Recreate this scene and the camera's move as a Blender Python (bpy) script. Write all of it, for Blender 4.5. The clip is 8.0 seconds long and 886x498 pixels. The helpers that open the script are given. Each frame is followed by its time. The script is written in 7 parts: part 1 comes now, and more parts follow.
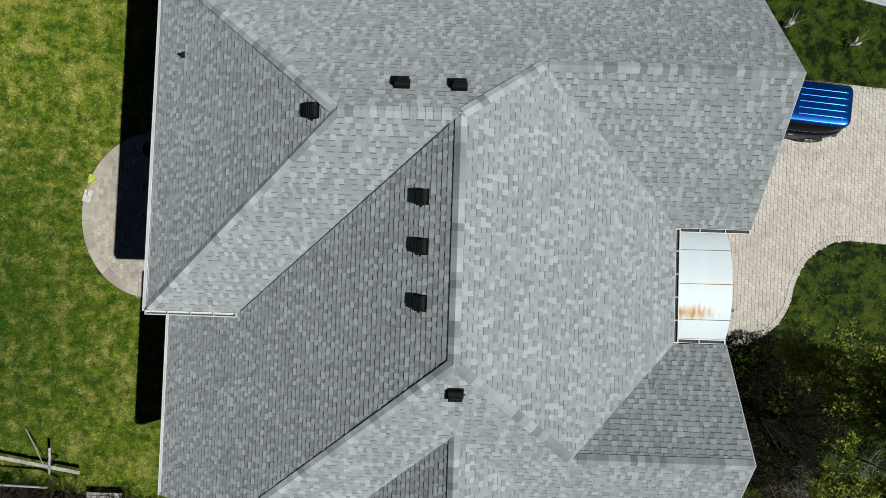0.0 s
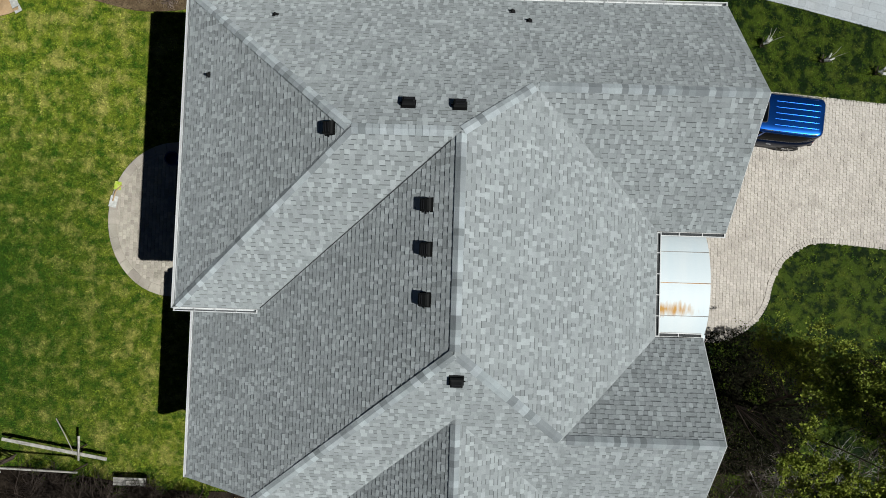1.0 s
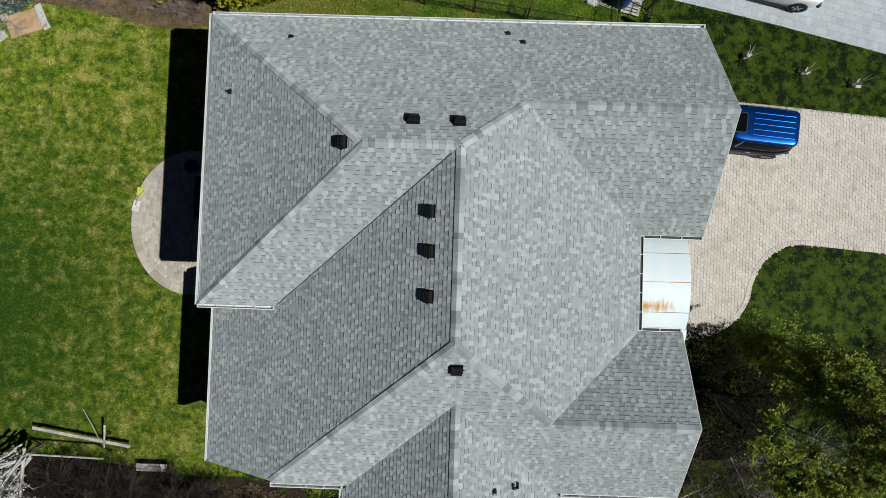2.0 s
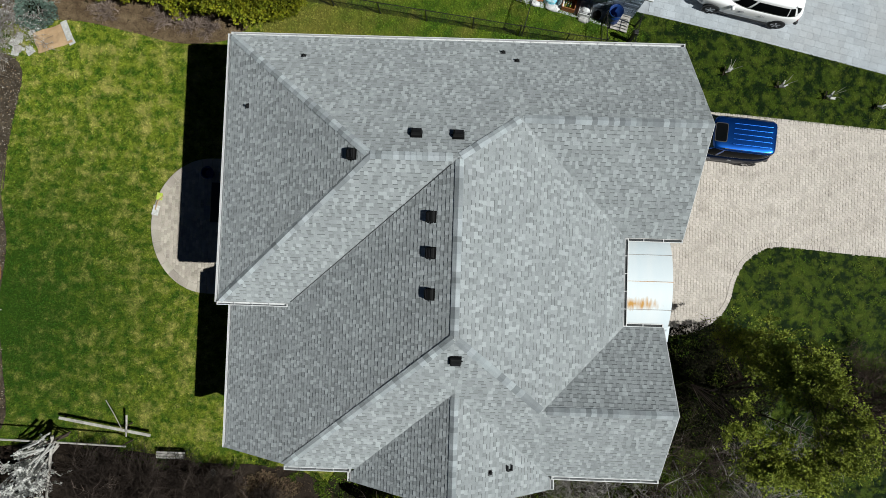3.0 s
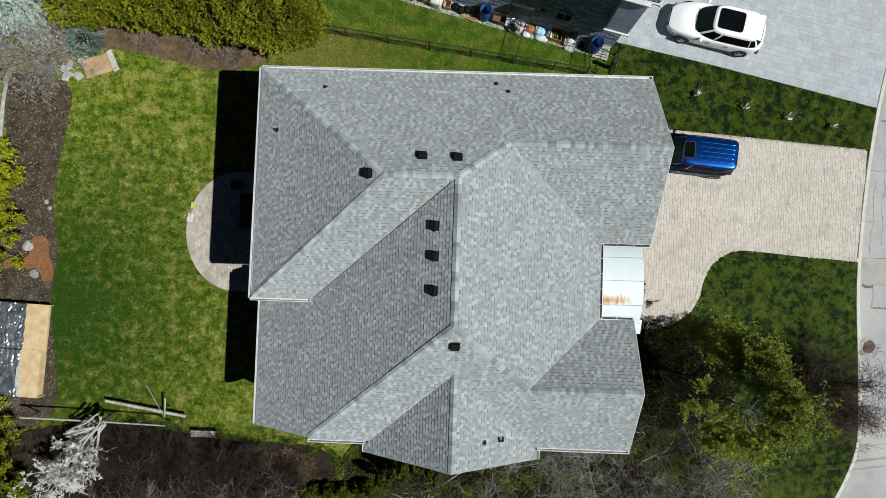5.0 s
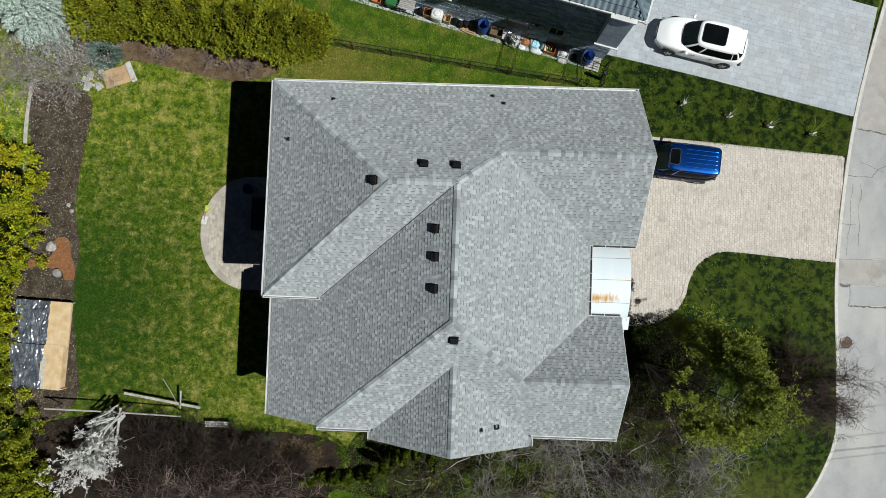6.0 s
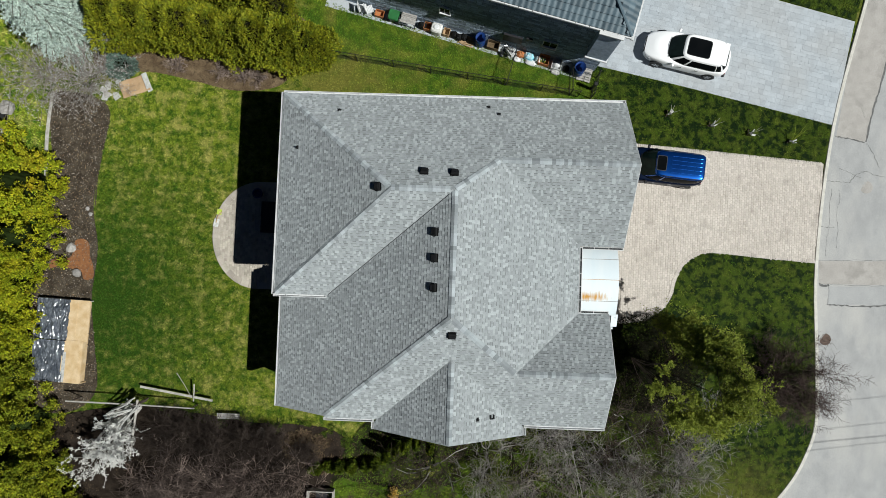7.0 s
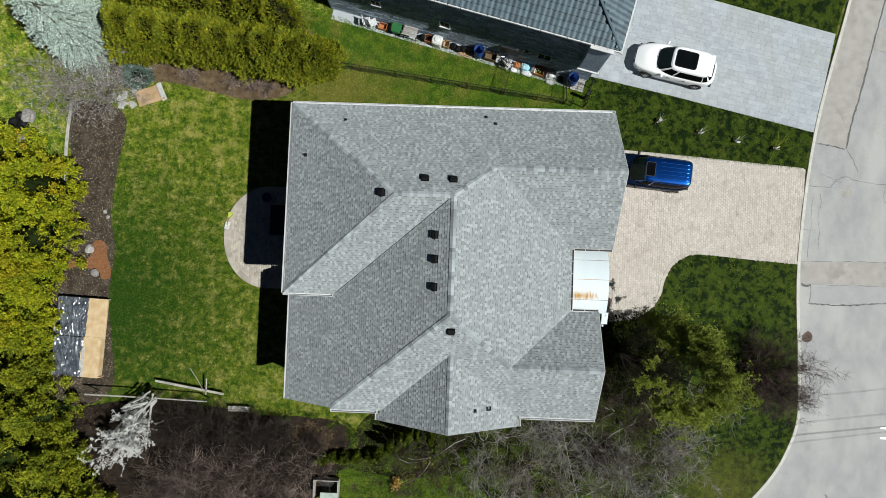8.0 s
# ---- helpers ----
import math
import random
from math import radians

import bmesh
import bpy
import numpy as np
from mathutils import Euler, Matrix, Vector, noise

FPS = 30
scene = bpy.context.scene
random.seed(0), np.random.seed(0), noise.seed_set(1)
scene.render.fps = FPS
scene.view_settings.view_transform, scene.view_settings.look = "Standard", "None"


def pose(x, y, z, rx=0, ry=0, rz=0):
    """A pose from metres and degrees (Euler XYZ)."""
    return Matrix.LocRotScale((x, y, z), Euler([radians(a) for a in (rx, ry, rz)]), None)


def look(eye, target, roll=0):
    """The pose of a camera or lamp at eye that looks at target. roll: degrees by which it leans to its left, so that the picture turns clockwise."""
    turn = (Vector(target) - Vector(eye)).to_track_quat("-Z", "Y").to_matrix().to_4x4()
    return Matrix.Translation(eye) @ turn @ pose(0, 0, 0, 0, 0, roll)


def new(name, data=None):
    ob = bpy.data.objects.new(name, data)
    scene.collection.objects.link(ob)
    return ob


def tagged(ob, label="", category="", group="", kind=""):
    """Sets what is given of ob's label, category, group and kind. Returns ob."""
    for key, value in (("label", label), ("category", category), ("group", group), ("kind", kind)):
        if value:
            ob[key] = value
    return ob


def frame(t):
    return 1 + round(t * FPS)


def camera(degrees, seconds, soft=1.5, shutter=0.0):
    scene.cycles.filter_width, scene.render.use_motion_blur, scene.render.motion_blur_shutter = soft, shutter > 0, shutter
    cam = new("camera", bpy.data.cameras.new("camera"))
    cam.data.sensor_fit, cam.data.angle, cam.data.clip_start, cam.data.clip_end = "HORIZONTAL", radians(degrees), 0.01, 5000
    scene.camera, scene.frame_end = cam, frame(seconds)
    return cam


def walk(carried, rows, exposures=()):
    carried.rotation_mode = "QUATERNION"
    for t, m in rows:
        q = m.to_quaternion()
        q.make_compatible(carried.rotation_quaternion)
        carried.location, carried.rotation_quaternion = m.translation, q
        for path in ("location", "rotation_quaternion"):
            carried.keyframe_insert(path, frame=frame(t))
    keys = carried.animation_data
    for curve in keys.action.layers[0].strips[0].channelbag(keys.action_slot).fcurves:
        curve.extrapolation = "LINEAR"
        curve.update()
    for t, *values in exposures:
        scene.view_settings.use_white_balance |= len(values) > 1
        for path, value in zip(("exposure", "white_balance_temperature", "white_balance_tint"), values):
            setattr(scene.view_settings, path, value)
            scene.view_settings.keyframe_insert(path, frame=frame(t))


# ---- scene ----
cam = camera(73.7, 8.0, soft=0.35)
ROWS = [
    (0.0, 0.001, -0.000, 22.254, 1.679, 0.534, 1.876),
    (0.5, -0.020, -0.001, 23.068, 1.726, 0.545, 1.864),
    (1.0, -0.038, -0.012, 23.889, 1.764, 0.561, 1.854),
    (1.5, -0.052, -0.022, 24.723, 1.794, 0.585, 1.852),
    (3.0, -0.027, -0.023, 27.282, 1.861, 0.639, 1.880),
    (3.5, -0.023, -0.015, 28.159, 1.891, 0.654, 1.889),
    (4.0, -0.024, -0.014, 29.047, 1.924, 0.666, 1.902),
    (4.5, -0.027, -0.025, 29.944, 1.957, 0.683, 1.919),
    (6.0, 0.025, -0.088, 32.664, 2.050, 0.737, 1.972),
    (6.5, 0.062, -0.097, 33.572, 2.073, 0.752, 1.991),
    (7.0, 0.108, -0.093, 34.481, 2.088, 0.767, 2.013),
    (7.5, 0.146, -0.084, 35.382, 2.090, 0.789, 2.039),
    (8.0, 0.171, -0.069, 36.269, 2.085, 0.821, 2.063),
]
walk(cam, [(t, pose(x, y, z, rx, ry, rz)) for t, x, y, z, rx, ry, rz in ROWS], [(0.0, -0.05, 6380, 5), (4.0, 0.04, 6380, 5), (8.0, 0.10, 6380, 5)])

# ---- daylight ----
SUN = Vector((0.735, -0.283, 1.0)).normalized()
world = bpy.data.worlds.new("sky")
scene.world = world
world.use_nodes = True
sky = world.node_tree.nodes.new("ShaderNodeTexSky")
sky.sky_type, sky.sun_disc = "NISHITA", False
sky.air_density, sky.dust_density, sky.ozone_density = 0.13, 0.0, 4.0
sky.sun_elevation, sky.sun_rotation = math.asin(SUN.z), math.atan2(SUN.x, SUN.y)
world.node_tree.links.new(sky.outputs[0], world.node_tree.nodes["Background"].inputs[0])
world.node_tree.nodes["Background"].inputs[1].default_value = 0.06
lamp = bpy.data.lights.new("sun", "SUN")
lamp.energy, lamp.angle, lamp.color = 5.0, radians(0.53), (1.0, 0.98, 0.94)
new("sun", lamp).matrix_world = look(SUN * 60, (0, 0, 0))


# ---- materials ----
def mat(name, col, col2=None, rough=0.8, metal=0.0, scale=3.0, bump=0.15, bscale=60.0, rand=0.0, spread=(0.35, 0.65),
        spec=0.4, col3=None, scale3=0.5, spread3=(0.45, 0.65), hue=0.0, stretch=(1, 1, 1), coat=0.0, skew=1.0, dry=0.0, zone=None, zscale=0.5, zmost=1.0, tones=None, grain=0.35, fleck=0.5):
    """A surface with two tones mixed by medium noise, a third by broad noise, fine relief, and a tone of its own for each piece."""
    m = bpy.data.materials.new(name)
    m.use_nodes = True
    nt = m.node_tree
    p = nt.nodes["Principled BSDF"]
    add, link = nt.nodes.new, nt.links.new
    geo = add("ShaderNodeNewGeometry")
    st = add("ShaderNodeMapping")
    st.inputs["Scale"].default_value = stretch
    link(geo.outputs["Position"], st.inputs["Vector"])

    def noisy(sc, lo, hi, detail=6.0):
        n, r = add("ShaderNodeTexNoise"), add("ShaderNodeMapRange")
        n.inputs["Scale"].default_value, n.inputs["Detail"].default_value, n.inputs["Roughness"].default_value = sc, detail, fleck
        link(st.outputs[0], n.inputs["Vector"])
        link(n.outputs["Fac"], r.inputs["Value"])
        r.inputs["From Min"].default_value, r.inputs["From Max"].default_value = lo, hi
        return r.outputs[0], n.outputs["Fac"]

    def mixed(f, a, b):
        x = add("ShaderNodeMix")
        x.data_type = "RGBA"
        link(f, x.inputs["Factor"])
        for sock, v in ((x.inputs[6], a), (x.inputs[7], b)):
            if isinstance(v, tuple):
                sock.default_value = (*v, 1)
            else:
                link(v, sock)
        return x.outputs[2]

    col2 = col2 or tuple(0.75 * c for c in col)
    out = mixed(noisy(scale, *spread)[0], col, col2)
    if col3:
        out = mixed(noisy(scale3, *spread3)[0], out, col3)
    if zone:
        (cx, cy, rx, ry), tone = zone
        zm, ln, wob, sm2, zr = add("ShaderNodeMapping"), add("ShaderNodeVectorMath"), noisy(zscale, 0.3, 0.7)[0], add("ShaderNodeMath"), add("ShaderNodeMapRange")
        zm.inputs["Location"].default_value, zm.inputs["Scale"].default_value = (-cx / rx, -cy / ry, 0), (1 / rx, 1 / ry, 0)
        link(geo.outputs["Position"], zm.inputs["Vector"])
        ln.operation = "LENGTH"
        link(zm.outputs[0], ln.inputs[0])
        link(ln.outputs["Value"], sm2.inputs[0])
        link(wob, sm2.inputs[1])
        link(sm2.outputs[0], zr.inputs["Value"])
        zr.inputs["From Min"].default_value, zr.inputs["From Max"].default_value = 1.95, 0.75
        zr.inputs["To Max"].default_value = zmost
        out = mixed(zr.outputs[0], out, tone)
    fine = noisy(bscale, 0.25, 0.75, 3.0)
    if rand or hue:
        info, sm, fr = add("ShaderNodeObjectInfo"), add("ShaderNodeMath"), add("ShaderNodeMath")
        link(info.outputs["Random"], sm.inputs[0])
        link(geo.outputs["Random Per Island"], sm.inputs[1])
        fr.operation = "FRACT"
        link(sm.outputs[0], fr.inputs[0])
        hs, mr, mh = add("ShaderNodeHueSaturation"), add("ShaderNodeMapRange"), add("ShaderNodeMapRange")
        sk = add("ShaderNodeMath")
        sk.operation = "POWER"
        sk.inputs[1].default_value = skew
        link(fr.outputs[0], sk.inputs[0])
        link(sk.outputs[0], mr.inputs["Value"])
        mr.inputs["To Min"].default_value, mr.inputs["To Max"].default_value = 1 - rand, 1 + rand
        value = mr.outputs[0]
        if tones:
            ramp, gain = add("ShaderNodeValToRGB"), add("ShaderNodeMath")
            ramp.color_ramp.elements[0].position, ramp.color_ramp.elements[1].position = tones[0][0], tones[-1][0]
            for place, tone in tones[1:-1]:
                ramp.color_ramp.elements.new(place)
            for stop, (place, tone) in zip(ramp.color_ramp.elements, tones):
                stop.color = (tone / 2, tone / 2, tone / 2, 1)
            link(fr.outputs[0], ramp.inputs[0])
            gain.operation, gain.inputs[1].default_value = "MULTIPLY", 2.0
            link(ramp.outputs[0], gain.inputs[0])
            value = gain.outputs[0]
        m7, f7 = add("ShaderNodeMath"), add("ShaderNodeMath")
        m7.operation, f7.operation = "MULTIPLY", "FRACT"
        m7.inputs[1].default_value = 7.31
        link(fr.outputs[0], m7.inputs[0])
        link(m7.outputs[0], f7.inputs[0])
        link(f7.outputs[0], mh.inputs["Value"])
        mh.inputs["To Min"].default_value, mh.inputs["To Max"].default_value = 0.5 - hue, 0.5 + hue
        link(value, hs.inputs["Value"])
        link(mh.outputs[0], hs.inputs["Hue"])
        link(out, hs.inputs["Color"])
        out = hs.outputs[0]
    mul = add("ShaderNodeMix")
    mul.data_type, mul.blend_type = "RGBA", "MULTIPLY"
    mul.inputs["Factor"].default_value = grain
    link(out, mul.inputs[6])
    link(fine[0], mul.inputs[7])
    link(mul.outputs[2], p.inputs["Base Color"])
    p.inputs["Roughness"].default_value, p.inputs["Metallic"].default_value = rough, metal
    p.inputs["Specular IOR Level"].default_value = spec
    p.inputs["Coat Weight"].default_value = coat
    p.inputs["Diffuse Roughness"].default_value = dry
    if bump:
        b = add("ShaderNodeBump")
        b.inputs["Strength"].default_value, b.inputs["Distance"].default_value = bump, 0.02
        link(fine[1], b.inputs["Height"])
        link(b.outputs[0], p.inputs["Normal"])
    return m


UNDER = ((0.0, 0.76), (0.2, 0.84), (0.3, 0.91), (0.85, 1.0), (1.0, 1.10))
TABS = ((0.0, 0.84), (0.16, 0.92), (0.22, 0.98), (0.56, 1.04), (0.64, 1.10), (0.72, 1.19), (1.0, 1.27))
M_SHINGLE = mat("grey_shingle", (0.398, 0.428, 0.443), (0.358, 0.385, 0.400), rough=0.9, scale=1.2, bump=0.4, bscale=140, rand=0.26, hue=0.012, spec=0.2, dry=0.42, tones=UNDER)
M_TAB = mat("grey_shingle_tab", (0.398, 0.428, 0.443), (0.358, 0.385, 0.400), rough=0.9, scale=1.2, bump=0.4, bscale=140, rand=0.26, hue=0.012, spec=0.2, dry=0.42, tones=TABS)
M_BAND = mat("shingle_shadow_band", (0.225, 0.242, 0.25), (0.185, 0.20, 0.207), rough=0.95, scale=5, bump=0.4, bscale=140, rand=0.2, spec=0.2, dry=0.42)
M_CAP = mat("ridge_shingle", (0.396, 0.430, 0.452), (0.342, 0.376, 0.398), rough=0.9, scale=3, bump=0.4, bscale=140, rand=0.3, hue=0.01, spec=0.2, dry=0.5, tones=((0.0, 0.68), (0.22, 0.78), (0.32, 0.96), (0.66, 1.06), (0.8, 1.26), (1.0, 1.36)))
M_DECK = mat("roof_underlay", (0.07, 0.074, 0.078), rough=0.95)
M_WHITE = mat("white_aluminium", (0.78, 0.79, 0.8), (0.66, 0.67, 0.68), rough=0.4, bump=0.02, scale=2, spec=0.5)
M_BLACK = mat("black_plastic", (0.006, 0.0065, 0.007), (0.010, 0.0105, 0.011), rough=0.7, bump=0.05, spec=0.2)
M_BLACKMETAL = mat("black_painted_steel", (0.012, 0.012, 0.012), (0.02, 0.02, 0.02), rough=0.5, bump=0.05)
M_BRICK = mat("buff_brick", (0.42, 0.36, 0.29), (0.33, 0.27, 0.21), rough=0.9, scale=6)
M_CANOPY = mat("pale_blue_metal", (0.60, 0.69, 0.75), (0.68, 0.735, 0.77), rough=0.5, bump=0.0, scale=0.5, spec=0.3, stretch=(2.5, 0.5, 1), zone=((7.25, -1.17, 0.78, 0.19), (0.46, 0.235, 0.035)), zscale=4.0, grain=0.06)
M_RUST = mat("rust", (0.42, 0.17, 0.03), (0.55, 0.33, 0.13), rough=0.9, scale=14, rand=0.2)
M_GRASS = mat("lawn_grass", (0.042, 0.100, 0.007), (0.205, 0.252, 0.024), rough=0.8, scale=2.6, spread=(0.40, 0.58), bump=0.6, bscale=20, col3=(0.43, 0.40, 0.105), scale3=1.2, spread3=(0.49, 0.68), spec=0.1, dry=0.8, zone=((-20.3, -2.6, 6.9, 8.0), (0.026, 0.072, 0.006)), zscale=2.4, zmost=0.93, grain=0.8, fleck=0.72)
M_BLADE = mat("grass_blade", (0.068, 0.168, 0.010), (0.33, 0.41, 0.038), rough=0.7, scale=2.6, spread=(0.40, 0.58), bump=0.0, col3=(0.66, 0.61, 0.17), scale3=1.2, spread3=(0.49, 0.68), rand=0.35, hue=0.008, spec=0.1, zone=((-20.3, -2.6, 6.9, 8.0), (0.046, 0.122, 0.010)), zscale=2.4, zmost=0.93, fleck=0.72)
M_SIDE = mat("side_lawn_grass", (0.056, 0.112, 0.010), (0.110, 0.166, 0.015), rough=0.8, scale=1.8, spread=(0.42, 0.6), bump=0.6, bscale=26, spec=0.1, col3=(0.17, 0.175, 0.03), scale3=0.7, spread3=(0.52, 0.7), grain=0.6, zone=((-7.6, 10.6, 4.0, 2.0), (0.19, 0.175, 0.035)), zscale=1.4, zmost=0.8)
M_SIDEBLADE = mat("side_grass_blade", (0.084, 0.172, 0.012), (0.160, 0.242, 0.020), rough=0.7, scale=1.8, spread=(0.42, 0.6), bump=0.0, rand=0.4, hue=0.012, spec=0.1, col3=(0.24, 0.25, 0.045), scale3=0.7, spread3=(0.52, 0.7), zone=((-7.6, 10.6, 4.0, 2.0), (0.28, 0.26, 0.055)), zscale=1.4, zmost=0.8)
M_GRASS2 = mat("front_lawn_grass", (0.006, 0.017, 0.002), (0.044, 0.072, 0.006), rough=0.8, scale=2.4, spread=(0.44, 0.56), bump=0.6, bscale=26, col3=(0.080, 0.108, 0.012), scale3=2.0, spread3=(0.52, 0.70), spec=0.1, grain=0.5, fleck=0.6, zone=((17.9, -13.4, 2.9, 2.4), (0.15, 0.15, 0.032)), zscale=3.0, zmost=0.45)
M_BLADE2 = mat("front_grass_blade", (0.010, 0.032, 0.003), (0.080, 0.126, 0.010), rough=0.7, scale=2.4, spread=(0.44, 0.56), bump=0.0, col3=(0.135, 0.180, 0.020), scale3=2.0, spread3=(0.52, 0.70), rand=0.4, hue=0.01, spec=0.1, fleck=0.6, zone=((17.9, -13.4, 2.9, 2.4), (0.26, 0.25, 0.055)), zscale=3.0, zmost=0.45)
M_GLADE = mat("mossy_grass", (0.105, 0.165, 0.014), (0.048, 0.075, 0.010), rough=0.85, scale=1.6, spread=(0.42, 0.6), bump=0.6, bscale=24, col3=(0.045, 0.035, 0.022), scale3=1.3, spread3=(0.48, 0.62), spec=0.1, grain=0.6)
M_SOIL = mat("dark_soil", (0.052, 0.041, 0.030), (0.10, 0.082, 0.060), rough=0.95, scale=1.6, bump=0.8, bscale=18, spec=0.1, col3=(0.16, 0.13, 0.095), scale3=2.4, spread3=(0.55, 0.74), grain=0.6)
# Darkened soil tone: part of the shrubs' shade is held in the colour.
M_DARKSOIL = mat("shade_dark_soil", (0.022, 0.016, 0.012), (0.042, 0.032, 0.024), rough=0.95, scale=2.0, bump=0.8, bscale=18, spec=0.1, grain=0.6)
M_LITTER = mat("leaf_litter", (0.115, 0.078, 0.046), (0.225, 0.165, 0.10), rough=0.95, scale=2.2, bump=0.8, bscale=22, spec=0.1, grain=0.6)
# Mossy brown tones darkened further, putting the trees' shade into the colour.
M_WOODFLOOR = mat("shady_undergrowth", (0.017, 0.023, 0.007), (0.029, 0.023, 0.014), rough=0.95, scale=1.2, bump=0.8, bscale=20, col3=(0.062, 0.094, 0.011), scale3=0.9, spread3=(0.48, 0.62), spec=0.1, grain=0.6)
M_PAVER = mat("beige_paver", (0.640, 0.588, 0.540), (0.585, 0.533, 0.487), rough=0.9, scale=0.7, bump=0.3, bscale=30, rand=0.11, hue=0.008, col3=(0.44, 0.395, 0.36), scale3=1.1, spread3=(0.58, 0.76), spec=0.2)
M_JOINT = mat("joint_sand", (0.53, 0.485, 0.425), (0.44, 0.40, 0.34), rough=0.95, scale=1.5, bscale=90)
M_PATIO = mat("patio_cobble", (0.54, 0.49, 0.425), (0.42, 0.38, 0.325), rough=0.9, scale=2, bump=0.4, bscale=50, rand=0.2, hue=0.012, spec=0.2)
M_SLAB = mat("pale_grey_slab", (0.462, 0.500, 0.540), (0.402, 0.440, 0.480), rough=0.85, scale=1.6, bump=0.15, bscale=30, rand=0.08, spec=0.25, col3=(0.43, 0.452, 0.475), scale3=0.4)
M_SLABJOINT = mat("slab_joint", (0.44, 0.47, 0.505), rough=0.95)
M_ROAD = mat("worn_asphalt", (0.385, 0.388, 0.39), (0.33, 0.334, 0.338), rough=0.9, scale=1.6, bump=0.25, bscale=24, col3=(0.44, 0.435, 0.425), scale3=0.45, spec=0.2, stretch=(1.0, 0.6, 1), grain=0.22)
M_PATCH = mat("asphalt_patch", (0.43, 0.41, 0.39), (0.37, 0.352, 0.333), rough=0.9, scale=1.8, bump=0.25, bscale=24, spec=0.2, col3=(0.31, 0.295, 0.278), scale3=0.9, spread3=(0.56, 0.76), grain=0.3)
M_PATCH2 = mat("grey_asphalt_patch", (0.40, 0.405, 0.408), (0.36, 0.365, 0.37), rough=0.9, scale=1.3, bump=0.25, bscale=24, spec=0.2, grain=0.25)
M_CRACK = mat("tar_crack", (0.10, 0.10, 0.10), (0.19, 0.19, 0.19), rough=0.9, scale=6)
M_KERB = mat("concrete_kerb", (0.70, 0.68, 0.63), (0.58, 0.56, 0.51), rough=0.9, scale=3, spec=0.2)
M_IRON = mat("rusty_iron", (0.16, 0.10, 0.075), (0.09, 0.065, 0.055), rough=0.8, scale=15)
M_STONE = mat("dark_stone_wall", (0.46, 0.55, 0.67), (0.33, 0.41, 0.52), rough=0.85, scale=5, bump=0.5, bscale=30, rand=0.35, spec=0.3)
M_STONEJ = mat("wall_mortar", (0.24, 0.29, 0.35), rough=0.95)
M_TILE = mat("slate_blue_roof_tile", (0.100, 0.145, 0.175), (0.072, 0.110, 0.138), rough=0.55, scale=3, bump=0.2, rand=0.2, spec=0.35)
M_THUJA = mat("thuja_spray", (0.255, 0.262, 0.013), (0.148, 0.182, 0.012), rough=0.65, scale=2.2, bump=0.0, rand=0.5, hue=0.015, spec=0.2)
M_THUJA2 = mat("golden_thuja_spray", (0.40, 0.40, 0.016), (0.21, 0.28, 0.014), rough=0.7, scale=1.2, bump=0.0, rand=0.45, hue=0.02, spec=0.12, col3=(0.44, 0.34, 0.018), scale3=0.6, spread3=(0.54, 0.7))
M_THUJA3 = mat("deep_green_thuja_spray", (0.29, 0.31, 0.016), (0.165, 0.205, 0.014), rough=0.65, scale=1.2, bump=0.0, rand=0.5, hue=0.02, spec=0.15)
M_CONIFER = mat("young_conifer_spray", (0.125, 0.165, 0.010), (0.042, 0.066, 0.006), rough=0.65, scale=1.6, bump=0.0, rand=0.55, hue=0.02, spec=0.15)
M_SPRUCE = mat("blue_spruce_needle", (0.53, 0.64, 0.575), (0.42, 0.52, 0.46), rough=0.7, scale=2.5, bump=0.0, rand=0.35, hue=0.012, spec=0.2)
M_LEAF = mat("young_leaf", (0.27, 0.315, 0.04), (0.17, 0.215, 0.028), rough=0.65, scale=1.5, bump=0.0, rand=0.38, hue=0.012, spec=0.15)
# Junipers' own dark green; also colours hulls that stand for crown shade.
M_DARKLEAF = mat("juniper_needle_crown_shade", (0.018, 0.031, 0.007), (0.030, 0.044, 0.009), rough=0.8, scale=3, bump=0.0, rand=0.5, spec=0.08)
# Near-black tone puts the crown's shade into the leaf colour.
M_SHADELEAF = mat("shade_dark_leaf", (0.010, 0.013, 0.006), (0.020, 0.018, 0.011), rough=0.9, scale=3, bump=0.0, rand=0.5, spec=0.05)
M_BARK = mat("grey_bark", (0.17, 0.145, 0.125), (0.10, 0.085, 0.072), rough=0.95, scale=9, bump=0.6, bscale=60, spec=0.1)
M_TWIG = mat("grey_brown_twig", (0.31, 0.275, 0.255), (0.18, 0.155, 0.14), rough=0.9, scale=1.0, bump=0.0, rand=0.45, spec=0.15)
# Darker copy of the brown twig, with self-shade put into its colour.
M_BLACKTWIG = mat("shade_dark_twig", (0.034, 0.026, 0.022), (0.07, 0.054, 0.045), rough=0.9, scale=1.2, bump=0.0, rand=0.5, spec=0.15)
M_DARKTWIG = mat("dark_brown_twig", (0.048, 0.036, 0.030), (0.105, 0.080, 0.068), rough=0.9, scale=0.6, bump=0.0, rand=0.55, spec=0.15)
M_REDTWIG = mat("reddish_brown_twig", (0.115, 0.080, 0.072), (0.065, 0.046, 0.042), rough=0.9, scale=0.8, bump=0.0, rand=0.5, spec=0.15)
M_TANTWIG = mat("tan_bare_branch", (0.37, 0.29, 0.25), (0.19, 0.145, 0.125), rough=0.9, scale=1.5, bump=0.0, rand=0.4, spec=0.15)
M_BLOSSOM = mat("white_blossom", (0.82, 0.82, 0.80), (0.74, 0.73, 0.70), rough=0.7, scale=5, bump=0.0, rand=0.15)
M_WOOD = mat("weathered_timber", (0.54, 0.52, 0.49), (0.38, 0.36, 0.33), rough=0.9, scale=6, bump=0.4, bscale=50)
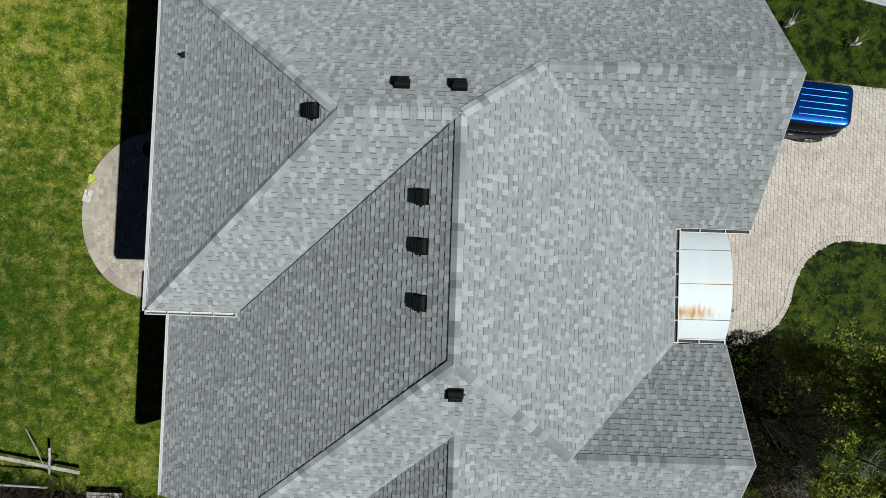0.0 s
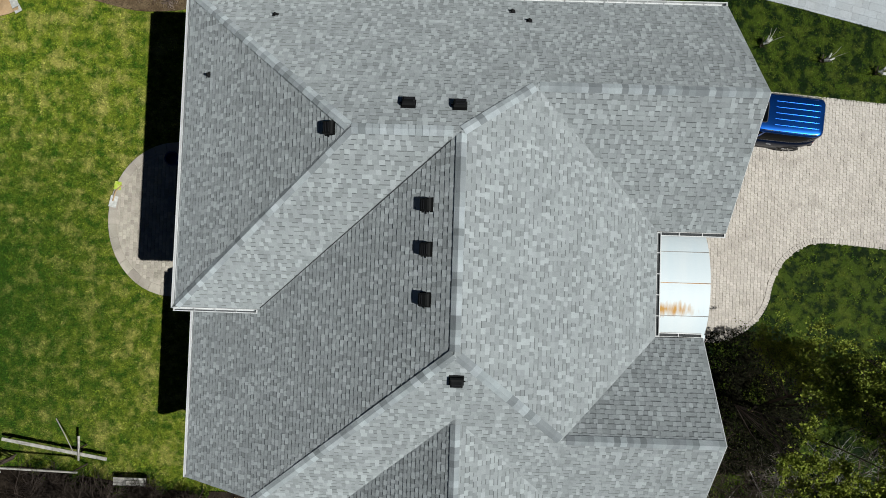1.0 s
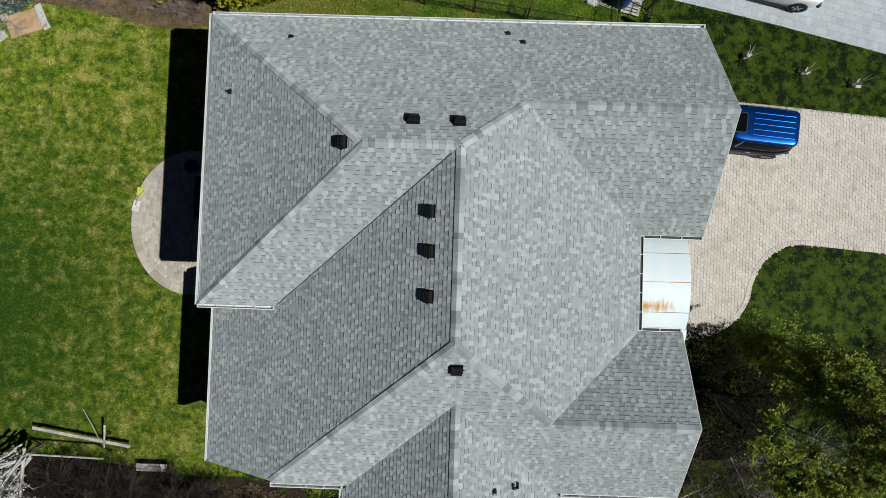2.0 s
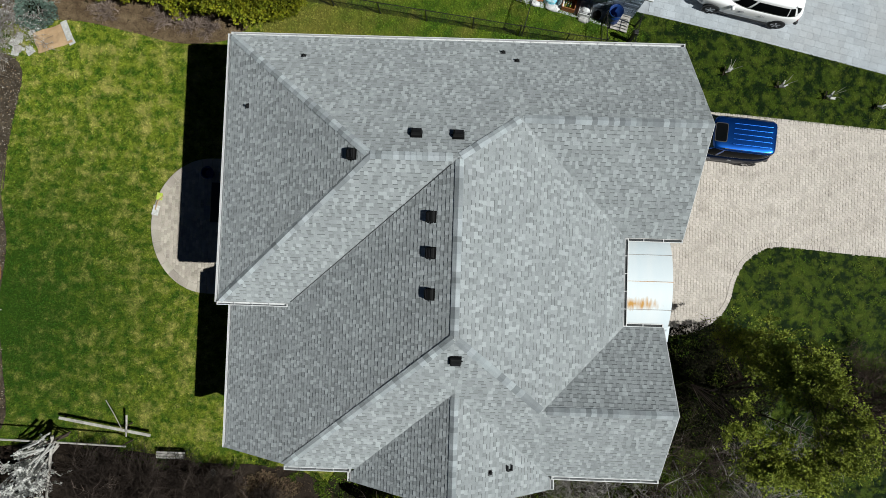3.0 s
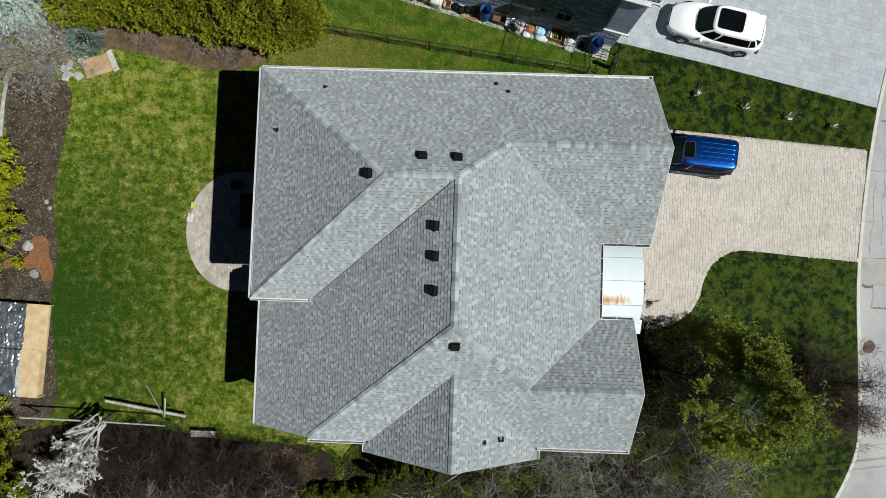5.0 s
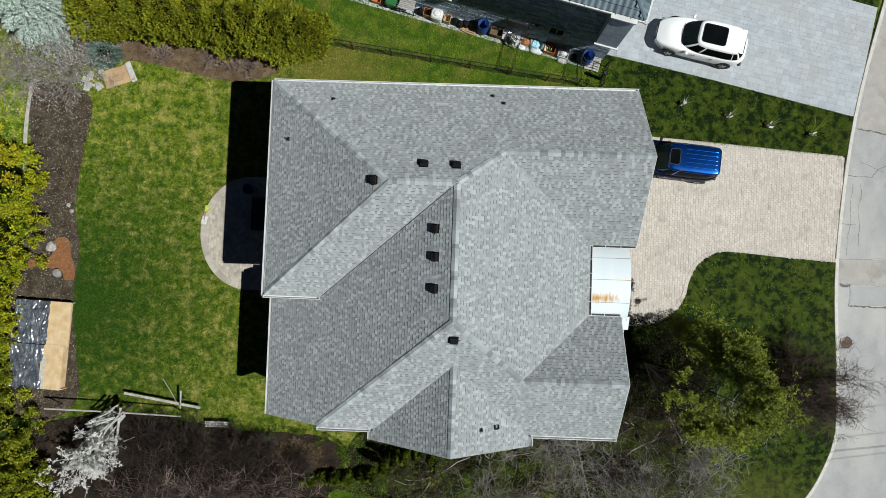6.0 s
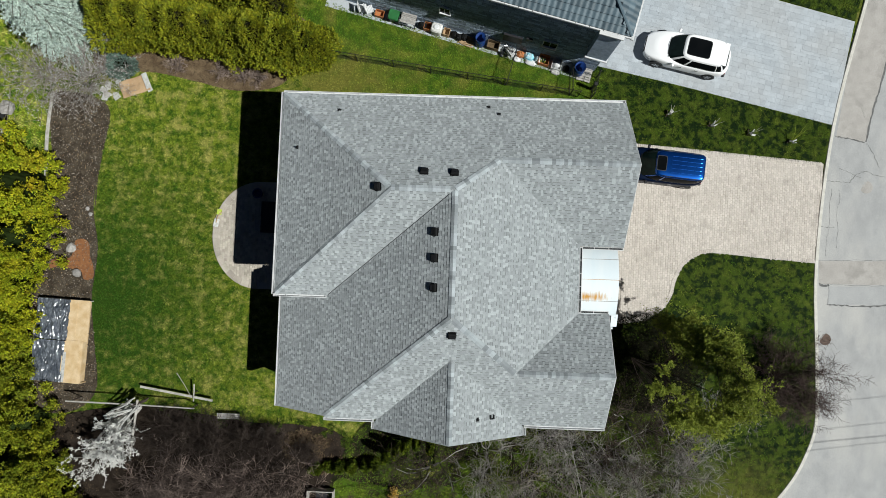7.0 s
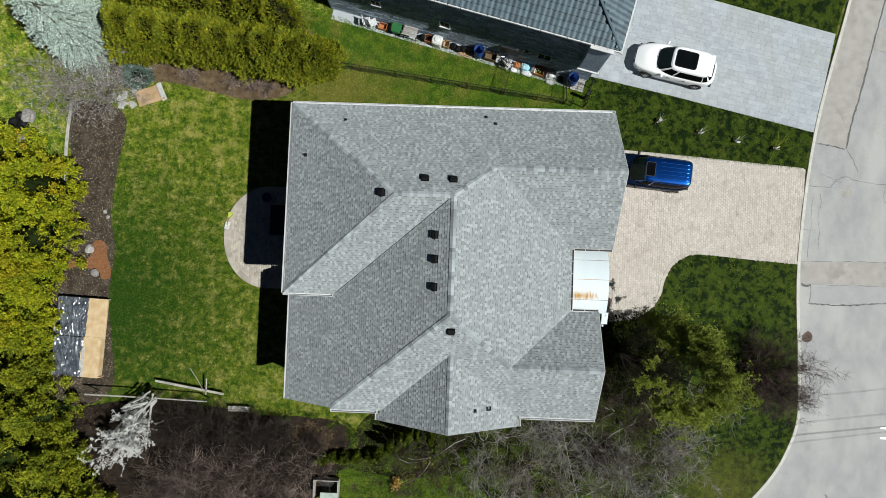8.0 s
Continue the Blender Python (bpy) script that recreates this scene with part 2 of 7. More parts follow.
M_PLY = mat("plywood", (0.74, 0.57, 0.36), (0.60, 0.42, 0.22), rough=0.75, scale=2.2, bump=0.2, bscale=40)
M_FILM = mat("grey_plastic_film", (0.060, 0.070, 0.088), (0.135, 0.15, 0.175), rough=0.17, scale=2.2, bump=0.25, bscale=9, spec=0.9)
M_CARD = mat("cardboard", (0.52, 0.37, 0.22), (0.45, 0.30, 0.17), rough=0.9, scale=3)
M_PAPER = mat("white_litter", (0.70, 0.70, 0.68), (0.5, 0.5, 0.48), rough=0.8, scale=9, rand=0.2)
M_BLUE = mat("metallic_blue_paint", (0.006, 0.085, 0.40), (0.004, 0.060, 0.30), rough=0.24, metal=0.85, bump=0.0, scale=1, spec=0.5, coat=1.0, grain=0.1)
M_CARWHITE = mat("white_car_paint", (0.90, 0.905, 0.92), (0.88, 0.885, 0.90), rough=0.3, bump=0.0, scale=1, spec=0.4, coat=0.4, grain=0.05)
# Darkened copy of the blue paint: the van's shaded sides are in the colour.
M_BLUESHADE = mat("shade_dark_blue_paint", (0.003, 0.008, 0.026), (0.002, 0.006, 0.020), rough=0.3, metal=0.2, bump=0.0, scale=1, spec=0.08, grain=0.1)
M_GLASS = mat("dark_car_glass", (0.004, 0.005, 0.006), (0.006, 0.007, 0.008), rough=0.06, bump=0.0, scale=1, spec=0.02)
M_SCREEN = mat("windscreen_glass", (0.010, 0.022, 0.019), (0.006, 0.013, 0.012), rough=0.06, bump=0.0, scale=3, spec=0.18)
M_TRIM = mat("dark_trim", (0.015, 0.015, 0.018), (0.02, 0.02, 0.024), rough=0.5, bump=0.0)
M_CHROME = mat("bright_metal", (0.6, 0.6, 0.62), (0.5, 0.5, 0.52), rough=0.25, metal=1.0, bump=0.0)
M_RUBBER = mat("tyre_rubber", (0.014, 0.014, 0.015), rough=0.85)
M_RED = mat("red_lamp_plastic", (0.35, 0.012, 0.012), rough=0.25, bump=0.0)
M_LENS = mat("headlamp_lens", (0.45, 0.47, 0.5), rough=0.12, bump=0.0)
M_BLUEBIN = mat("blue_drum_plastic", (0.012, 0.050, 0.22), (0.009, 0.036, 0.16), rough=0.45, bump=0.05)
M_GREENBIN = mat("green_plastic", (0.03, 0.17, 0.05), (0.025, 0.13, 0.04), rough=0.5, bump=0.05)
M_CYAN = mat("turquoise_bag", (0.05, 0.52, 0.70), (0.70, 0.74, 0.76), rough=0.5, scale=5)
M_ORANGE = mat("orange_crate", (0.52, 0.15, 0.04), (0.42, 0.20, 0.08), rough=0.6, scale=6)
M_LIME = mat("lime_green_cloth", (0.45, 0.62, 0.04), (0.60, 0.62, 0.18), rough=0.7, scale=8)
M_TERRA = mat("orange_mulch", (0.30, 0.13, 0.05), (0.22, 0.09, 0.035), rough=0.95, scale=6, bump=0.8, bscale=30)
M_GREYSTONE = mat("grey_fieldstone", (0.40, 0.38, 0.36), (0.30, 0.285, 0.27), rough=0.9, scale=7, bump=0.5, bscale=40, rand=0.2)
M_PALETWIG = mat("pale_bare_branch", (0.42, 0.40, 0.385), (0.25, 0.23, 0.215), rough=0.9, scale=2.0, bump=0.0, rand=0.4, spec=0.15)
M_MIDTWIG = mat("brown_bare_branch", (0.155, 0.12, 0.105), (0.085, 0.064, 0.056), rough=0.9, scale=1.5, bump=0.0, rand=0.4, spec=0.15)
M_DRYLEAF = mat("dry_fallen_leaf", (0.16, 0.115, 0.07), (0.08, 0.055, 0.034), rough=0.9, scale=3, bump=0.0, rand=0.6, hue=0.02, spec=0.15)
M_GREYTWIG = mat("grey_bare_branch", (0.36, 0.325, 0.30), (0.22, 0.19, 0.17), rough=0.9, scale=1.5, bump=0.0, rand=0.4, spec=0.15)
M_BLUEGREEN = mat("blue_green_juniper_needle", (0.16, 0.225, 0.19), (0.09, 0.135, 0.11), rough=0.7, scale=3, bump=0.0, rand=0.5, spec=0.2)


# ---- building blocks ----
def ground_z(x, y):
    s = max(0.0, min(x, 34.0) + 8.0)
    yy = max(-30.0, min(y, 30.0))
    return -0.0385 * s + 0.05 * (yy - 3) * min(1.0, s / 20) - 0.03 * max(0.0, min(x, 34.0) - 14)


def link_mesh(name, me, material, parent=None, label="", kind=""):
    me.materials.clear()
    me.materials.append(material)
    ob = new(name, me)
    ob.parent = parent
    return tagged(ob, label=label, kind=kind)


def part(name, bm, material, parent=None, label="", kind="", smooth=False):
    me = bpy.data.meshes.new(name)
    bm.to_mesh(me)
    bm.free()
    if smooth:
        for f in me.polygons:
            f.use_smooth = True
    return link_mesh(name, me, material, parent, label, kind)


def raw(name, verts, faces, material, parent=None, label="", kind=""):
    me = bpy.data.meshes.new(name)
    me.from_pydata(verts, [], faces)
    me.update()
    return link_mesh(name, me, material, parent, label, kind)


def quads(name, q, material, parent=None, label="", kind=""):
    """A mesh of separate four-cornered pieces from an N x 4 x 3 array."""
    n = len(q)
    me = bpy.data.meshes.new(name)
    me.vertices.add(4 * n)
    me.vertices.foreach_set("co", np.asarray(q, np.float32).ravel())
    me.loops.add(4 * n)
    me.loops.foreach_set("vertex_index", np.arange(4 * n, dtype=np.int32))
    me.polygons.add(n)
    me.polygons.foreach_set("loop_start", np.arange(0, 4 * n, 4, dtype=np.int32))
    me.polygons.foreach_set("loop_total", np.full(n, 4, np.int32))
    me.update(calc_edges=True)
    return link_mesh(name, me, material, parent, label, kind)


def thing(name, at, label, category, group="", kind="", turn=0.0):
    ob = new(name)
    ob.empty_display_size = 0.2
    ob.matrix_basis = pose(*at, 0, 0, turn)
    return tagged(ob, label, category, group, kind)


def box(bm, x0, x1, y0, y1, z0, z1, m=None, bevel=0.0):
    r = bmesh.ops.create_cube(bm, size=1)["verts"]
    for v in r:
        v.co = Vector((x0 + (v.co.x + 0.5) * (x1 - x0), y0 + (v.co.y + 0.5) * (y1 - y0), z0 + (v.co.z + 0.5) * (z1 - z0)))
    if bevel:
        es = list({e for v in r for e in v.link_edges})
        r = bmesh.ops.bevel(bm, geom=es, offset=bevel, segments=2, profile=0.5, affect="EDGES")["verts"]
    if m is not None:
        bmesh.ops.transform(bm, matrix=m, verts=list(r))
    return bm


def box_part(name, dims, material, parent=None, label="", bevel=0.0, m=None, kind=""):
    return part(name, box(bmesh.new(), *dims, m=m, bevel=bevel), material, parent, label, kind)


def tube(bm, pts, radii, sides=5, cap=True):
    """A tapered tube along points."""
    rings = []
    for i, p in enumerate(pts):
        d = (pts[min(i + 1, len(pts) - 1)] - pts[max(i - 1, 0)]).normalized()
        a = d.orthogonal().normalized()
        b = d.cross(a)
        rings.append([bm.verts.new(p + radii[i] * (math.cos(k * 2 * math.pi / sides) * a + math.sin(k * 2 * math.pi / sides) * b)) for k in range(sides)])
    for r0, r1 in zip(rings, rings[1:]):
        for k in range(sides):
            j = min(range(sides), key=lambda q: (r1[q].co - r0[0].co).length)
            bm.faces.new((r0[k], r0[(k + 1) % sides], r1[(k + 1 + j) % sides], r1[(k + j) % sides]))
    if cap:
        bm.faces.new(rings[0][::-1])
        bm.faces.new(rings[-1])
    return bm


def slices(bm, rings, cap=True):
    """Closes a skin over a stack of outlines with equal numbers of points."""
    vs = [[bm.verts.new(p) for p in ring] for ring in rings]
    n = len(vs[0])
    for a, b in zip(vs, vs[1:]):
        for k in range(n):
            bm.faces.new((a[k], a[(k + 1) % n], b[(k + 1) % n], b[k]))
    if cap:
        bm.faces.new(vs[0][::-1])
        bm.faces.new(vs[-1])
    return bm


def disc_stack(bm, prof, n=20, cap=True):
    """A turned shape: rows of radius and height."""
    return slices(bm, [[(r * math.cos(2 * math.pi * k / n), r * math.sin(2 * math.pi * k / n), z) for k in range(n)] for r, z in prof], cap)


def clip_poly(subject, clipper):
    """The part of a flat polygon inside a convex one that runs counterclockwise."""
    out = list(subject)
    for (ax, ay), (bx, by) in zip(clipper, clipper[1:] + clipper[:1]):
        src, out = out, []
        for i, p in enumerate(src):
            q = src[i - 1]
            dp = (bx - ax) * (p[1] - ay) - (by - ay) * (p[0] - ax)
            dq = (bx - ax) * (q[1] - ay) - (by - ay) * (q[0] - ax)
            if (dp >= 0) != (dq >= 0):
                t = dq / (dq - dp)
                out.append((q[0] + t * (p[0] - q[0]), q[1] + t * (p[1] - q[1])))
            if dp >= 0:
                out.append(p)
        if len(out) < 3:
            return []
    return out


def area(poly):
    return 0.5 * sum(a[0] * b[1] - b[0] * a[1] for a, b in zip(poly, poly[1:] + poly[:1]))


def ccw(poly):
    return poly if area(poly) > 0 else poly[::-1]


def inside(poly, x, y):
    hit = False
    for (ax, ay), (bx, by) in zip(poly, poly[1:] + poly[:1]):
        if (ay > y) != (by > y) and x < ax + (y - ay) * (bx - ax) / (by - ay):
            hit = not hit
    return hit


def smooth_line(pts, n=6, closed=False):
    """A rounded line through points."""
    out, k = [], len(pts)
    for i in range(k if closed else k - 1):
        p = [pts[(i + j) % k] if closed else pts[max(0, min(k - 1, i + j))] for j in (-1, 0, 1, 2)]
        for s in range(n):
            t = s / n
            out.append(tuple(0.5 * (2 * p[1][c] + (p[2][c] - p[0][c]) * t + (2 * p[0][c] - 5 * p[1][c] + 4 * p[2][c] - p[3][c]) * t * t
                                    + (3 * p[1][c] - p[0][c] - 3 * p[2][c] + p[3][c]) * t ** 3) for c in (0, 1)))
    return out if closed else out + [tuple(pts[-1])]


def sheet(name, poly, material, up, label, category="", cell=1.0, skirt=0.15, parent=None, kind="structure"):
    """A layer with a skirt that lies on the ground inside an outline."""
    vid, verts, faces = {}, [], []

    def vert(x, y, dz):
        key = (round(x, 4), round(y, 4), dz)
        if key not in vid:
            vid[key] = len(verts)
            verts.append((x, y, ground_z(x, y) + dz))
        return vid[key]

    xs, ys = [p[0] for p in poly], [p[1] for p in poly]
    for i in range(math.floor(min(xs) / cell), math.ceil(max(xs) / cell)):
        for j in range(math.floor(min(ys) / cell), math.ceil(max(ys) / cell)):
            c = [(i * cell, j * cell), ((i + 1) * cell, j * cell), ((i + 1) * cell, (j + 1) * cell), (i * cell, (j + 1) * cell)]
            q = clip_poly(poly, c)
            if len(q) >= 3 and abs(area(q)) > 1e-5:
                ids = []
                for p in ccw(q):
                    v = vert(*p, up)
                    if v not in ids:
                        ids.append(v)
                if len(ids) >= 3:
                    faces.append(ids)
    for a, b in zip(ccw(poly), ccw(poly)[1:] + ccw(poly)[:1]):
        faces.append([vert(*a, up - skirt), vert(*b, up - skirt), vert(*b, up), vert(*a, up)])
    ob = raw(name, verts, faces, material, parent, "" if parent else label, "" if parent else kind)
    if category and not parent:
        tagged(ob, category=category)
    return ob


def blades(name, inside_of, not_in, count, material, size, label, seed, parent=None, up=0.0, patchy=0.0, grain=0.9):
    """Short grass: three bent leaves to a tuft, thrown over an outline."""
    rng = np.random.default_rng(seed)
    xs, ys = [p[0] for p in inside_of], [p[1] for p in inside_of]
    px, py = rng.uniform(min(xs), max(xs), count), rng.uniform(min(ys), max(ys), count)

    def within(poly):
        hit = np.zeros(count, bool)
        for (ax, ay), (bx, by) in zip(poly, poly[1:] + poly[:1]):
            if ay != by:
                hit ^= ((ay > py) != (by > py)) & (px < ax + (py - ay) * (bx - ax) / (by - ay))
        return hit

    keep = within(inside_of)
    for h in not_in:
        keep &= ~within(h)
    pts = [(x, y, ground_z(x, y) + up) for x, y in zip(px[keep], py[keep]) if not patchy or noise.noise(Vector((x * grain, y * grain, seed * 3.7))) + 0.5 * noise.noise(Vector((x * grain * 2.7, y * grain * 2.7, seed))) > patchy]
    p = np.repeat(np.array(pts), 3, axis=0)
    n = len(p)
    ang, h = rng.uniform(0, 2 * np.pi, n), size * rng.uniform(0.5, 1.3, n)
    lean, w = rng.uniform(0.5, 1.4, n) * h, 0.17 * size * rng.uniform(0.6, 1.4, n)
    d = np.stack([np.cos(ang), np.sin(ang), 0 * ang], 1)
    s = np.stack([-np.sin(ang), np.cos(ang), 0 * ang], 1) * w[:, None]
    p = p + d * rng.uniform(0, 0.5, n)[:, None] * size
    mid = p + d * (0.35 * lean)[:, None] + np.array([0, 0, 1]) * (0.65 * h)[:, None]
    tip = p + d * lean[:, None] + np.array([0, 0, 1]) * (h * 0.8)[:, None]
    q = np.stack([p - s * 0.6, mid - s, tip, mid + s], 1)
    ob = quads(name, q, material, parent, label, "stuff")
    return tagged(ob, category="grass")


# ---- ground, beds, paving ----
KERB = smooth_line([(34.0, 62.0), (28.7, 37.0), (26.6, 27.0), (24.7, 17.9), (22.8, 9.4), (22.1, 1.2), (22.4, -5.0), (22.5, -8.6), (21.8, -10.9), (20.8, -12.6), (19.2, -14.4), (16.5, -17.0), (12.0, -20.0), (4.0, -24.0), (-6.0, -28.6), (-30.0, -39.0)], 6)
DRIVE = [(7.2, -2.9), (7.2, 7.9), (11.0, 7.75), (15.1, 7.45), (22.3, 7.1), (22.0, 1.15)] + smooth_line(
    [(18.5, 1.35), (15.6, 1.52), (14.6, 1.25), (13.9, 0.65), (13.5, -0.2), (13.3, -1.1), (12.9, -1.8), (12.2, -2.4), (11.2, -2.75), (9.5, -2.9)], 4)
SLABS = [(8.2, 12.34), (22.75, 9.45), (23.85, 15.7), (15.4, 17.45), (15.0, 19.0), (9.8, 20.0)]
PATIO = [(-8.0, 4.72)] + [(-11.2 - 2.75 * math.sin(a), 1.58 + 3.14 * math.cos(a)) for a in np.linspace(0, math.pi, 28)] + [(-8.0, -1.56)]
FRONT = [(9.3, -3.1), (11.2, -2.75), (12.2, -2.4), (12.9, -1.8), (13.3, -1.1), (13.5, -0.2), (13.9, 0.65), (14.6, 1.25), (15.6, 1.52), (18.5, 1.35), (22.0, 1.15)] + [
    p for p in KERB if p[1] < 1.1 and p[1] > -22] + [(5, -22), (5, -13.5), (8.0, -11.0), (8.6, -4)]
STRIP = [(8.2, 7.95), (11.0, 7.8), (15.1, 7.5), (22.35, 7.12), (22.76, 9.41), (8.25, 12.3), (8.0, 11.9), (7.9, 10.5)]
CORNER = [(15.45, 17.5), (23.85, 15.75), (25.9, 24.0), (15.0, 24.0)]
BED_WEST = smooth_line([(-23.9, 9.6), (-20.6, 9.0), (-20.75, 6.0), (-21.1, 3.0), (-20.7, 0.5), (-20.9, -2.5), (-20.6, -5.0), (-20.4, -8.0), (-22.5, -9.2), (-26, -8.2), (-27, -3.0), (-24.6, 0.4), (-23.5, 3.5), (-23.8, 6.5)], 5, True)
BED_NORTH = smooth_line([(-21.5, 11.5), (-19.2, 11.1), (-17.5, 11.0), (-15.0, 10.5), (-12.9, 10.1), (-10.6, 10.4), (-9.5, 11.5), (-8.5, 14.0), (-14, 16.5), (-21, 16.5)], 5, True)
BED_SOUTH = smooth_line([(-22.5, -9.4), (-17.5, -8.6), (-14.2, -8.9), (-11.0, -9.3), (-8.5, -9.3), (-6.4, -9.6), (-4.8, -11.0), (-5.2, -13.0), (-9, -15.0), (-14, -20), (-26, -20), (-27, -12)], 5, True)
WOODS = smooth_line([(-5.2, -9.9), (-3.0, -8.6), (2.0, -8.3), (8.5, -7.9), (9.6, -3.6), (12.0, -3.6), (14.0, -4.6), (15.0, -7.5), (15.5, -10.5), (13.5, -14), (9.0, -18.0), (-3.0, -20.0), (-6.5, -14.5)], 5, True)
TREE_RING = [(20.2 + 1.9 * math.cos(a), -5.6 + 2.3 * math.sin(a)) for a in np.linspace(0, 2 * math.pi, 20, endpoint=False)]

grid = sorted({-600, -250, -120, -70, *range(-44, 45), 70, 120, 250, 600})
gv = [(x, y, ground_z(x, y) - 0.012) for x in grid for y in grid]
n = len(grid)
gf = [(i * n + j, (i + 1) * n + j, (i + 1) * n + j + 1, i * n + j + 1) for i in range(n - 1) for j in range(n - 1)]
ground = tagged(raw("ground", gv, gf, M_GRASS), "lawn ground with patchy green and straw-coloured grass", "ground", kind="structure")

sheet("soil_bed", BED_WEST, M_SOIL, 0.02, "dark soil planting bed along the lawn edge", "garden bed")
sheet("leaf_bed", BED_NORTH, M_LITTER, 0.02, "brown leaf litter under the clipped hedge", "garden bed")
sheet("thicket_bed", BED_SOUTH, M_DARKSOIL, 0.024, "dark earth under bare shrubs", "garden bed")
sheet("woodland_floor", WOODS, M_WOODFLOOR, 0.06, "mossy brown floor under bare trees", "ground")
GLADE = smooth_line([(-6.2, -12.6), (-4.9, -12.5), (-2.4, -12.9), (0.4, -12.7), (2.4, -13.4), (3.2, -15.7), (-2.0, -16.8), (-6.6, -16.5)], 4, True)
sheet("glade", GLADE, M_GLADE, 0.075, "bright mossy grass clearing under bare trees", "lawn")
sheet("front_lawn", FRONT, M_GRASS2, 0.045, "dark green front lawn beside the drive", "lawn")
sheet("side_lawn", [(-8.2, 10.2), (-8.0, 8.1), (8.0, 8.1), (7.9, 10.5), (8.0, 11.9), (-8.6, 16.0), (-9.4, 12.5), (-9.0, 10.6)], M_SIDE, 0.032, "green side lawn with olive patches along the fence", "lawn")
sheet("grass_strip", STRIP, M_GRASS2, 0.045, "dark green grass strip between two driveways", "lawn")
sheet("corner_lawn", CORNER, M_GRASS2, 0.045, "green lawn beyond the grey slab driveway", "lawn")
sheet("mulch_patch", smooth_line([(-22.01, 0.91), (-21.54, 1.01), (-21.21, 0.71), (-21.13, 0.03), (-20.92, -0.49), (-20.87, -1.25), (-21.41, -1.35), (-21.59, -0.88), (-22.23, -0.75), (-22.83, -0.61), (-23.50, -0.79), (-23.32, -0.26), (-22.32, -0.12), (-22.09, 0.47)], 4, True), M_TERRA, 0.04, "orange wood mulch patch in the bed", "mulch")

ROAD = KERB + [(-27.0, -46.0), (-3.0, -35.8), (8.0, -31.0), (18.0, -25.0), (26.0, -19.0), (30.6, -12.0), (31.6, -4.0), (31.2, 3.0), (32.2, 11.0), (34.2, 20.0), (36.2, 28.0), (38.4, 38.0), (43.6, 62.0)]
sheet("road", ROAD, M_ROAD, 0.005, "worn pale grey asphalt street with cracks", "road", cell=2.0)
for plot, tone, label in (
        ([(24.55, 17.90), (26.93, 18.05), (26.25, 14.91), (25.65, 12.09), (25.23, 10.48), (24.85, 8.55), (23.02, 8.78), (23.65, 13.10), (24.17, 15.98)], M_PATCH, "brownish asphalt lane repair beside the kerb"),
        ([(22.27, 1.26), (28.02, 1.44), (28.09, -0.04), (22.34, -0.12)], M_PATCH, "pinkish asphalt trench repair across the street"),
        ([(22.97, -0.25), (28.10, -0.11), (28.15, -1.17), (22.92, -1.36)], M_PATCH2, "cool grey asphalt trench repair across the street"),
        ([(26.41, 14.89), (27.39, 14.73), (27.31, 16.24), (26.78, 16.32)], M_PATCH, "small pinkish asphalt repair in the street")):
    sheet("asphalt_patch", plot, tone, 0.009, label, "road", skirt=0.02)


def crack(pts, w, seed):
    rng = random.Random(seed)
    line = smooth_line(pts, 8)
    line = [(x + rng.uniform(-0.03, 0.03), y + rng.uniform(-0.03, 0.03)) for x, y in line]
    left, right = [], []
    for i, (x, y) in enumerate(line):
        a, b = line[max(0, i - 1)], line[min(len(line) - 1, i + 1)]
        d = math.hypot(b[0] - a[0], b[1] - a[1]) or 1
        k = w * rng.uniform(0.4, 1.2) / d
        left.append((x - k * (b[1] - a[1]), y + k * (b[0] - a[0])))
        right.append((x + k * (b[1] - a[1]), y - k * (b[0] - a[0])))
    v = [(x, y, ground_z(x, y) + 0.014) for x, y in left + right]
    n = len(line)
    ob = raw("road_crack", v, [(i, n + i, n + i + 1, i + 1) for i in range(n - 1)], M_CRACK)
    tagged(ob, "dark tar line along a crack in the asphalt", "road crack", kind="structure")


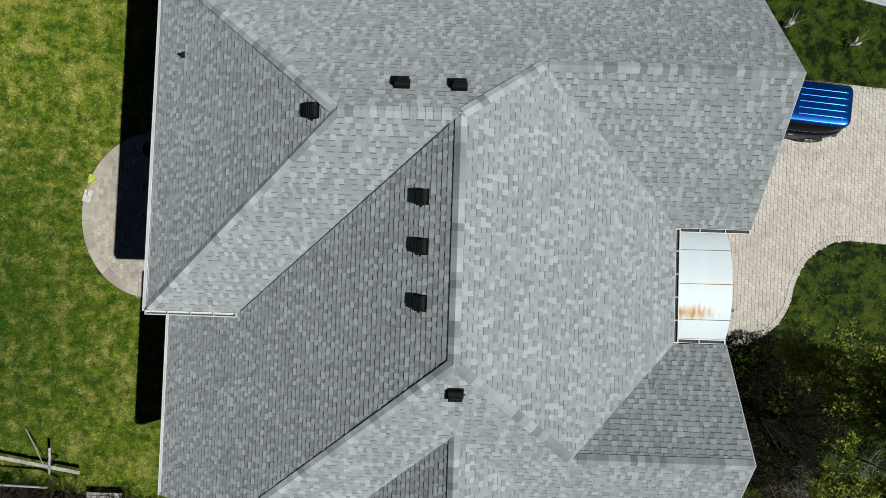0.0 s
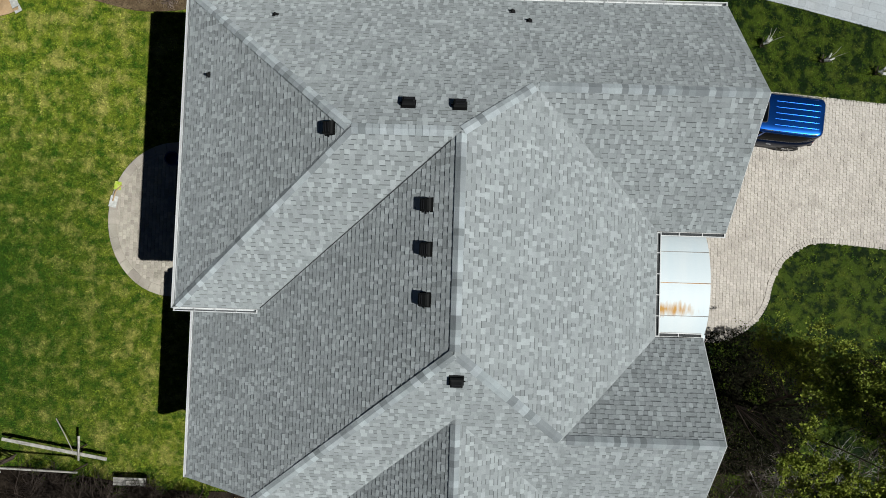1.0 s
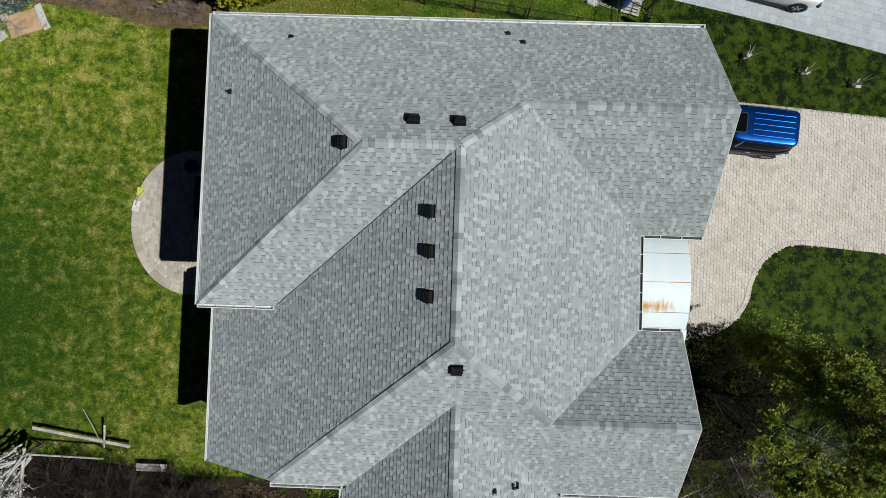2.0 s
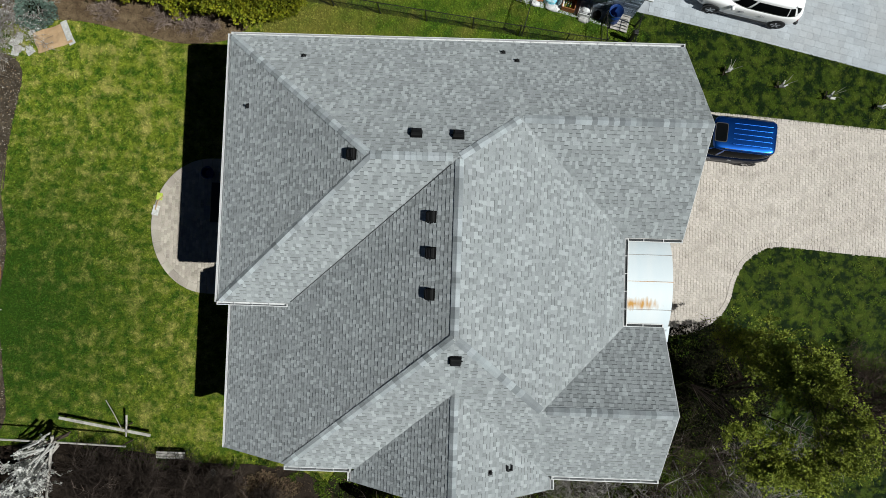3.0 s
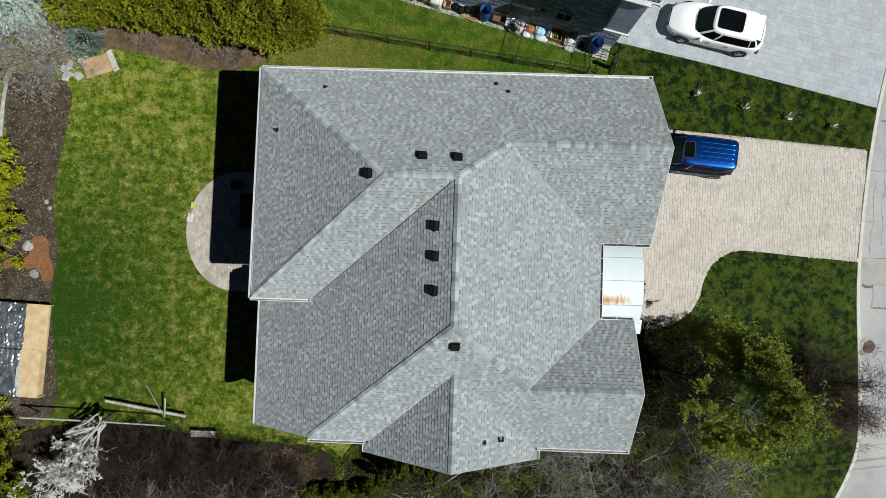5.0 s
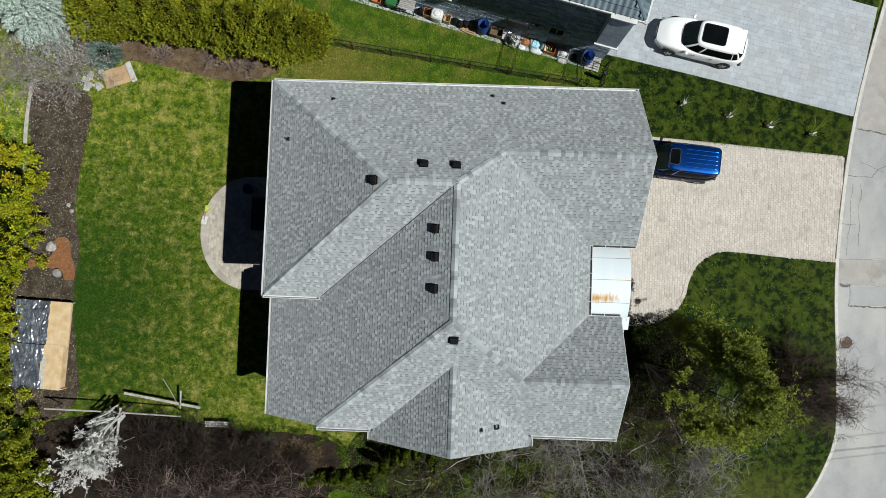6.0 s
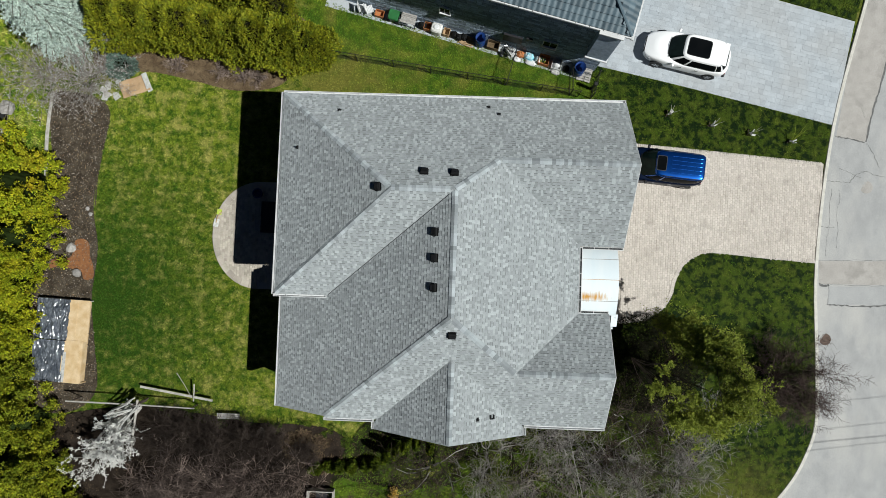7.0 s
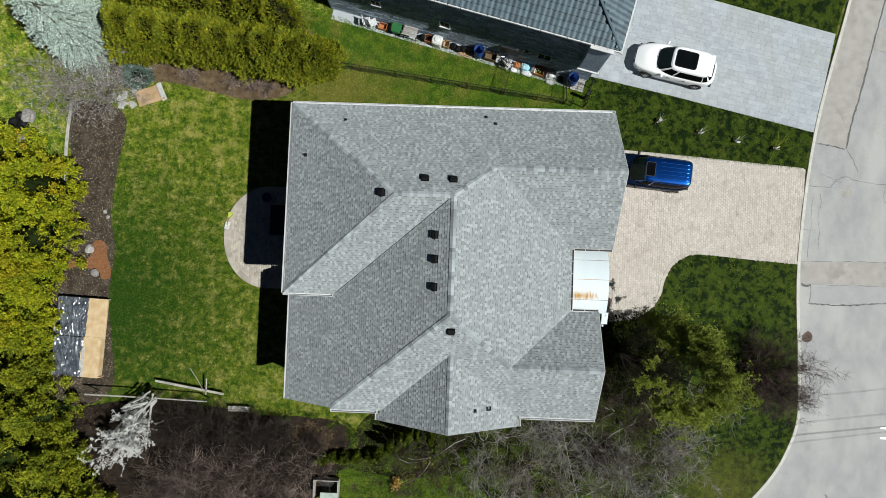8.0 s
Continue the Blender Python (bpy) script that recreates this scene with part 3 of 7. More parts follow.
for i, (line, half) in enumerate([
        ([(27.03, 18.05), (26.30, 14.91), (25.68, 12.09), (25.26, 10.48), (24.88, 8.55)], 0.055),
        ([(22.99, 8.78), (23.85, 8.69), (24.82, 8.51)], 0.040),
        ([(24.94, 8.47), (25.42, 7.78), (25.78, 7.07)], 0.016),
        ([(23.32, 6.88), (23.94, 6.66), (24.67, 6.34)], 0.016),
        ([(22.45, 6.10), (23.31, 6.07), (24.02, 6.07)], 0.022),
        ([(23.97, 6.04), (24.36, 6.53), (24.97, 6.75), (25.78, 6.54), (27.75, 6.34)], 0.026),
        ([(22.20, 3.34), (22.64, 3.31), (23.11, 3.32)], 0.016),
        ([(23.33, 5.61), (23.42, 5.13), (23.26, 4.17), (23.37, 3.22), (23.33, 2.10)], 0.010),
        ([(22.90, 5.59), (22.81, 4.63), (22.83, 3.51), (22.71, 2.55), (22.69, 1.59)], 0.010),
        ([(22.27, 1.29), (24.19, 1.38), (26.18, 1.42), (28.02, 1.44)], 0.018),
        ([(22.60, -0.11), (24.59, -0.15), (26.25, -0.11), (28.10, -0.11)], 0.018),
        ([(22.89, -1.36), (23.98, -1.37), (25.48, -1.39), (26.64, -1.27), (28.15, -1.17)], 0.050),
        ([(22.94, -0.24), (23.02, -0.72), (22.92, -1.33)], 0.016),
        ([(22.35, -0.10), (22.74, -0.25), (22.97, -0.16)], 0.070),
        ([(26.41, 14.89), (26.88, 14.80), (27.39, 14.73)], 0.018),
        ([(24.47, 10.60), (24.64, 10.29), (24.75, 9.98)], 0.014),
        ([(27.57, 5.95), (27.53, 5.47), (27.74, 5.16)], 0.020),
        ([(24.50, -13.50), (24.90, -14.10), (24.60, -14.80)], 0.030)]):
    crack(line, 0.62 * half if half < 0.03 else half, i)


def ribbon(name, line, width, top, base, material, label, category):
    """A kerb swept along a line."""
    v, f = [], []
    for i, (x, y) in enumerate(line):
        a, b = line[max(0, i - 1)], line[min(len(line) - 1, i + 1)]
        d = math.hypot(b[0] - a[0], b[1] - a[1])
        nx, ny = -(b[1] - a[1]) / d * width / 2, (b[0] - a[0]) / d * width / 2
        g = ground_z(x, y)
        for s, z in ((1, base), (1, top - 0.02), (0.8, top), (-0.8, top), (-1, top - 0.02), (-1, base)):
            v.append((x + s * nx, y + s * ny, g + z))
    for i in range(len(line) - 1):
        for k in range(5):
            a = 6 * i + k
            f.append((a, a + 1, a + 7, a + 6))
    return tagged(raw(name, v, f, material), label, category, kind="structure")


ribbon("kerb", KERB, 0.2, 0.085, -0.1, M_KERB, "low pale concrete kerb along the street", "kerb")
ribbon("edging", smooth_line([(-20.75, 9.2), (-20.9, 6.0), (-21.0, 3.0)], 6), 0.05, 0.035, -0.05, M_SOIL, "cut earth edge of the lawn", "edging")
ribbon("edging", smooth_line([(-23.9, 9.7), (-24.1, 7.0), (-24.0, 4.4)], 6), 0.2, 0.06, -0.05, M_WOOD, "pale timber edging of the soil bed", "edging")


def round_lid(at, r, material, label, name, bars):
    ob = thing(name, (at[0], at[1], ground_z(*at) + 0.005), label, "manhole cover", kind="structure")
    part("ring", disc_stack(bmesh.new(), [(r, 0), (r, 0.012), (r * 0.94, 0.016)], 32), material, ob)
    for k in range(bars):
        y = -r * 0.75 + 1.5 * r * k / (bars - 1)
        h = math.sqrt(max(0.01, (0.85 * r) ** 2 - y * y))
        box_part("bar", (-h, h, y - 0.02, y + 0.02, 0.016, 0.024), material, ob)
    return ob


round_lid((25.05, 5.82), 0.38, M_PATCH, "round grey cast-iron manhole cover in the asphalt", "manhole_cover", 7)
round_lid((22.86, -3.45), 0.36, M_IRON, "round rusty iron storm drain grate by the kerb", "drain_grate", 9)

KERB_STRIP = [(x + (0.2 if y > -9 else 0.16), y - (0 if y > -9 else 0.14)) for x, y in KERB] + [(x - (0.2 if y > -9 else 0.16), y + (0 if y > -9 else 0.14)) for x, y in reversed(KERB)]
house_beds = [[(-8.3, -7.2), (8.2, -7.2), (8.2, 8.2), (-8.3, 8.2)], PATIO, BED_WEST, BED_NORTH, BED_SOUTH, WOODS, DRIVE]
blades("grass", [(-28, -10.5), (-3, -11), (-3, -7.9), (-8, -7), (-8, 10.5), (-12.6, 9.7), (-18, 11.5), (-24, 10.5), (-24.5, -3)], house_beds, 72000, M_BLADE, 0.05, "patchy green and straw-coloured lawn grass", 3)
LAWN = [(-21.5, -9.2), (-6, -9.8), (-8.2, -7.6), (-8.2, 10.0), (-12.6, 9.9), (-18, 10.9), (-20.9, 9.2)]
blades("deep_grass", LAWN, house_beds, 7000, M_BLADE2, 0.05, "patches of deep green grass in the lawn", 15, patchy=0.16, grain=1.4)
blades("bright_grass", FRONT, [WOODS, KERB_STRIP], 16000, M_SIDEBLADE, 0.07, "brighter tufts in the front lawn", 16, up=0.04, patchy=0.16, grain=1.7)
blades("bright_grass", STRIP, house_beds + [KERB_STRIP], 6000, M_SIDEBLADE, 0.045, "brighter tufts between two driveways", 17, up=0.04, patchy=-0.05, grain=1.3)
blades("grass", [(-10.5, 10.0), (-7.8, 8.2), (8.6, 8.2), (8.8, 11.6), (-9.5, 16.2)], house_beds + [[(-9, 16.4), (-8, 15.6), (7.6, 11.6), (9, 12), (8, 17)]], 26000, M_SIDEBLADE, 0.08, "bright green grass along the fence", 4, up=0.03)
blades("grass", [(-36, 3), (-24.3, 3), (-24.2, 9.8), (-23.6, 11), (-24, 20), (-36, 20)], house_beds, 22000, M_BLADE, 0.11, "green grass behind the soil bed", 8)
blades("grass", STRIP, house_beds + [KERB_STRIP], 20000, M_BLADE2, 0.055, "dark green grass between two driveways", 5, up=0.04)
blades("grass", FRONT, [WOODS, KERB_STRIP], 54000, M_BLADE2, 0.05, "dark green front lawn grass with tufts", 6, up=0.04)
blades("grass", CORNER, [KERB_STRIP], 7000, M_BLADE2, 0.08, "green grass beyond the slab driveway", 7, up=0.04)
edge = [p for p in BED_SOUTH if p[1] > -11.0 and -17.0 < p[0] < -5.0]
blades("grass", [(x, y + 0.3) for x, y in edge] + [(x, y - 0.55) for x, y in reversed(edge)], [], 9000, M_BLADE2, 0.09, "ragged dark grass along the edge of the bare shrubs", 27, up=0.03, patchy=0.02, grain=1.2)
blades("undergrowth", WOODS, [[(-3.4, -8), (3.9, -8), (3.9, -7), (-3.4, -7)]], 16000, M_SIDEBLADE, 0.09, "sparse grass and weeds under bare trees", 9, up=0.06)
blades("grass", GLADE, [], 9000, M_SIDEBLADE, 0.07, "bright tufts in the clearing", 25, up=0.07, patchy=-0.1)
blades("fallen_leaves", WOODS, [[(-3.4, -8), (3.9, -8), (3.9, -7), (-3.4, -7)]], 6000, M_DRYLEAF, 0.08, "brown fallen leaves under bare trees", 19, up=0.05)
blades("fallen_leaves", BED_NORTH, [], 5000, M_DRYLEAF, 0.08, "brown fallen leaves under the hedge", 20)
blades("fallen_leaves", BED_SOUTH, [[(-20, -8), (-8.2, -8.5), (-8.2, -11.6), (-20, -11.6)]], 9000, M_DRYLEAF, 0.07, "scattered fallen leaves under bare shrubs", 21, patchy=0.1)
blades("fallen_leaves", [(-9.6, -10.1), (-8.2, -9.5), (-6.2, -10.2), (-5.6, -11.6), (-7.0, -12.2), (-9.0, -11.2)], [], 5200, M_DRYLEAF, 0.09, "reddish fallen leaves at the lawn corner", 26, up=0.03, patchy=-0.15)
blades("dry_stalks", BED_WEST, [], 1500, M_CARD, 0.055, "pale dry stalks on the soil bed", 24)
blades("dry_stalks", BED_WEST, [], 6000, M_DRYLEAF, 0.06, "scattered dry stalks on the soil bed", 22)
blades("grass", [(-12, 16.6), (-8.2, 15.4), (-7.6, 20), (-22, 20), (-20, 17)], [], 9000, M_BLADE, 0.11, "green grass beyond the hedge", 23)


# ---- the house ----
house = thing("house", (0, 0, 0), "large detached house with new grey shingle roof slopes", "house")
RX, RZ = 0.18, 9.2
SLOPES = {
    # name: outline pieces, height at the origin, rise along x, rise along y
    "north": ([[(-8.5, 8.47), (2.15, 8.47), (2.15, 4.96), (RX, 3.41), (-2.62, 3.41)], [(2.15, 8.47), (8.47, 8.47), (8.47, 4.96), (2.15, 4.96)]], 5.45 + 0.74 * 8.47, 0.0, -0.74),
    "northwest": ([[(-8.5, 8.47), (-2.62, 3.41), (-8.55, -1.51)]], 9.19 + 0.632 * 2.62, 0.632, 0.0),
    "inner_south": ([[(-2.62, 3.41), (RX, 3.41), (-5.9, -1.51), (-8.55, -1.51)]], 9.19 - 0.75 * 3.41, 0.0, 0.75),
    "west": ([[(RX, 3.41), (RX, -1.51), (-5.9, -1.51)], [(RX, -1.51), (RX, -2.15), (-5.78, -7.36), (-8.62, -7.36), (-8.62, -1.51)]], RZ - 0.608 * RX, 0.608, 0.0),
    "east": ([[(RX, 3.41), (2.15, 4.96), (6.36, 1.31), (6.36, -1.97), (3.2, -4.68), (RX, -2.15)]], RZ + 0.585 * RX, -0.585, 0.0),
    "gable_south": ([[(2.15, 4.96), (8.47, 4.96), (8.5, 1.31), (6.36, 1.31)]], 8.05 - 0.694 * 4.96, 0.0, 0.694),
    "southeast": ([[(3.2, -4.68), (6.36, -1.97), (7.86, -1.95), (7.74, -4.68)]], 7.434 - 0.711 * 4.68, 0.0, -0.711),
    "south": ([[(RX, -2.15), (0.27, -4.08), (-3.24, -7.45), (-5.88, -7.45)], [(RX, -2.15), (3.2, -4.68), (3.2, -6.89), (0.27, -4.08)],
               [(3.2, -4.68), (7.74, -4.68), (7.8, -7.45), (3.78, -7.45), (3.2, -6.89)]], RZ + 0.698 * 2.15, 0.0, 0.698),
    "wing_west": ([[(0.27, -4.08), (0.28, -7.92), (-3.38, -7.94), (-3.38, -7.585)]], 7.85 - 0.67 * 0.27, 0.67, 0.0),
    "wing_east": ([[(0.27, -4.08), (3.88, -7.546), (3.88, -7.96), (0.28, -7.92)]], 7.85 + 0.67 * 0.27, -0.67, 0.0),
}


def roof_z(slope, x, y):
    _, c, gx, gy = SLOPES[slope]
    return c + gx * x + gy * y


def deck(slope):
    """A slab of the roof, a hand thick, without its covering."""
    v, f = [], []
    for poly in SLOPES[slope][0]:
        poly = ccw(poly)
        b, n = len(v), len(poly)
        v += [(x, y, roof_z(slope, x, y)) for x, y in poly] + [(x, y, roof_z(slope, x, y) - 0.1) for x, y in poly]
        f += [list(range(b, b + n)), list(range(b + 2 * n - 1, b + n - 1, -1))]
        f += [(b + i, b + n + i, b + n + (i + 1) % n, b + (i + 1) % n) for i in range(n)]
    return raw("roof_slope", v, f, M_DECK, house, "grey shingled roof slope")


DECKS = {s: deck(s) for s in SLOPES}


def walls(name, outline, z0, z1, thick=0.25):
    out, cx = ccw(outline), None
    n = len(out)
    inner = []
    for i in range(n):
        (ax, ay), (bx, by), (cx, cy) = out[i - 1], out[i], out[(i + 1) % n]
        d0, d1 = math.hypot(bx - ax, by - ay), math.hypot(cx - bx, cy - by)
        n0, n1 = (-(by - ay) / d0, (bx - ax) / d0), (-(cy - by) / d1, (cx - bx) / d1)
        k = thick / (1 + n0[0] * n1[0] + n0[1] * n1[1])
        inner.append((bx + k * (n0[0] + n1[0]), by + k * (n0[1] + n1[1])))
    v = [(x, y, z) for ring, z in ((out, z0), (out, z1), (inner, z1), (inner, z0)) for x, y in ring]
    f = [(k * n + i, k * n + (i + 1) % n, (k + 1) * n + (i + 1) % n, (k + 1) * n + i) for k in range(3) for i in range(n)]
    return raw(name, v, f, M_BRICK, house, "plain buff brick wall")


walls("wall", [(-8.05, 8.0), (8.0, 8.0), (8.0, 1.65), (6.15, 1.65), (6.15, -2.35), (7.3, -2.35), (7.3, -7.0), (3.45, -7.0), (3.45, -7.55), (-2.95, -7.55), (-2.95, -7.0),
               (-5.4, -7.0), (-5.4, -1.1), (-8.05, -1.1)], -1.3, 5.15)
walls("wall", [(-8.2, -7.0), (-5.4, -7.0), (-5.4, -1.2), (-8.2, -1.2)], -0.3, 3.75)


def gable(pts, axis, at):
    v = [((at, u, z) if axis == "x" else (u, at, z)) for u, z in pts]
    w = [((at - 0.2, u, z) if axis == "x" else (u, at + 0.2, z)) for u, z in pts]
    n = len(pts)
    raw("gable_wall", v + w, [list(range(n)), list(range(2 * n - 1, n - 1, -1))] + [(i, n + i, n + (i + 1) % n, (i + 1) % n) for i in range(n)], M_BRICK, house)


gable([(1.65, 5.15), (8.0, 5.15), (8.0, 5.65), (4.96, 7.9), (1.65, 5.6)], "x", 8.0)
gable([(-7.0, 5.15), (-2.35, 5.15), (-2.35, 5.6), (-4.68, 7.25), (-7.0, 5.65)], "x", 7.3)
gable([(-2.95, 5.15), (3.45, 5.15), (3.45, 5.55), (0.27, 7.65), (-2.95, 5.5)], "y", -7.55)
gable([(-8.2, 3.7), (-5.4, 3.7), (-5.4, 5.55), (-8.2, 3.95)], "y", -7.0)


def gutter(x0, y0, x1, y1, z, side, straps=True, dark=False):
    """An open white box gutter along an eave; side: the way out from the roof."""
    bm = bmesh.new()
    L = math.hypot(x1 - x0, y1 - y0)
    turn = math.degrees(math.atan2(y1 - y0, x1 - x0))
    m = pose(x0, y0, z, 0, 0, turn)
    s = side
    for d in ((0, L, 0, 0.012 * s, -0.12, 0.0), (0, L, 0, 0.115 * s, -0.125, -0.11), (0, L, 0.10 * s, 0.125 * s, -0.12, 0.012), (0, 0.012, 0.0, 0.12 * s, -0.12, 0.01), (L - 0.012, L, 0.0, 0.12 * s, -0.12, 0.01)):
        a = (min(d[0], d[1]), max(d[0], d[1]), min(d[2], d[3]), max(d[2], d[3]), d[4], d[5])
        box(bm, *a, m=m)
    ob = part("gutter", bm, M_WHITE, house, "white aluminium eaves gutter")
    # Near-black strip added where the gutter's deep inside lies in shade.
    if dark:
        box_part("gutter_liner", (0.02, L - 0.02, min(0.014 * s, 0.098 * s), max(0.014 * s, 0.098 * s), -0.10, -0.03), M_DECK, ob, "near-black strip for the shade inside the gutter", m=m)
    k = max(1, round(L / 0.62))
    for i in range(k + 1 if straps else 0):
        u = min(L - 0.03, max(0.03, i * L / k))
        box_part("gutter_strap", (u - 0.012, u + 0.012, min(0, 0.11 * s), max(0, 0.11 * s), -0.004, 0.006), M_WHITE, ob, m=m)
    return ob


gutter(-8.5, 8.45, 8.47, 8.47, 5.45, 1)
gutter(-8.55, -1.55, -8.49, 8.5, 5.46, 1, False)
gutter(-8.58, -1.52, -5.95, -1.52, 5.5, -1)
gutter(-8.63, -7.36, -8.63, -1.62, 3.84, 1, False)
gutter(-5.85, -7.46, -3.42, -7.46, 5.48, -1)
gutter(3.92, -7.46, 7.8, -7.46, 5.48, -1)
gutter(6.36, 1.30, 8.5, 1.30, 5.50, -1, dark=True)
gutter(6.38, -1.95, 6.38, 1.29, 5.55, -1, dark=True)
gutter(6.38, -1.94, 7.86, -1.94, 5.47, 1, dark=True)
gutter(-3.4, -7.94, -3.4, -7.40, 5.39, 1, False)
gutter(3.9, -7.96, 3.9, -7.40, 5.42, -1, False)


def edge_strip(name, a, b, w=0.03, drop=0.16, material=None):
    """A fascia board under a sloping roof edge."""
    a, b = Vector(a), Vector(b)
    d = (b - a).normalized()
    s = d.cross(Vector((0, 0, 1))).normalized() * w
    up = Vector((0, 0, 1))
    v = [p + q for p in (a, b) for q in (s, -s, -s - drop * up, s - drop * up)]
    raw(name, [tuple(x) for x in v], [(0, 1, 2, 3), (7, 6, 5, 4), (0, 4, 5, 1), (1, 5, 6, 2), (2, 6, 7, 3), (3, 7, 4, 0)], material or M_WHITE, house)


for slope, a, b in (("north", (8.46, 8.47), (8.46, 4.96)), ("gable_south", (8.46, 4.96), (8.49, 1.31)), ("southeast", (7.74, -4.68), (7.86, -1.95)), ("south", (7.74, -4.68), (7.79, -7.45)),
                    ("wing_west", (0.28, -7.9), (-3.38, -7.92)), ("wing_east", (0.28, -7.9), (3.88, -7.94)), ("west", (-5.8, -7.34), (-8.62, -7.34))):
    edge_strip("fascia", (*a, roof_z(slope, *a) - 0.012), (*b, roof_z(slope, *b) - 0.012))

# Thin dark strip added for the shingle cut line where two slopes meet.
va, vb = Vector((RX - 0.25, 3.2, roof_z("west", RX - 0.25, 3.2) + 0.03)), Vector((-5.85, -1.47, roof_z("west", -5.85, -1.47) + 0.03))
raw("valley_flashing", [tuple(p + Vector((s * 0.008, -s * 0.009, 0))) for p in (va, vb) for s in (-1, 1)], [(0, 1, 3, 2)], M_DECK, house, "dark strip laid along the shingle cut line of the valley")

# Arched metal canopy over the entrance.


def canopy_z(y, x):
    u = (y + 0.37) / 1.78
    return 3.0 + 0.95 * math.sqrt(max(0.0, 1 - (0.9 * u) ** 2)) + 0.02 * (8.95 - x)


CY = [-2.15, -1.4, -0.29, 0.76, 1.37]
frame_bm = bmesh.new()
for x in (6.05, 8.68):
    pts = [Vector((x, y, canopy_z(y, x) - 0.05)) for y in np.linspace(-2.12, 1.38, 14)]
    tube(frame_bm, pts, [0.03] * 14, 6)
canopy = part("canopy", frame_bm, M_WHITE, house, "arched pale blue metal entrance canopy with rust stains")
for y0, y1 in zip(CY, CY[1:]):
    ys = np.linspace(y0 + 0.008, y1 - 0.008, 10)
    v = [(x, y, canopy_z(y, x) + dz) for dz in (0, -0.03) for y in ys for x in (6.05, 7.5, 8.76)]
    f = [(3 * i + j, 3 * i + j + 1, 3 * i + j + 4, 3 * i + j + 3) for i in range(9) for j in range(2)]
    f += [tuple(30 + k for k in q[::-1]) for q in f]
    f += [(3 * i + 2, 30 + 3 * i + 2, 30 + 3 * i + 5, 3 * i + 5) for i in range(9)]
    raw("panel", v, f, M_CANOPY, canopy)
for y in CY[1:-1]:
    box_part("seam", (6.05, 8.77, y - 0.009, y + 0.009, canopy_z(y, 8) - 0.01, canopy_z(y, 8) + 0.018), M_RUST if -0.5 < y < 0 else M_GREYSTONE, canopy)
v = [(x, y, z + dz) for dz in (0, -0.03) for x, y, z in ((8.66, -2.14, 3.0), (9.02, -2.1, 3.0), (8.99, -2.76, 2.85), (8.67, -2.78, 2.85))]
raw("corner_panel", v, [(0, 3, 2, 1), (4, 5, 6, 7), (0, 1, 5, 4), (1, 2, 6, 5), (2, 3, 7, 6), (3, 0, 4, 7)], M_CANOPY, canopy)
box_part("downpipe", (8.68, 8.78, -2.9, -2.8, -1.0, 2.9), M_CANOPY, house, bevel=0.01)


def ridge_caps(a, b, sa, sb, pitch=0.18, half=0.135):
    """Folded cap shingles, lapped along a ridge or hip from a (low end) to b; sa, sb: slopes on the two sides."""
    a, b = Vector(a), Vector(b)
    d = b - a
    L, d = d.length, d.normalized()
    flat = Vector((d.y, -d.x, 0)).normalized()
    me, n = None, int(L / pitch)
    for i in range(n):
        if me is None:
            p = a
            v = []
            for u, lift in ((-0.02, 0.036), (pitch + 0.03, 0.022)):
                c = p + d * u
                for s, sl in ((half, sa), (0.0, None), (-half, sb)):
                    q = c + flat * s
                    z = roof_z(sl, q.x, q.y) if sl else c.z
                    v.append(Vector((q.x, q.y, z + lift)) - a)
            v += [x - Vector((0, 0, 0.03)) for x in v[:3]]
            me = bpy.data.meshes.new("ridge_cap")
            me.from_pydata([tuple(x) for x in v], [], [(0, 1, 4, 3), (1, 2, 5, 4), (0, 6, 7, 1), (1, 7, 8, 2)])
            me.update()
            me.materials.append(M_CAP)
        ob = new("ridge_cap", me)
        ob.parent = house
        ob.location = a + d * (i * pitch * 1.0 + 0.02)


R = roof_z
ridge_caps((-2.6, 3.41, 9.19), (RX - 0.1, 3.41, 9.19), "inner_south", "north")
ridge_caps((8.44, 4.96, 8.05), (2.2, 4.96, 8.05), "north", "gable_south")
ridge_caps((RX, -2.1, RZ), (RX, 3.41, RZ), "east", "west")
ridge_caps((7.72, -4.68, 7.434), (3.25, -4.68, 7.434), "southeast", "south")
ridge_caps((0.28, -7.9, 7.85), (0.275, -4.15, 7.85), "wing_east", "wing_west")
ridge_caps((-8.45, 8.42, 5.49), (-2.65, 3.43, 9.17), "northwest", "north", 0.24)
ridge_caps((-8.48, -1.46, 5.53), (-2.65, 3.38, 9.17), "inner_south", "northwest", 0.24)
ridge_caps((-5.8, -7.38, 5.55), (RX - 0.03, -2.17, 9.18), "south", "west", 0.24)
ridge_caps((3.17, -4.66, 7.45), (RX + 0.03, -2.17, 9.18), "east", "south", 0.24)
ridge_caps((2.13, 4.94, 8.06), (RX + 0.03, 3.43, 9.19), "north", "east", 0.24)


def tilt_on(slope, x, y, turn=0.0):
    """A pose on a roof slope, its own y pointing up the slope."""
    _, _, gx, gy = SLOPES[slope]
    up = Vector((gx, gy, gx * gx + gy * gy)).normalized()
    nrm = Vector((-gx, -gy, 1)).normalized()
    m = Matrix((up.cross(nrm), up, nrm)).transposed().to_4x4()
    m.translation = (x, y, roof_z(slope, x, y) + 0.012)
    return m @ pose(0, 0, 0, 0, 0, turn)


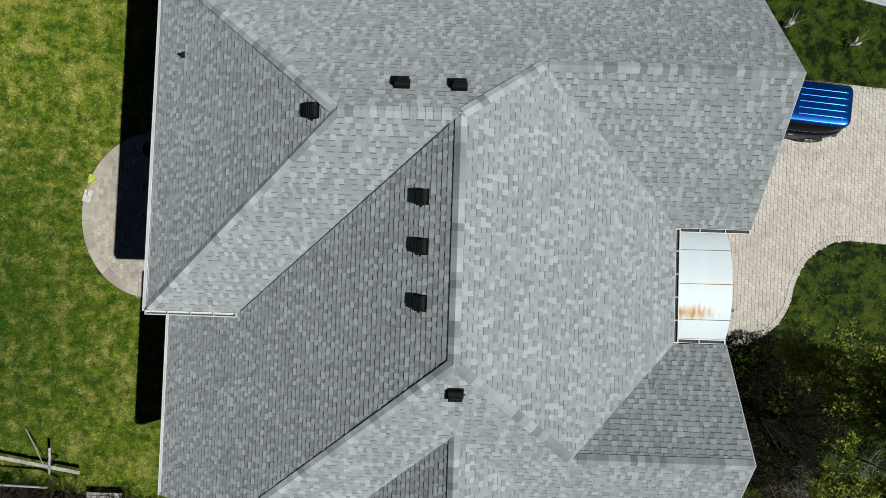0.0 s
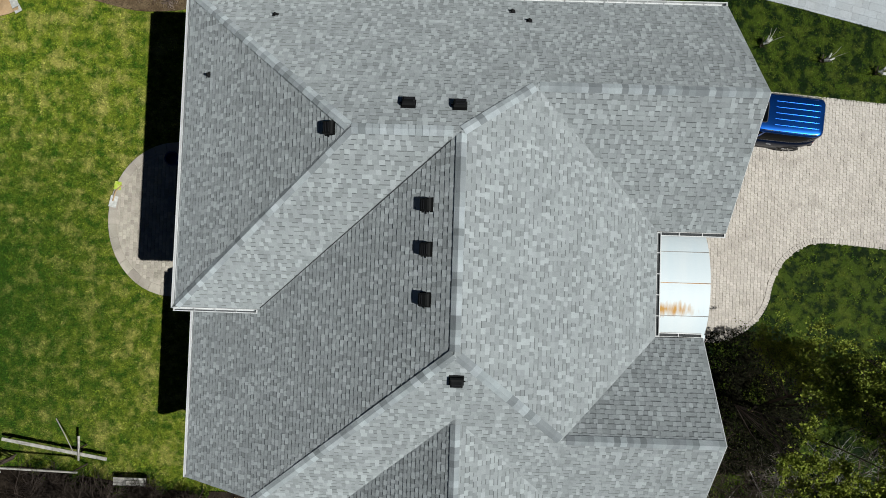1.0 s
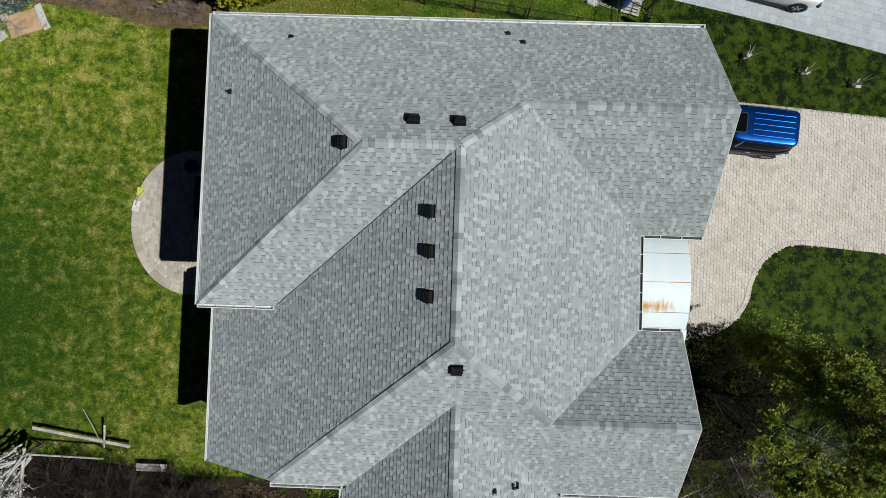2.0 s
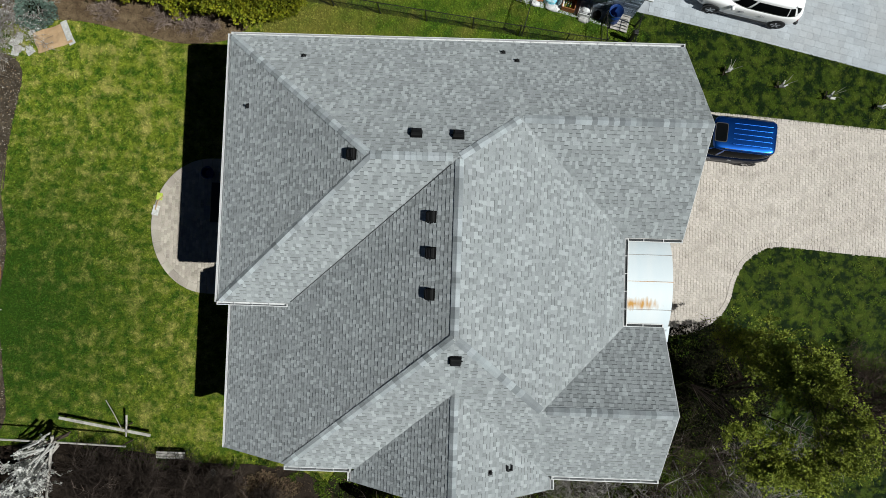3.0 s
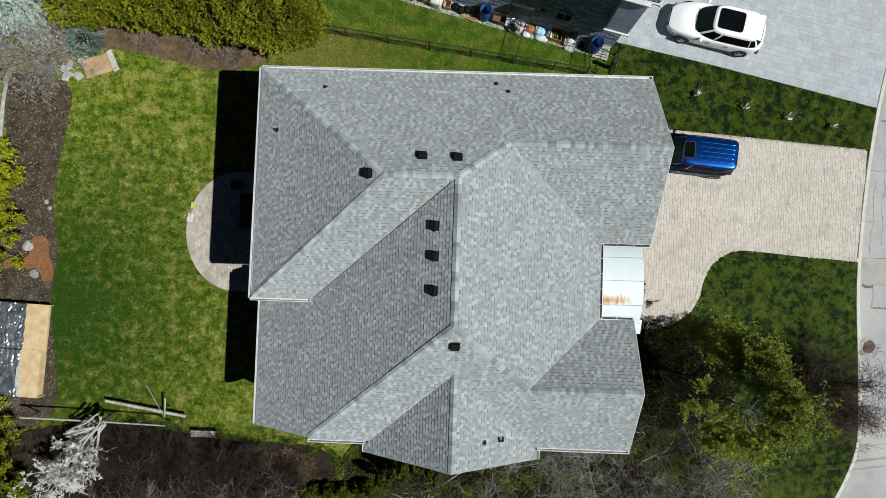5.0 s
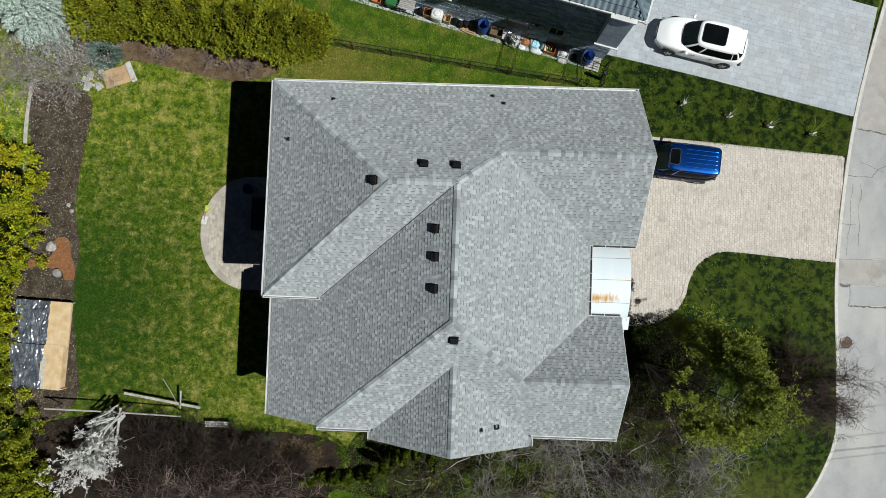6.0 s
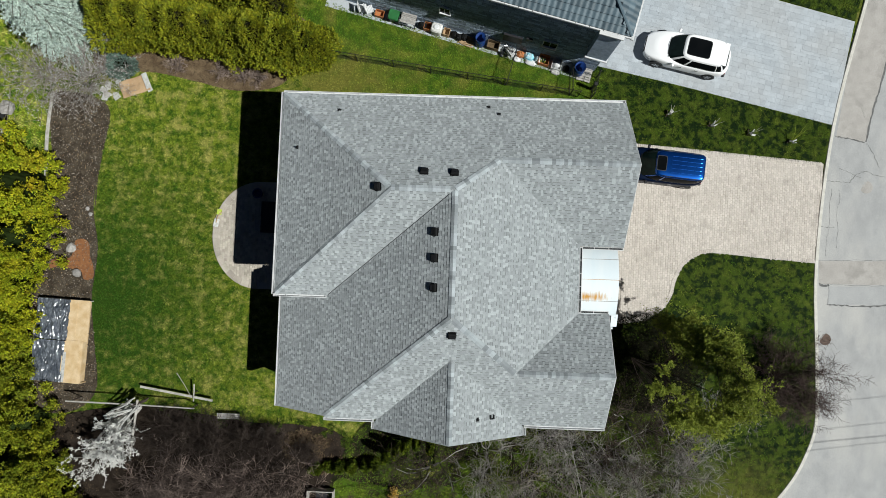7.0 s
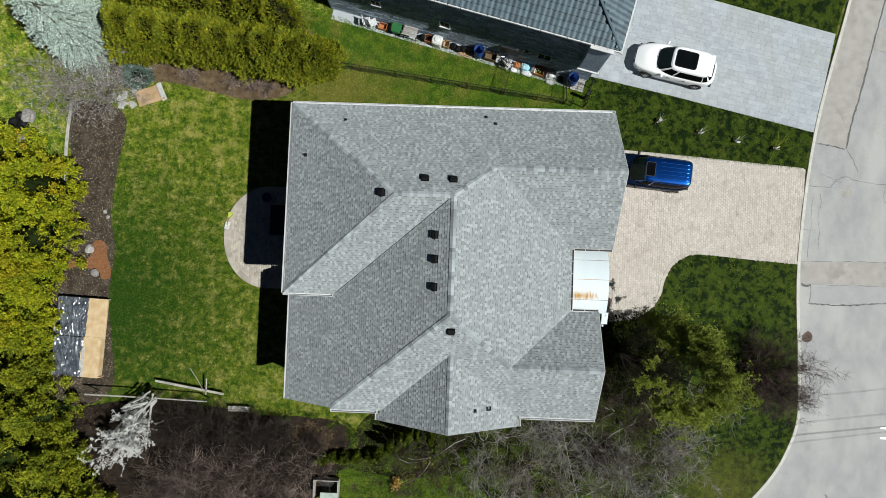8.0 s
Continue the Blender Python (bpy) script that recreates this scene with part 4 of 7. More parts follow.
def roof_vent(slope, x, y, variant):
    ob = thing("roof_vent", (0, 0, 0), ("black plastic box roof vent with open louvre", "black plastic box roof vent with slatted hood")[variant], "roof vent", "roof vents")
    ob.matrix_basis = tilt_on(slope, x, y) @ Matrix.Scale(0.8, 4)
    box_part("flange", (-0.24, 0.24, -0.2, 0.24, 0, 0.012), M_BLACK, ob)
    bm = bmesh.new()
    slices(bm, [[(-w, y0, z), (w, y0, z), (w, y1, z), (-w, y1, z)] for w, y0, y1, z in ((0.2, -0.14, 0.17, 0.01), (0.21, -0.17, 0.2, 0.09), (0.2, -0.17, 0.18, 0.15), (0.16, -0.1, 0.12, 0.175))])
    part("hood", bm, M_BLACK, ob)
    for k in range(4 if variant else 2):
        box_part("louvre", (-0.15, 0.15, -0.1 + 0.07 * k, -0.08 + 0.07 * k, 0.17, 0.185), M_TRIM, ob)
    box_part("screen", (-0.17, 0.17, -0.178, -0.165, 0.03, 0.08), M_TRIM, ob)
    box_part("tab", (0.2, 0.29, -0.03, 0.0, 0.005, 0.03), M_BLACK, ob)
    return ob


for k, (s, x, y) in enumerate((("west", -0.72, 1.57), ("west", -0.7, 0.43), ("west", -0.69, -0.86), ("northwest", -3.28, 3.46), ("north", -1.26, 4.22), ("north", 0.08, 4.2), ("south", 0.21, -2.9))):
    roof_vent(s, x + (0.07 if s in ("west", "northwest") else 0.04), y, k % 2)


def vent_pipe(slope, x, y, lean, label):
    ob = thing("vent_pipe", (0, 0, 0), label, "vent pipe", "roof pipes")
    ob.matrix_basis = tilt_on(slope, x, y) @ Matrix.Scale(0.78, 4)
    box_part("flashing", (-0.12, 0.12, -0.10, 0.14, 0.0, 0.008), M_TRIM, ob)
    part("boot", disc_stack(bmesh.new(), [(0.085, 0.006), (0.08, 0.02), (0.058, 0.05), (0.052, 0.06)], 14), M_BLACK, ob)
    g = SLOPES[slope]
    pipe = bmesh.new()
    dn = ob.matrix_basis.to_3x3().inverted() @ Vector((0, 0, 1))
    tube(pipe, [Vector((0, 0, 0.02)), dn * 0.11], [0.045, 0.045], 10)
    part("pipe", pipe, M_BLACK, ob)
    return ob


vent_pipe("northwest", -7.57, 5.62, 0, "short black plumbing vent pipe on the roof")
vent_pipe("north", -5.55, 7.5, 0, "short black plumbing vent pipe on the roof")
vent_pipe("north", 1.67, 7.95, 0, "black mast stub with bracket on the roof")
vent_pipe("north", 2.16, 7.55, 0, "short black plumbing vent pipe on the roof")
vent_pipe("wing_east", 1.58, -6.9, 0, "short black plumbing vent pipe on the roof")
hatch = thing("flue_cap", (0, 0, 0), "small square black metal flue cap on the roof", "flue cap")
hatch.matrix_basis = tilt_on("wing_east", 2.24, -6.86)
for d in ((-0.1, 0.1, -0.11, -0.08, 0, 0.1), (-0.1, -0.07, -0.11, 0.11, 0, 0.1), (-0.1, 0.1, 0.08, 0.11, 0, 0.1)):
    box_part("plate", d, M_TRIM, hatch)


# ---- vehicles ----
def plan_ring(x0, x1, hw, z, n=36, e=4.0, nose=0.0):
    """A rounded rectangle seen from above; nose: how far the front corners are drawn in."""
    cx, a, out = (x0 + x1) / 2, (x1 - x0) / 2, []
    for k in range(n):
        t = 2 * math.pi * k / n
        c, s = math.cos(t), math.sin(t)
        x = math.copysign(abs(c) ** (2 / e), c)
        y = math.copysign(abs(s) ** (2 / e), s)
        if x > 0.4:
            y *= 1 - nose * (x - 0.4) / 0.6
        out.append((cx + a * x, hw * y, z))
    return out


def wheel(car, x, y, r):
    side = 1 if y > 0 else -1
    bm = disc_stack(bmesh.new(), [(r * 0.66, -0.11), (r * 0.95, -0.11), (r, -0.07), (r, 0.07), (r * 0.95, 0.11), (r * 0.66, 0.11)], 24, False)
    bmesh.ops.transform(bm, matrix=pose(x, y, r, 90), verts=bm.verts)
    w = part("wheel", bm, M_RUBBER, car, smooth=True)
    bm = disc_stack(bmesh.new(), [(r * 0.66, -0.09), (r * 0.66, 0.09), (r * 0.6, 0.1)], 24)
    bmesh.ops.transform(bm, matrix=pose(x, y, r, 90 * side), verts=bm.verts)
    part("rim", bm, M_TRIM, w, "dark alloy rim")
    for k in range(5):
        bm = box(bmesh.new(), 0.03, r * 0.6, -0.028, 0.028, 0.1, 0.122, m=pose(x, y, r, -90 * side) @ pose(0, 0, 0, 0, 0, 72 * k))
        part("spoke", bm, M_CHROME, w)


def vehicle(name, at, turn, label, paint, L, H, hw, hood, rake, tail, roof_glass, van):
    """A car: shaped lower body, painted cabin shell, glass panels set on it, lamps, wheels. It points along its own x."""
    car = thing(name, at, label, "car", turn=turn)
    f, b, belt = L / 2, -L / 2, 0.60 * H
    wf, nose = f - hood, 0.10 if van else 0.12

    def body_ring(inset, z, fall, e=4.4):
        out = []
        for x, y, _ in plan_ring(b + 0.5 * inset, f - inset, hw - inset * 0.62, 0, 64, e, nose):
            t = max(0.0, min(1.0, (x - wf + 0.25) / (hood + 0.25)))
            r = max(0.0, min(1.0, (b + 0.5 - x) / 0.5))
            out.append((x, y, z - fall * (t * t * 0.34 + 0.12 * r)))
        return out

    rings = [body_ring(0.14, 0.24, 0), body_ring(0.03, 0.36, 0), body_ring(0.0, 0.60, 0), body_ring(0.015, belt - 0.22, 0.35), body_ring(0.05, belt - 0.10, 0.7), body_ring(0.10, belt - 0.03, 0.9),
             body_ring(0.18, belt, 1.0), body_ring(0.42, belt + 0.03, 1.0), body_ring(0.70, belt + 0.04, 1.0)]
    # The van's lower body takes the paint copy with shade in its colour.
    part("body", slices(bmesh.new(), rings), M_BLUESHADE if van else paint, car, "lower body in blue paint darkened for its shaded sides" if van else "", smooth=True)
    low = plan_ring(b + 0.16, wf, hw - 0.10, belt - 0.02, 96, 4.2, 0.10)
    top = plan_ring(b + tail, wf - rake, hw - (0.23 if van else 0.25), H - 0.07, 96, 8.0 if van else 5.4, 0.05)

    def shell(t, v, out=0.0):
        """A place on the cabin: t round it in degrees from the front, v from the belt to the roof edge."""
        k = (t % 360) / 360 * 96
        i, q = int(k) % 96, k - int(k)
        lo, hi = [Vector(r[i]).lerp(Vector(r[(i + 1) % 96]), q) for r in (low, top)]
        p = lo.lerp(hi, v)
        away = Vector((p.x * 0.5, p.y, 0.4)).normalized()
        return p + away * (out + 0.05 * v * (1 - v) * 4 * 0.5)

    crown = [[tuple(shell(k * 3.75, v)) for k in range(96)] for v in (0, 0.25, 0.5, 0.75, 0.93, 1.0)]
    cx = (b + tail + wf - rake) / 2
    for scale, dz in ((0.96, 0.03), (0.86, 0.052), (0.6, 0.066), (0.25, 0.07)):
        crown.append([(cx + (x - cx) * (1 - (1 - scale) * 0.5), y * scale, z + dz) for x, y, z in top])
    part("cabin", slices(bmesh.new(), crown), paint, car, smooth=True)

    def pane(kind, t0, t1, v0, v1, text="", material=None):
        n, m = 14, 5
        v = [tuple(shell(t0 + (t1 - t0) * i / n, v0 + (v1 - v0) * j / m, 0.008)) for j in range(m + 1) for i in range(n + 1)]
        ob = raw(kind, v, [(j * (n + 1) + i, j * (n + 1) + i + 1, (j + 1) * (n + 1) + i + 1, (j + 1) * (n + 1) + i) for j in range(m) for i in range(n)], material or M_GLASS, car, text)
        for p in ob.data.polygons:
            p.use_smooth = True

    pane("windscreen", -41, 41, 0.06, 0.97, "dark greenish windscreen", M_SCREEN)
    pane("rear_window", 143, 217, 0.25, 0.97, "dark rear window")
    for s in (1, -1):
        for t0, t1 in ((53, 81), (84, 112), (115, 134)):
            pane("side_window", s * t0, s * t1, 0.10, 0.93 if van else 0.86)
        pane("window_strip", s * 52, s * 135, 0.03, 0.09, "thin bright strip", M_CHROME)
        bm = slices(bmesh.new(), [plan_ring(-0.07, 0.07, 0.11, z, 16, 3) for z in (0.0, 0.05, 0.12)])
        bmesh.ops.transform(bm, matrix=pose(wf - 0.45, s * (hw + 0.04), belt - 0.02, 0, 0, s * 12), verts=bm.verts)
        part("mirror", bm, M_TRIM if van else paint, car, smooth=True)
        box_part("sill_trim", (b + 1.25, f - 1.2, s * (hw - 0.045) - 0.03, s * (hw - 0.045) + 0.03, 0.22, 0.36), M_TRIM, car, bevel=0.01)
        for x in (wf - 1.05, wf - 2.0):
            box_part("door_handle", (x, x + 0.2, s * (hw - 0.005) - 0.02, s * (hw - 0.005) + 0.02, belt - 0.2, belt - 0.16), M_CHROME, car, bevel=0.008)
        if van:
            y = s * (hw - 0.29)
            part("roof_rail", tube(bmesh.new(), [Vector((b + tail + 0.15, y, H - 0.05)), Vector((b + tail + 0.25, y, H + 0.02)), Vector((wf - rake - 0.5, y, H + 0.02)), Vector((wf - rake - 0.4, y, H - 0.05))], [0.02] * 4, 6), M_TRIM, car)
        lamp_bm = slices(bmesh.new(), [plan_ring(-0.2, 0.2, 0.1, z, 16, 3) for z in (-0.1, 0.05)])
        bmesh.ops.transform(lamp_bm, matrix=pose(f - 0.34, s * (hw - 0.30), belt - 0.36, 0, 14, -s * 34), verts=lamp_bm.verts)
        part("headlamp", lamp_bm, M_LENS, car)
        box_part("tail_lamp", (b + 0.10, b + 0.24, s * (hw - 0.42) - 0.14, s * (hw - 0.42) + 0.14, belt - 0.42, belt - 0.28), M_RED, car, bevel=0.03)
        for x in (f - 0.95, b + 0.92):
            wheel(car, x, s * (hw - 0.12), 0.36)
            bm = disc_stack(bmesh.new(), [(0.40, -0.012), (0.40, 0.012)], 24)
            bmesh.ops.transform(bm, matrix=pose(x, s * (hw - 0.025), 0.37, 90), verts=bm.verts)
            part("wheel_arch", bm, M_TRIM, car)
    x0, x1, w = roof_glass
    roof = H - 0.07 + 0.07
    part("sunroof_frame", slices(bmesh.new(), [plan_ring(x0 - 0.03, x1 + 0.03, w + 0.03, roof + dz, 32, 8) for dz in (-0.03, 0.004)]), M_TRIM, car)
    part("sunroof", slices(bmesh.new(), [plan_ring(x0, x1, w, roof + dz, 32, 8) for dz in (-0.03, 0.010)]), M_GLASS, car, "dark glass sunroof")
    if van:
        for k in range(5):
            y = -0.46 + 0.23 * k
            part("roof_rib", tube(bmesh.new(), [Vector((b + tail + 0.2, y, H - 0.02)), Vector((b + tail + 0.3, y, H - 0.003)), Vector((x0 - 0.3, y, H - 0.003)), Vector((x0 - 0.2, y, H - 0.02))], [0.014] * 4, 6), paint, car)
    else:
        part("aerial_fin", slices(bmesh.new(), [[(b + tail + 0.28 + s * 0.1, 0.025 * c, H - 0.02 + z) for s, c in ((-1, 1), (1, 0.3), (1, -0.3), (-1, -1))] for z in (0, 0.05)]), paint, car)
    if not van:
        box_part("rear_spoiler", (b + tail - 0.14, b + tail + 0.1, -hw + 0.33, hw - 0.33, H - 0.075, H - 0.045), paint, car, bevel=0.012)
    box_part("front_grille", (f - 0.12, f - 0.01, -0.45, 0.45, 0.45, 0.70), M_TRIM, car, bevel=0.02)
    for y in (-0.55, 0.05):
        box_part("wiper", (-0.012, 0.012, 0.0, 0.6, 0.0, 0.015), M_TRIM, car, m=pose(wf - 0.08, y, belt + 0.06, 0, 30, 4))
    box_part("rear_bumper", (b - 0.01, b + 0.14, -hw + 0.24, hw - 0.24, 0.32, 0.5), M_TRIM, car, bevel=0.04)
    return car


vehicle("minivan", (12.05, 6.36, ground_z(12.05, 6.36) + 0.05), 175, "metallic blue minivan with dark sides and ribbed roof on paving", M_BLUE, 5.05, 1.76, 1.0, 1.2, 0.78, 0.32, (0.0, 0.5, 0.40), True)
vehicle("sport_utility_car", (13.36, 13.0, ground_z(13.36, 13.0) + 0.05), 168, "white sport utility car with panoramic glass roof", M_CARWHITE, 4.95, 1.70, 0.99, 1.26, 0.74, 0.62, (-0.98, 0.28, 0.5), False)


# ---- plants ----
def unit(v):
    return v / (np.linalg.norm(v, axis=-1, keepdims=True) + 1e-9)


def leaf_quads(rng, at, out, k, length, width, spread):
    """k flat pointed leaves at each place, fanned about the way out."""
    n = len(at) * k
    p, d = np.repeat(at, k, 0), unit(np.repeat(out, k, 0) + rng.normal(0, spread, (n, 3)))
    s = unit(np.cross(d, rng.normal(0, 1, (n, 3)) + np.array([0, 0, 1.5])))
    L, w = length * rng.uniform(0.5, 1.25, (n, 1)), width * rng.uniform(0.6, 1.3, (n, 1))
    p = p + rng.normal(0, length * 0.25, (n, 3))
    mid = p + d * L * 0.5
    return np.stack([p, mid + s * w, p + d * L, mid - s * w], 1)


def twig_quads(segs):
    """Three-sided tapered prisms from rows of p0, p1, r0, r1."""
    a = np.array([np.r_[s[0], s[1], s[2], s[3]] for s in segs])
    p0, p1, r0, r1 = a[:, :3], a[:, 3:6], a[:, 6:7], a[:, 7:8]
    d = unit(p1 - p0)
    u = unit(np.cross(d, np.array([0.3, 0.52, 0.8])))
    v = np.cross(d, u)
    ring = [np.cos(t) * u + np.sin(t) * v for t in (0, 2 * np.pi / 3, 4 * np.pi / 3)]
    return np.concatenate([np.stack([p0 + r0 * ring[i], p0 + r0 * ring[(i + 1) % 3], p1 + r1 * ring[(i + 1) % 3], p1 + r1 * ring[i]], 1) for i in range(3)])


def grow(rng, p, d, length, r, level, segs, tips, kids, lift, wander, shrink=0.62, steps=4, least=0.007):
    """A limb with side limbs, down to fine twigs."""
    p, d = np.array(p, float), np.array(d, float)
    for i in range(steps):
        d = unit(d + rng.normal(0, wander, 3) + np.array([0, 0, lift]))
        q = p + d * length / steps
        r1 = max(least, r * 0.8)
        segs.append((p, q, r, r1))
        if level > 0 and (i > 0 or level < 3):
            for _ in range(kids[level - 1]):
                side = unit(np.cross(d, rng.normal(0, 1, 3)))
                grow(rng, p + (q - p) * rng.uniform(0, 1), unit(d * 0.6 + side * rng.uniform(0.6, 1.1)), length * shrink * rng.uniform(0.6, 1.1), max(least, r1 * 0.5), level - 1, segs, tips, kids, lift, wander, shrink, max(2, steps - 1), least)
        p, r = q, r1
    tips.append((p, d))


def bare_plant(name, at, h, seed, label, category, bark, twig, stems=5, spread=0.6, kids=(2, 2, 2), level=3, r=0.05, lift=0.05, wander=0.16, blossom=None, group="", least=0.007, lean=(0, 0), shrink=0.62):
    rng = np.random.default_rng(seed)
    ob = thing(name, (at[0], at[1], ground_z(*at)), label, category, group)
    thick, fine, tips = [], [], []
    for k in range(stems):
        a = 2 * math.pi * (k + rng.uniform(-0.3, 0.3)) / stems
        tilt = spread * rng.uniform(0.5, 1.2)
        segs = []
        grow(rng, (0.05 * math.cos(a), 0.05 * math.sin(a), -0.05), (tilt * math.cos(a) + lean[0], tilt * math.sin(a) + lean[1], 1), h * rng.uniform(0.6, 0.85), r, level, segs, tips, kids, lift, wander, shrink, least=least)
        for s in segs:
            (thick if s[2] > max(0.35 * r, 1.02 * least) else fine).append(s)
    quads("trunk", twig_quads(thick), bark, ob)
    quads("crown", twig_quads(fine), twig, ob, "mesh of fine bare twigs")
    if blossom:
        count, size, material, lab = blossom
        ends, starts = np.array([s[1] for s in fine]), np.array([s[0] for s in fine])
        pts, dirs = starts + (ends - starts) * rng.uniform(0, 1, (len(fine), 1)), unit(ends - starts)
        pick = rng.integers(0, len(pts), count)
        quads("blossom", leaf_quads(rng, pts[pick] + rng.normal(0, 0.04, (count, 3)), dirs[pick], 2, size, size * 0.4, 0.9), material, ob, lab)
    return ob


def lumps(rng, n=14):
    return rng.uniform(0, 2 * np.pi, n), rng.uniform(0, 1, n), rng.uniform(0.12, 0.3, n)


def thuja(at, h, r, n, material, seed, label, group="", name="arborvitae", flat=0.55, length=0.2, bumpy=1.0, lobe=0.42, low=0.02):
    """An evergreen of upright flat sprays over a dark core, its outline uneven."""
    rng = np.random.default_rng(seed)
    ob = thing(name, (at[0], at[1], ground_z(*at)), label, "evergreen tree", group)
    part("trunk", tube(bmesh.new(), [Vector((0, 0, -0.1)), Vector((0.02, 0, h * 0.45)), Vector((0, 0.02, h * 0.85))], [0.1, 0.07, 0.02], 7), M_BARK, ob)
    t = low + (1 - low) * rng.uniform(0, 1, n) ** 1.25
    a = rng.uniform(0, 2 * np.pi, n)
    la, lt, ls = lumps(rng, 22)
    ls = ls * bumpy
    bulge = np.zeros(n)
    for q, w, s in zip(la, lt, ls):
        bulge += s * np.exp(-((np.angle(np.exp(1j * (a - q))) / lobe) ** 2 + ((t - w) / 0.16) ** 2))
    prof = (1 - t ** 1.7) ** flat * (0.78 + 0.22 * np.minimum(1, t * 6))
    rad = r * prof * (0.82 - 0.12 * bumpy + bulge) * rng.uniform(0.72, 1.06, n)
    at3 = np.stack([rad * np.cos(a), rad * np.sin(a), h * (0.03 + 0.97 * t)], 1)
    out = np.stack([np.cos(a), np.sin(a), 0.35 + 1.1 * t], 1)
    quads("crown", leaf_quads(rng, at3, out, 4, length * 1.08, length * 0.36, 0.45), material, ob, "dense flat green sprays")
    # Dark hull inside the sprays, its colour standing for the crown's inner shade.
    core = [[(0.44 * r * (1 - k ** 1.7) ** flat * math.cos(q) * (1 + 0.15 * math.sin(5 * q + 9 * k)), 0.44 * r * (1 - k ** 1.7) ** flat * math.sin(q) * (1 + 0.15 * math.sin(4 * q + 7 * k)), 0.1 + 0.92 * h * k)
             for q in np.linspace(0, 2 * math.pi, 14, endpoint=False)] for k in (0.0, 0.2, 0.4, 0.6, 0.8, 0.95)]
    part("inner_foliage", slices(bmesh.new(), core), M_SHADELEAF, ob, "dark hull that stands for the shade inside the crown")
    return ob


def tufted_evergreen(at, h, r, tufts, material, seed, label, group):
    """A broad evergreen whose crown is many separate upright tufts of sprays, with dark gaps between them."""
    rng = np.random.default_rng(seed)
    ob = thing("arborvitae", (at[0], at[1], ground_z(*at)), label, "evergreen tree", group)
    part("trunk", tube(bmesh.new(), [Vector((0, 0, -0.1)), Vector((0.02, 0, h * 0.45)), Vector((0, 0.02, h * 0.85))], [0.1, 0.07, 0.02], 7), M_BARK, ob)
    at3, out = [], []
    for k in range(tufts):
        t = 0.1 + 0.88 * rng.uniform(0, 1) ** 1.1
        a = rng.uniform(0, 2 * np.pi)
        rad = r * (1 - t ** 1.6) ** 0.72 * rng.uniform(0.62, 1.08)
        c = np.array([rad * math.cos(a), rad * math.sin(a), h * t])
        way = unit(np.array([math.cos(a), math.sin(a), 0.5 + 0.9 * t]))
        size = rng.uniform(0.16, 0.34)
        n = int(40 * (size / 0.25) ** 1.5)
        u = rng.uniform(0, 1, (n, 1))
        at3.append(c + way * (u - 0.6) * 2.6 * size + rng.normal(0, 1, (n, 3)) * size * (0.62 - 0.4 * u))
        out.append(np.tile(way, (n, 1)) + rng.normal(0, 0.25, (n, 3)))
    quads("crown", leaf_quads(rng, np.concatenate(at3), np.concatenate(out), 3, 0.13, 0.042, 0.5), material, ob, "upright tufts of flat sprays")
    # Small dark hull: shade between the tufts is put into its colour.
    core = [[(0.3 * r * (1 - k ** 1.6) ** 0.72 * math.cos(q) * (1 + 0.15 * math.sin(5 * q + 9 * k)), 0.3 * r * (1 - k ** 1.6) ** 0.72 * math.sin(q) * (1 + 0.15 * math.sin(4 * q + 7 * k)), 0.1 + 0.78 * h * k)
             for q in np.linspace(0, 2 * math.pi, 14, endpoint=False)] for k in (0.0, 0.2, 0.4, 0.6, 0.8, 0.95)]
    part("inner_foliage", slices(bmesh.new(), core), M_DARKLEAF, ob, "dark hull that stands for the shade inside the crown")
    return ob


def spruce(at, h, r, seed):
    """A spruce of flat drooping boughs, each a fan of needle-clad side twigs."""
    rng = np.random.default_rng(seed)
    ob = thing("blue_spruce", (at[0], at[1], ground_z(*at)), "pale silver-blue spruce tree with layered branches", "evergreen tree")
    part("trunk", tube(bmesh.new(), [Vector((0, 0, -0.1)), Vector((0, 0, h * 0.97))], [0.12, 0.015], 8), M_BARK, ob)
    segs, pts, dirs = [], [], []
    for lv in range(19):
        z = h * (0.05 + 0.93 * lv / 19)
        L = r * (1 - z / h) ** 0.8 + 0.15
        n = 10 if lv < 13 else 6
        for k in range(n):
            a = 2 * math.pi * (k + rng.uniform(-0.25, 0.25)) / n + lv * 0.9
            p, d, l = np.array([0, 0, z + rng.uniform(-0.08, 0.08)]), unit(np.array([math.cos(a), math.sin(a), -0.12])), L * rng.uniform(0.78, 1.12)
            segs.append((p, p + d * l, 0.022, 0.006))
            across = np.array([-math.sin(a), math.cos(a), 0])
            for u in np.arange(0.2, 1.0, 0.11 / l):
                c = p + d * l * u
                for s in (-1, 1):
                    e = unit(d * 0.9 + s * across * rng.uniform(0.5, 0.9) + np.array([0, 0, rng.uniform(-0.1, 0.15)]))
                    m = (0.10 + 0.42 * (1 - u)) * min(l, 1.6) * rng.uniform(0.7, 1.1)
                    segs.append((c, c + e * m, 0.008, 0.004))
                    for q in np.arange(0.08, m + 0.05, 0.075):
                        pts.append(c + e * q)
                        dirs.append(e)
    quads("branch_frame", twig_quads(segs), M_BARK, ob)
    quads("crown", leaf_quads(rng, np.array(pts), np.array(dirs), 3, 0.13, 0.028, 0.4), M_SPRUCE, ob, "silver-blue needle sprays")
    return ob


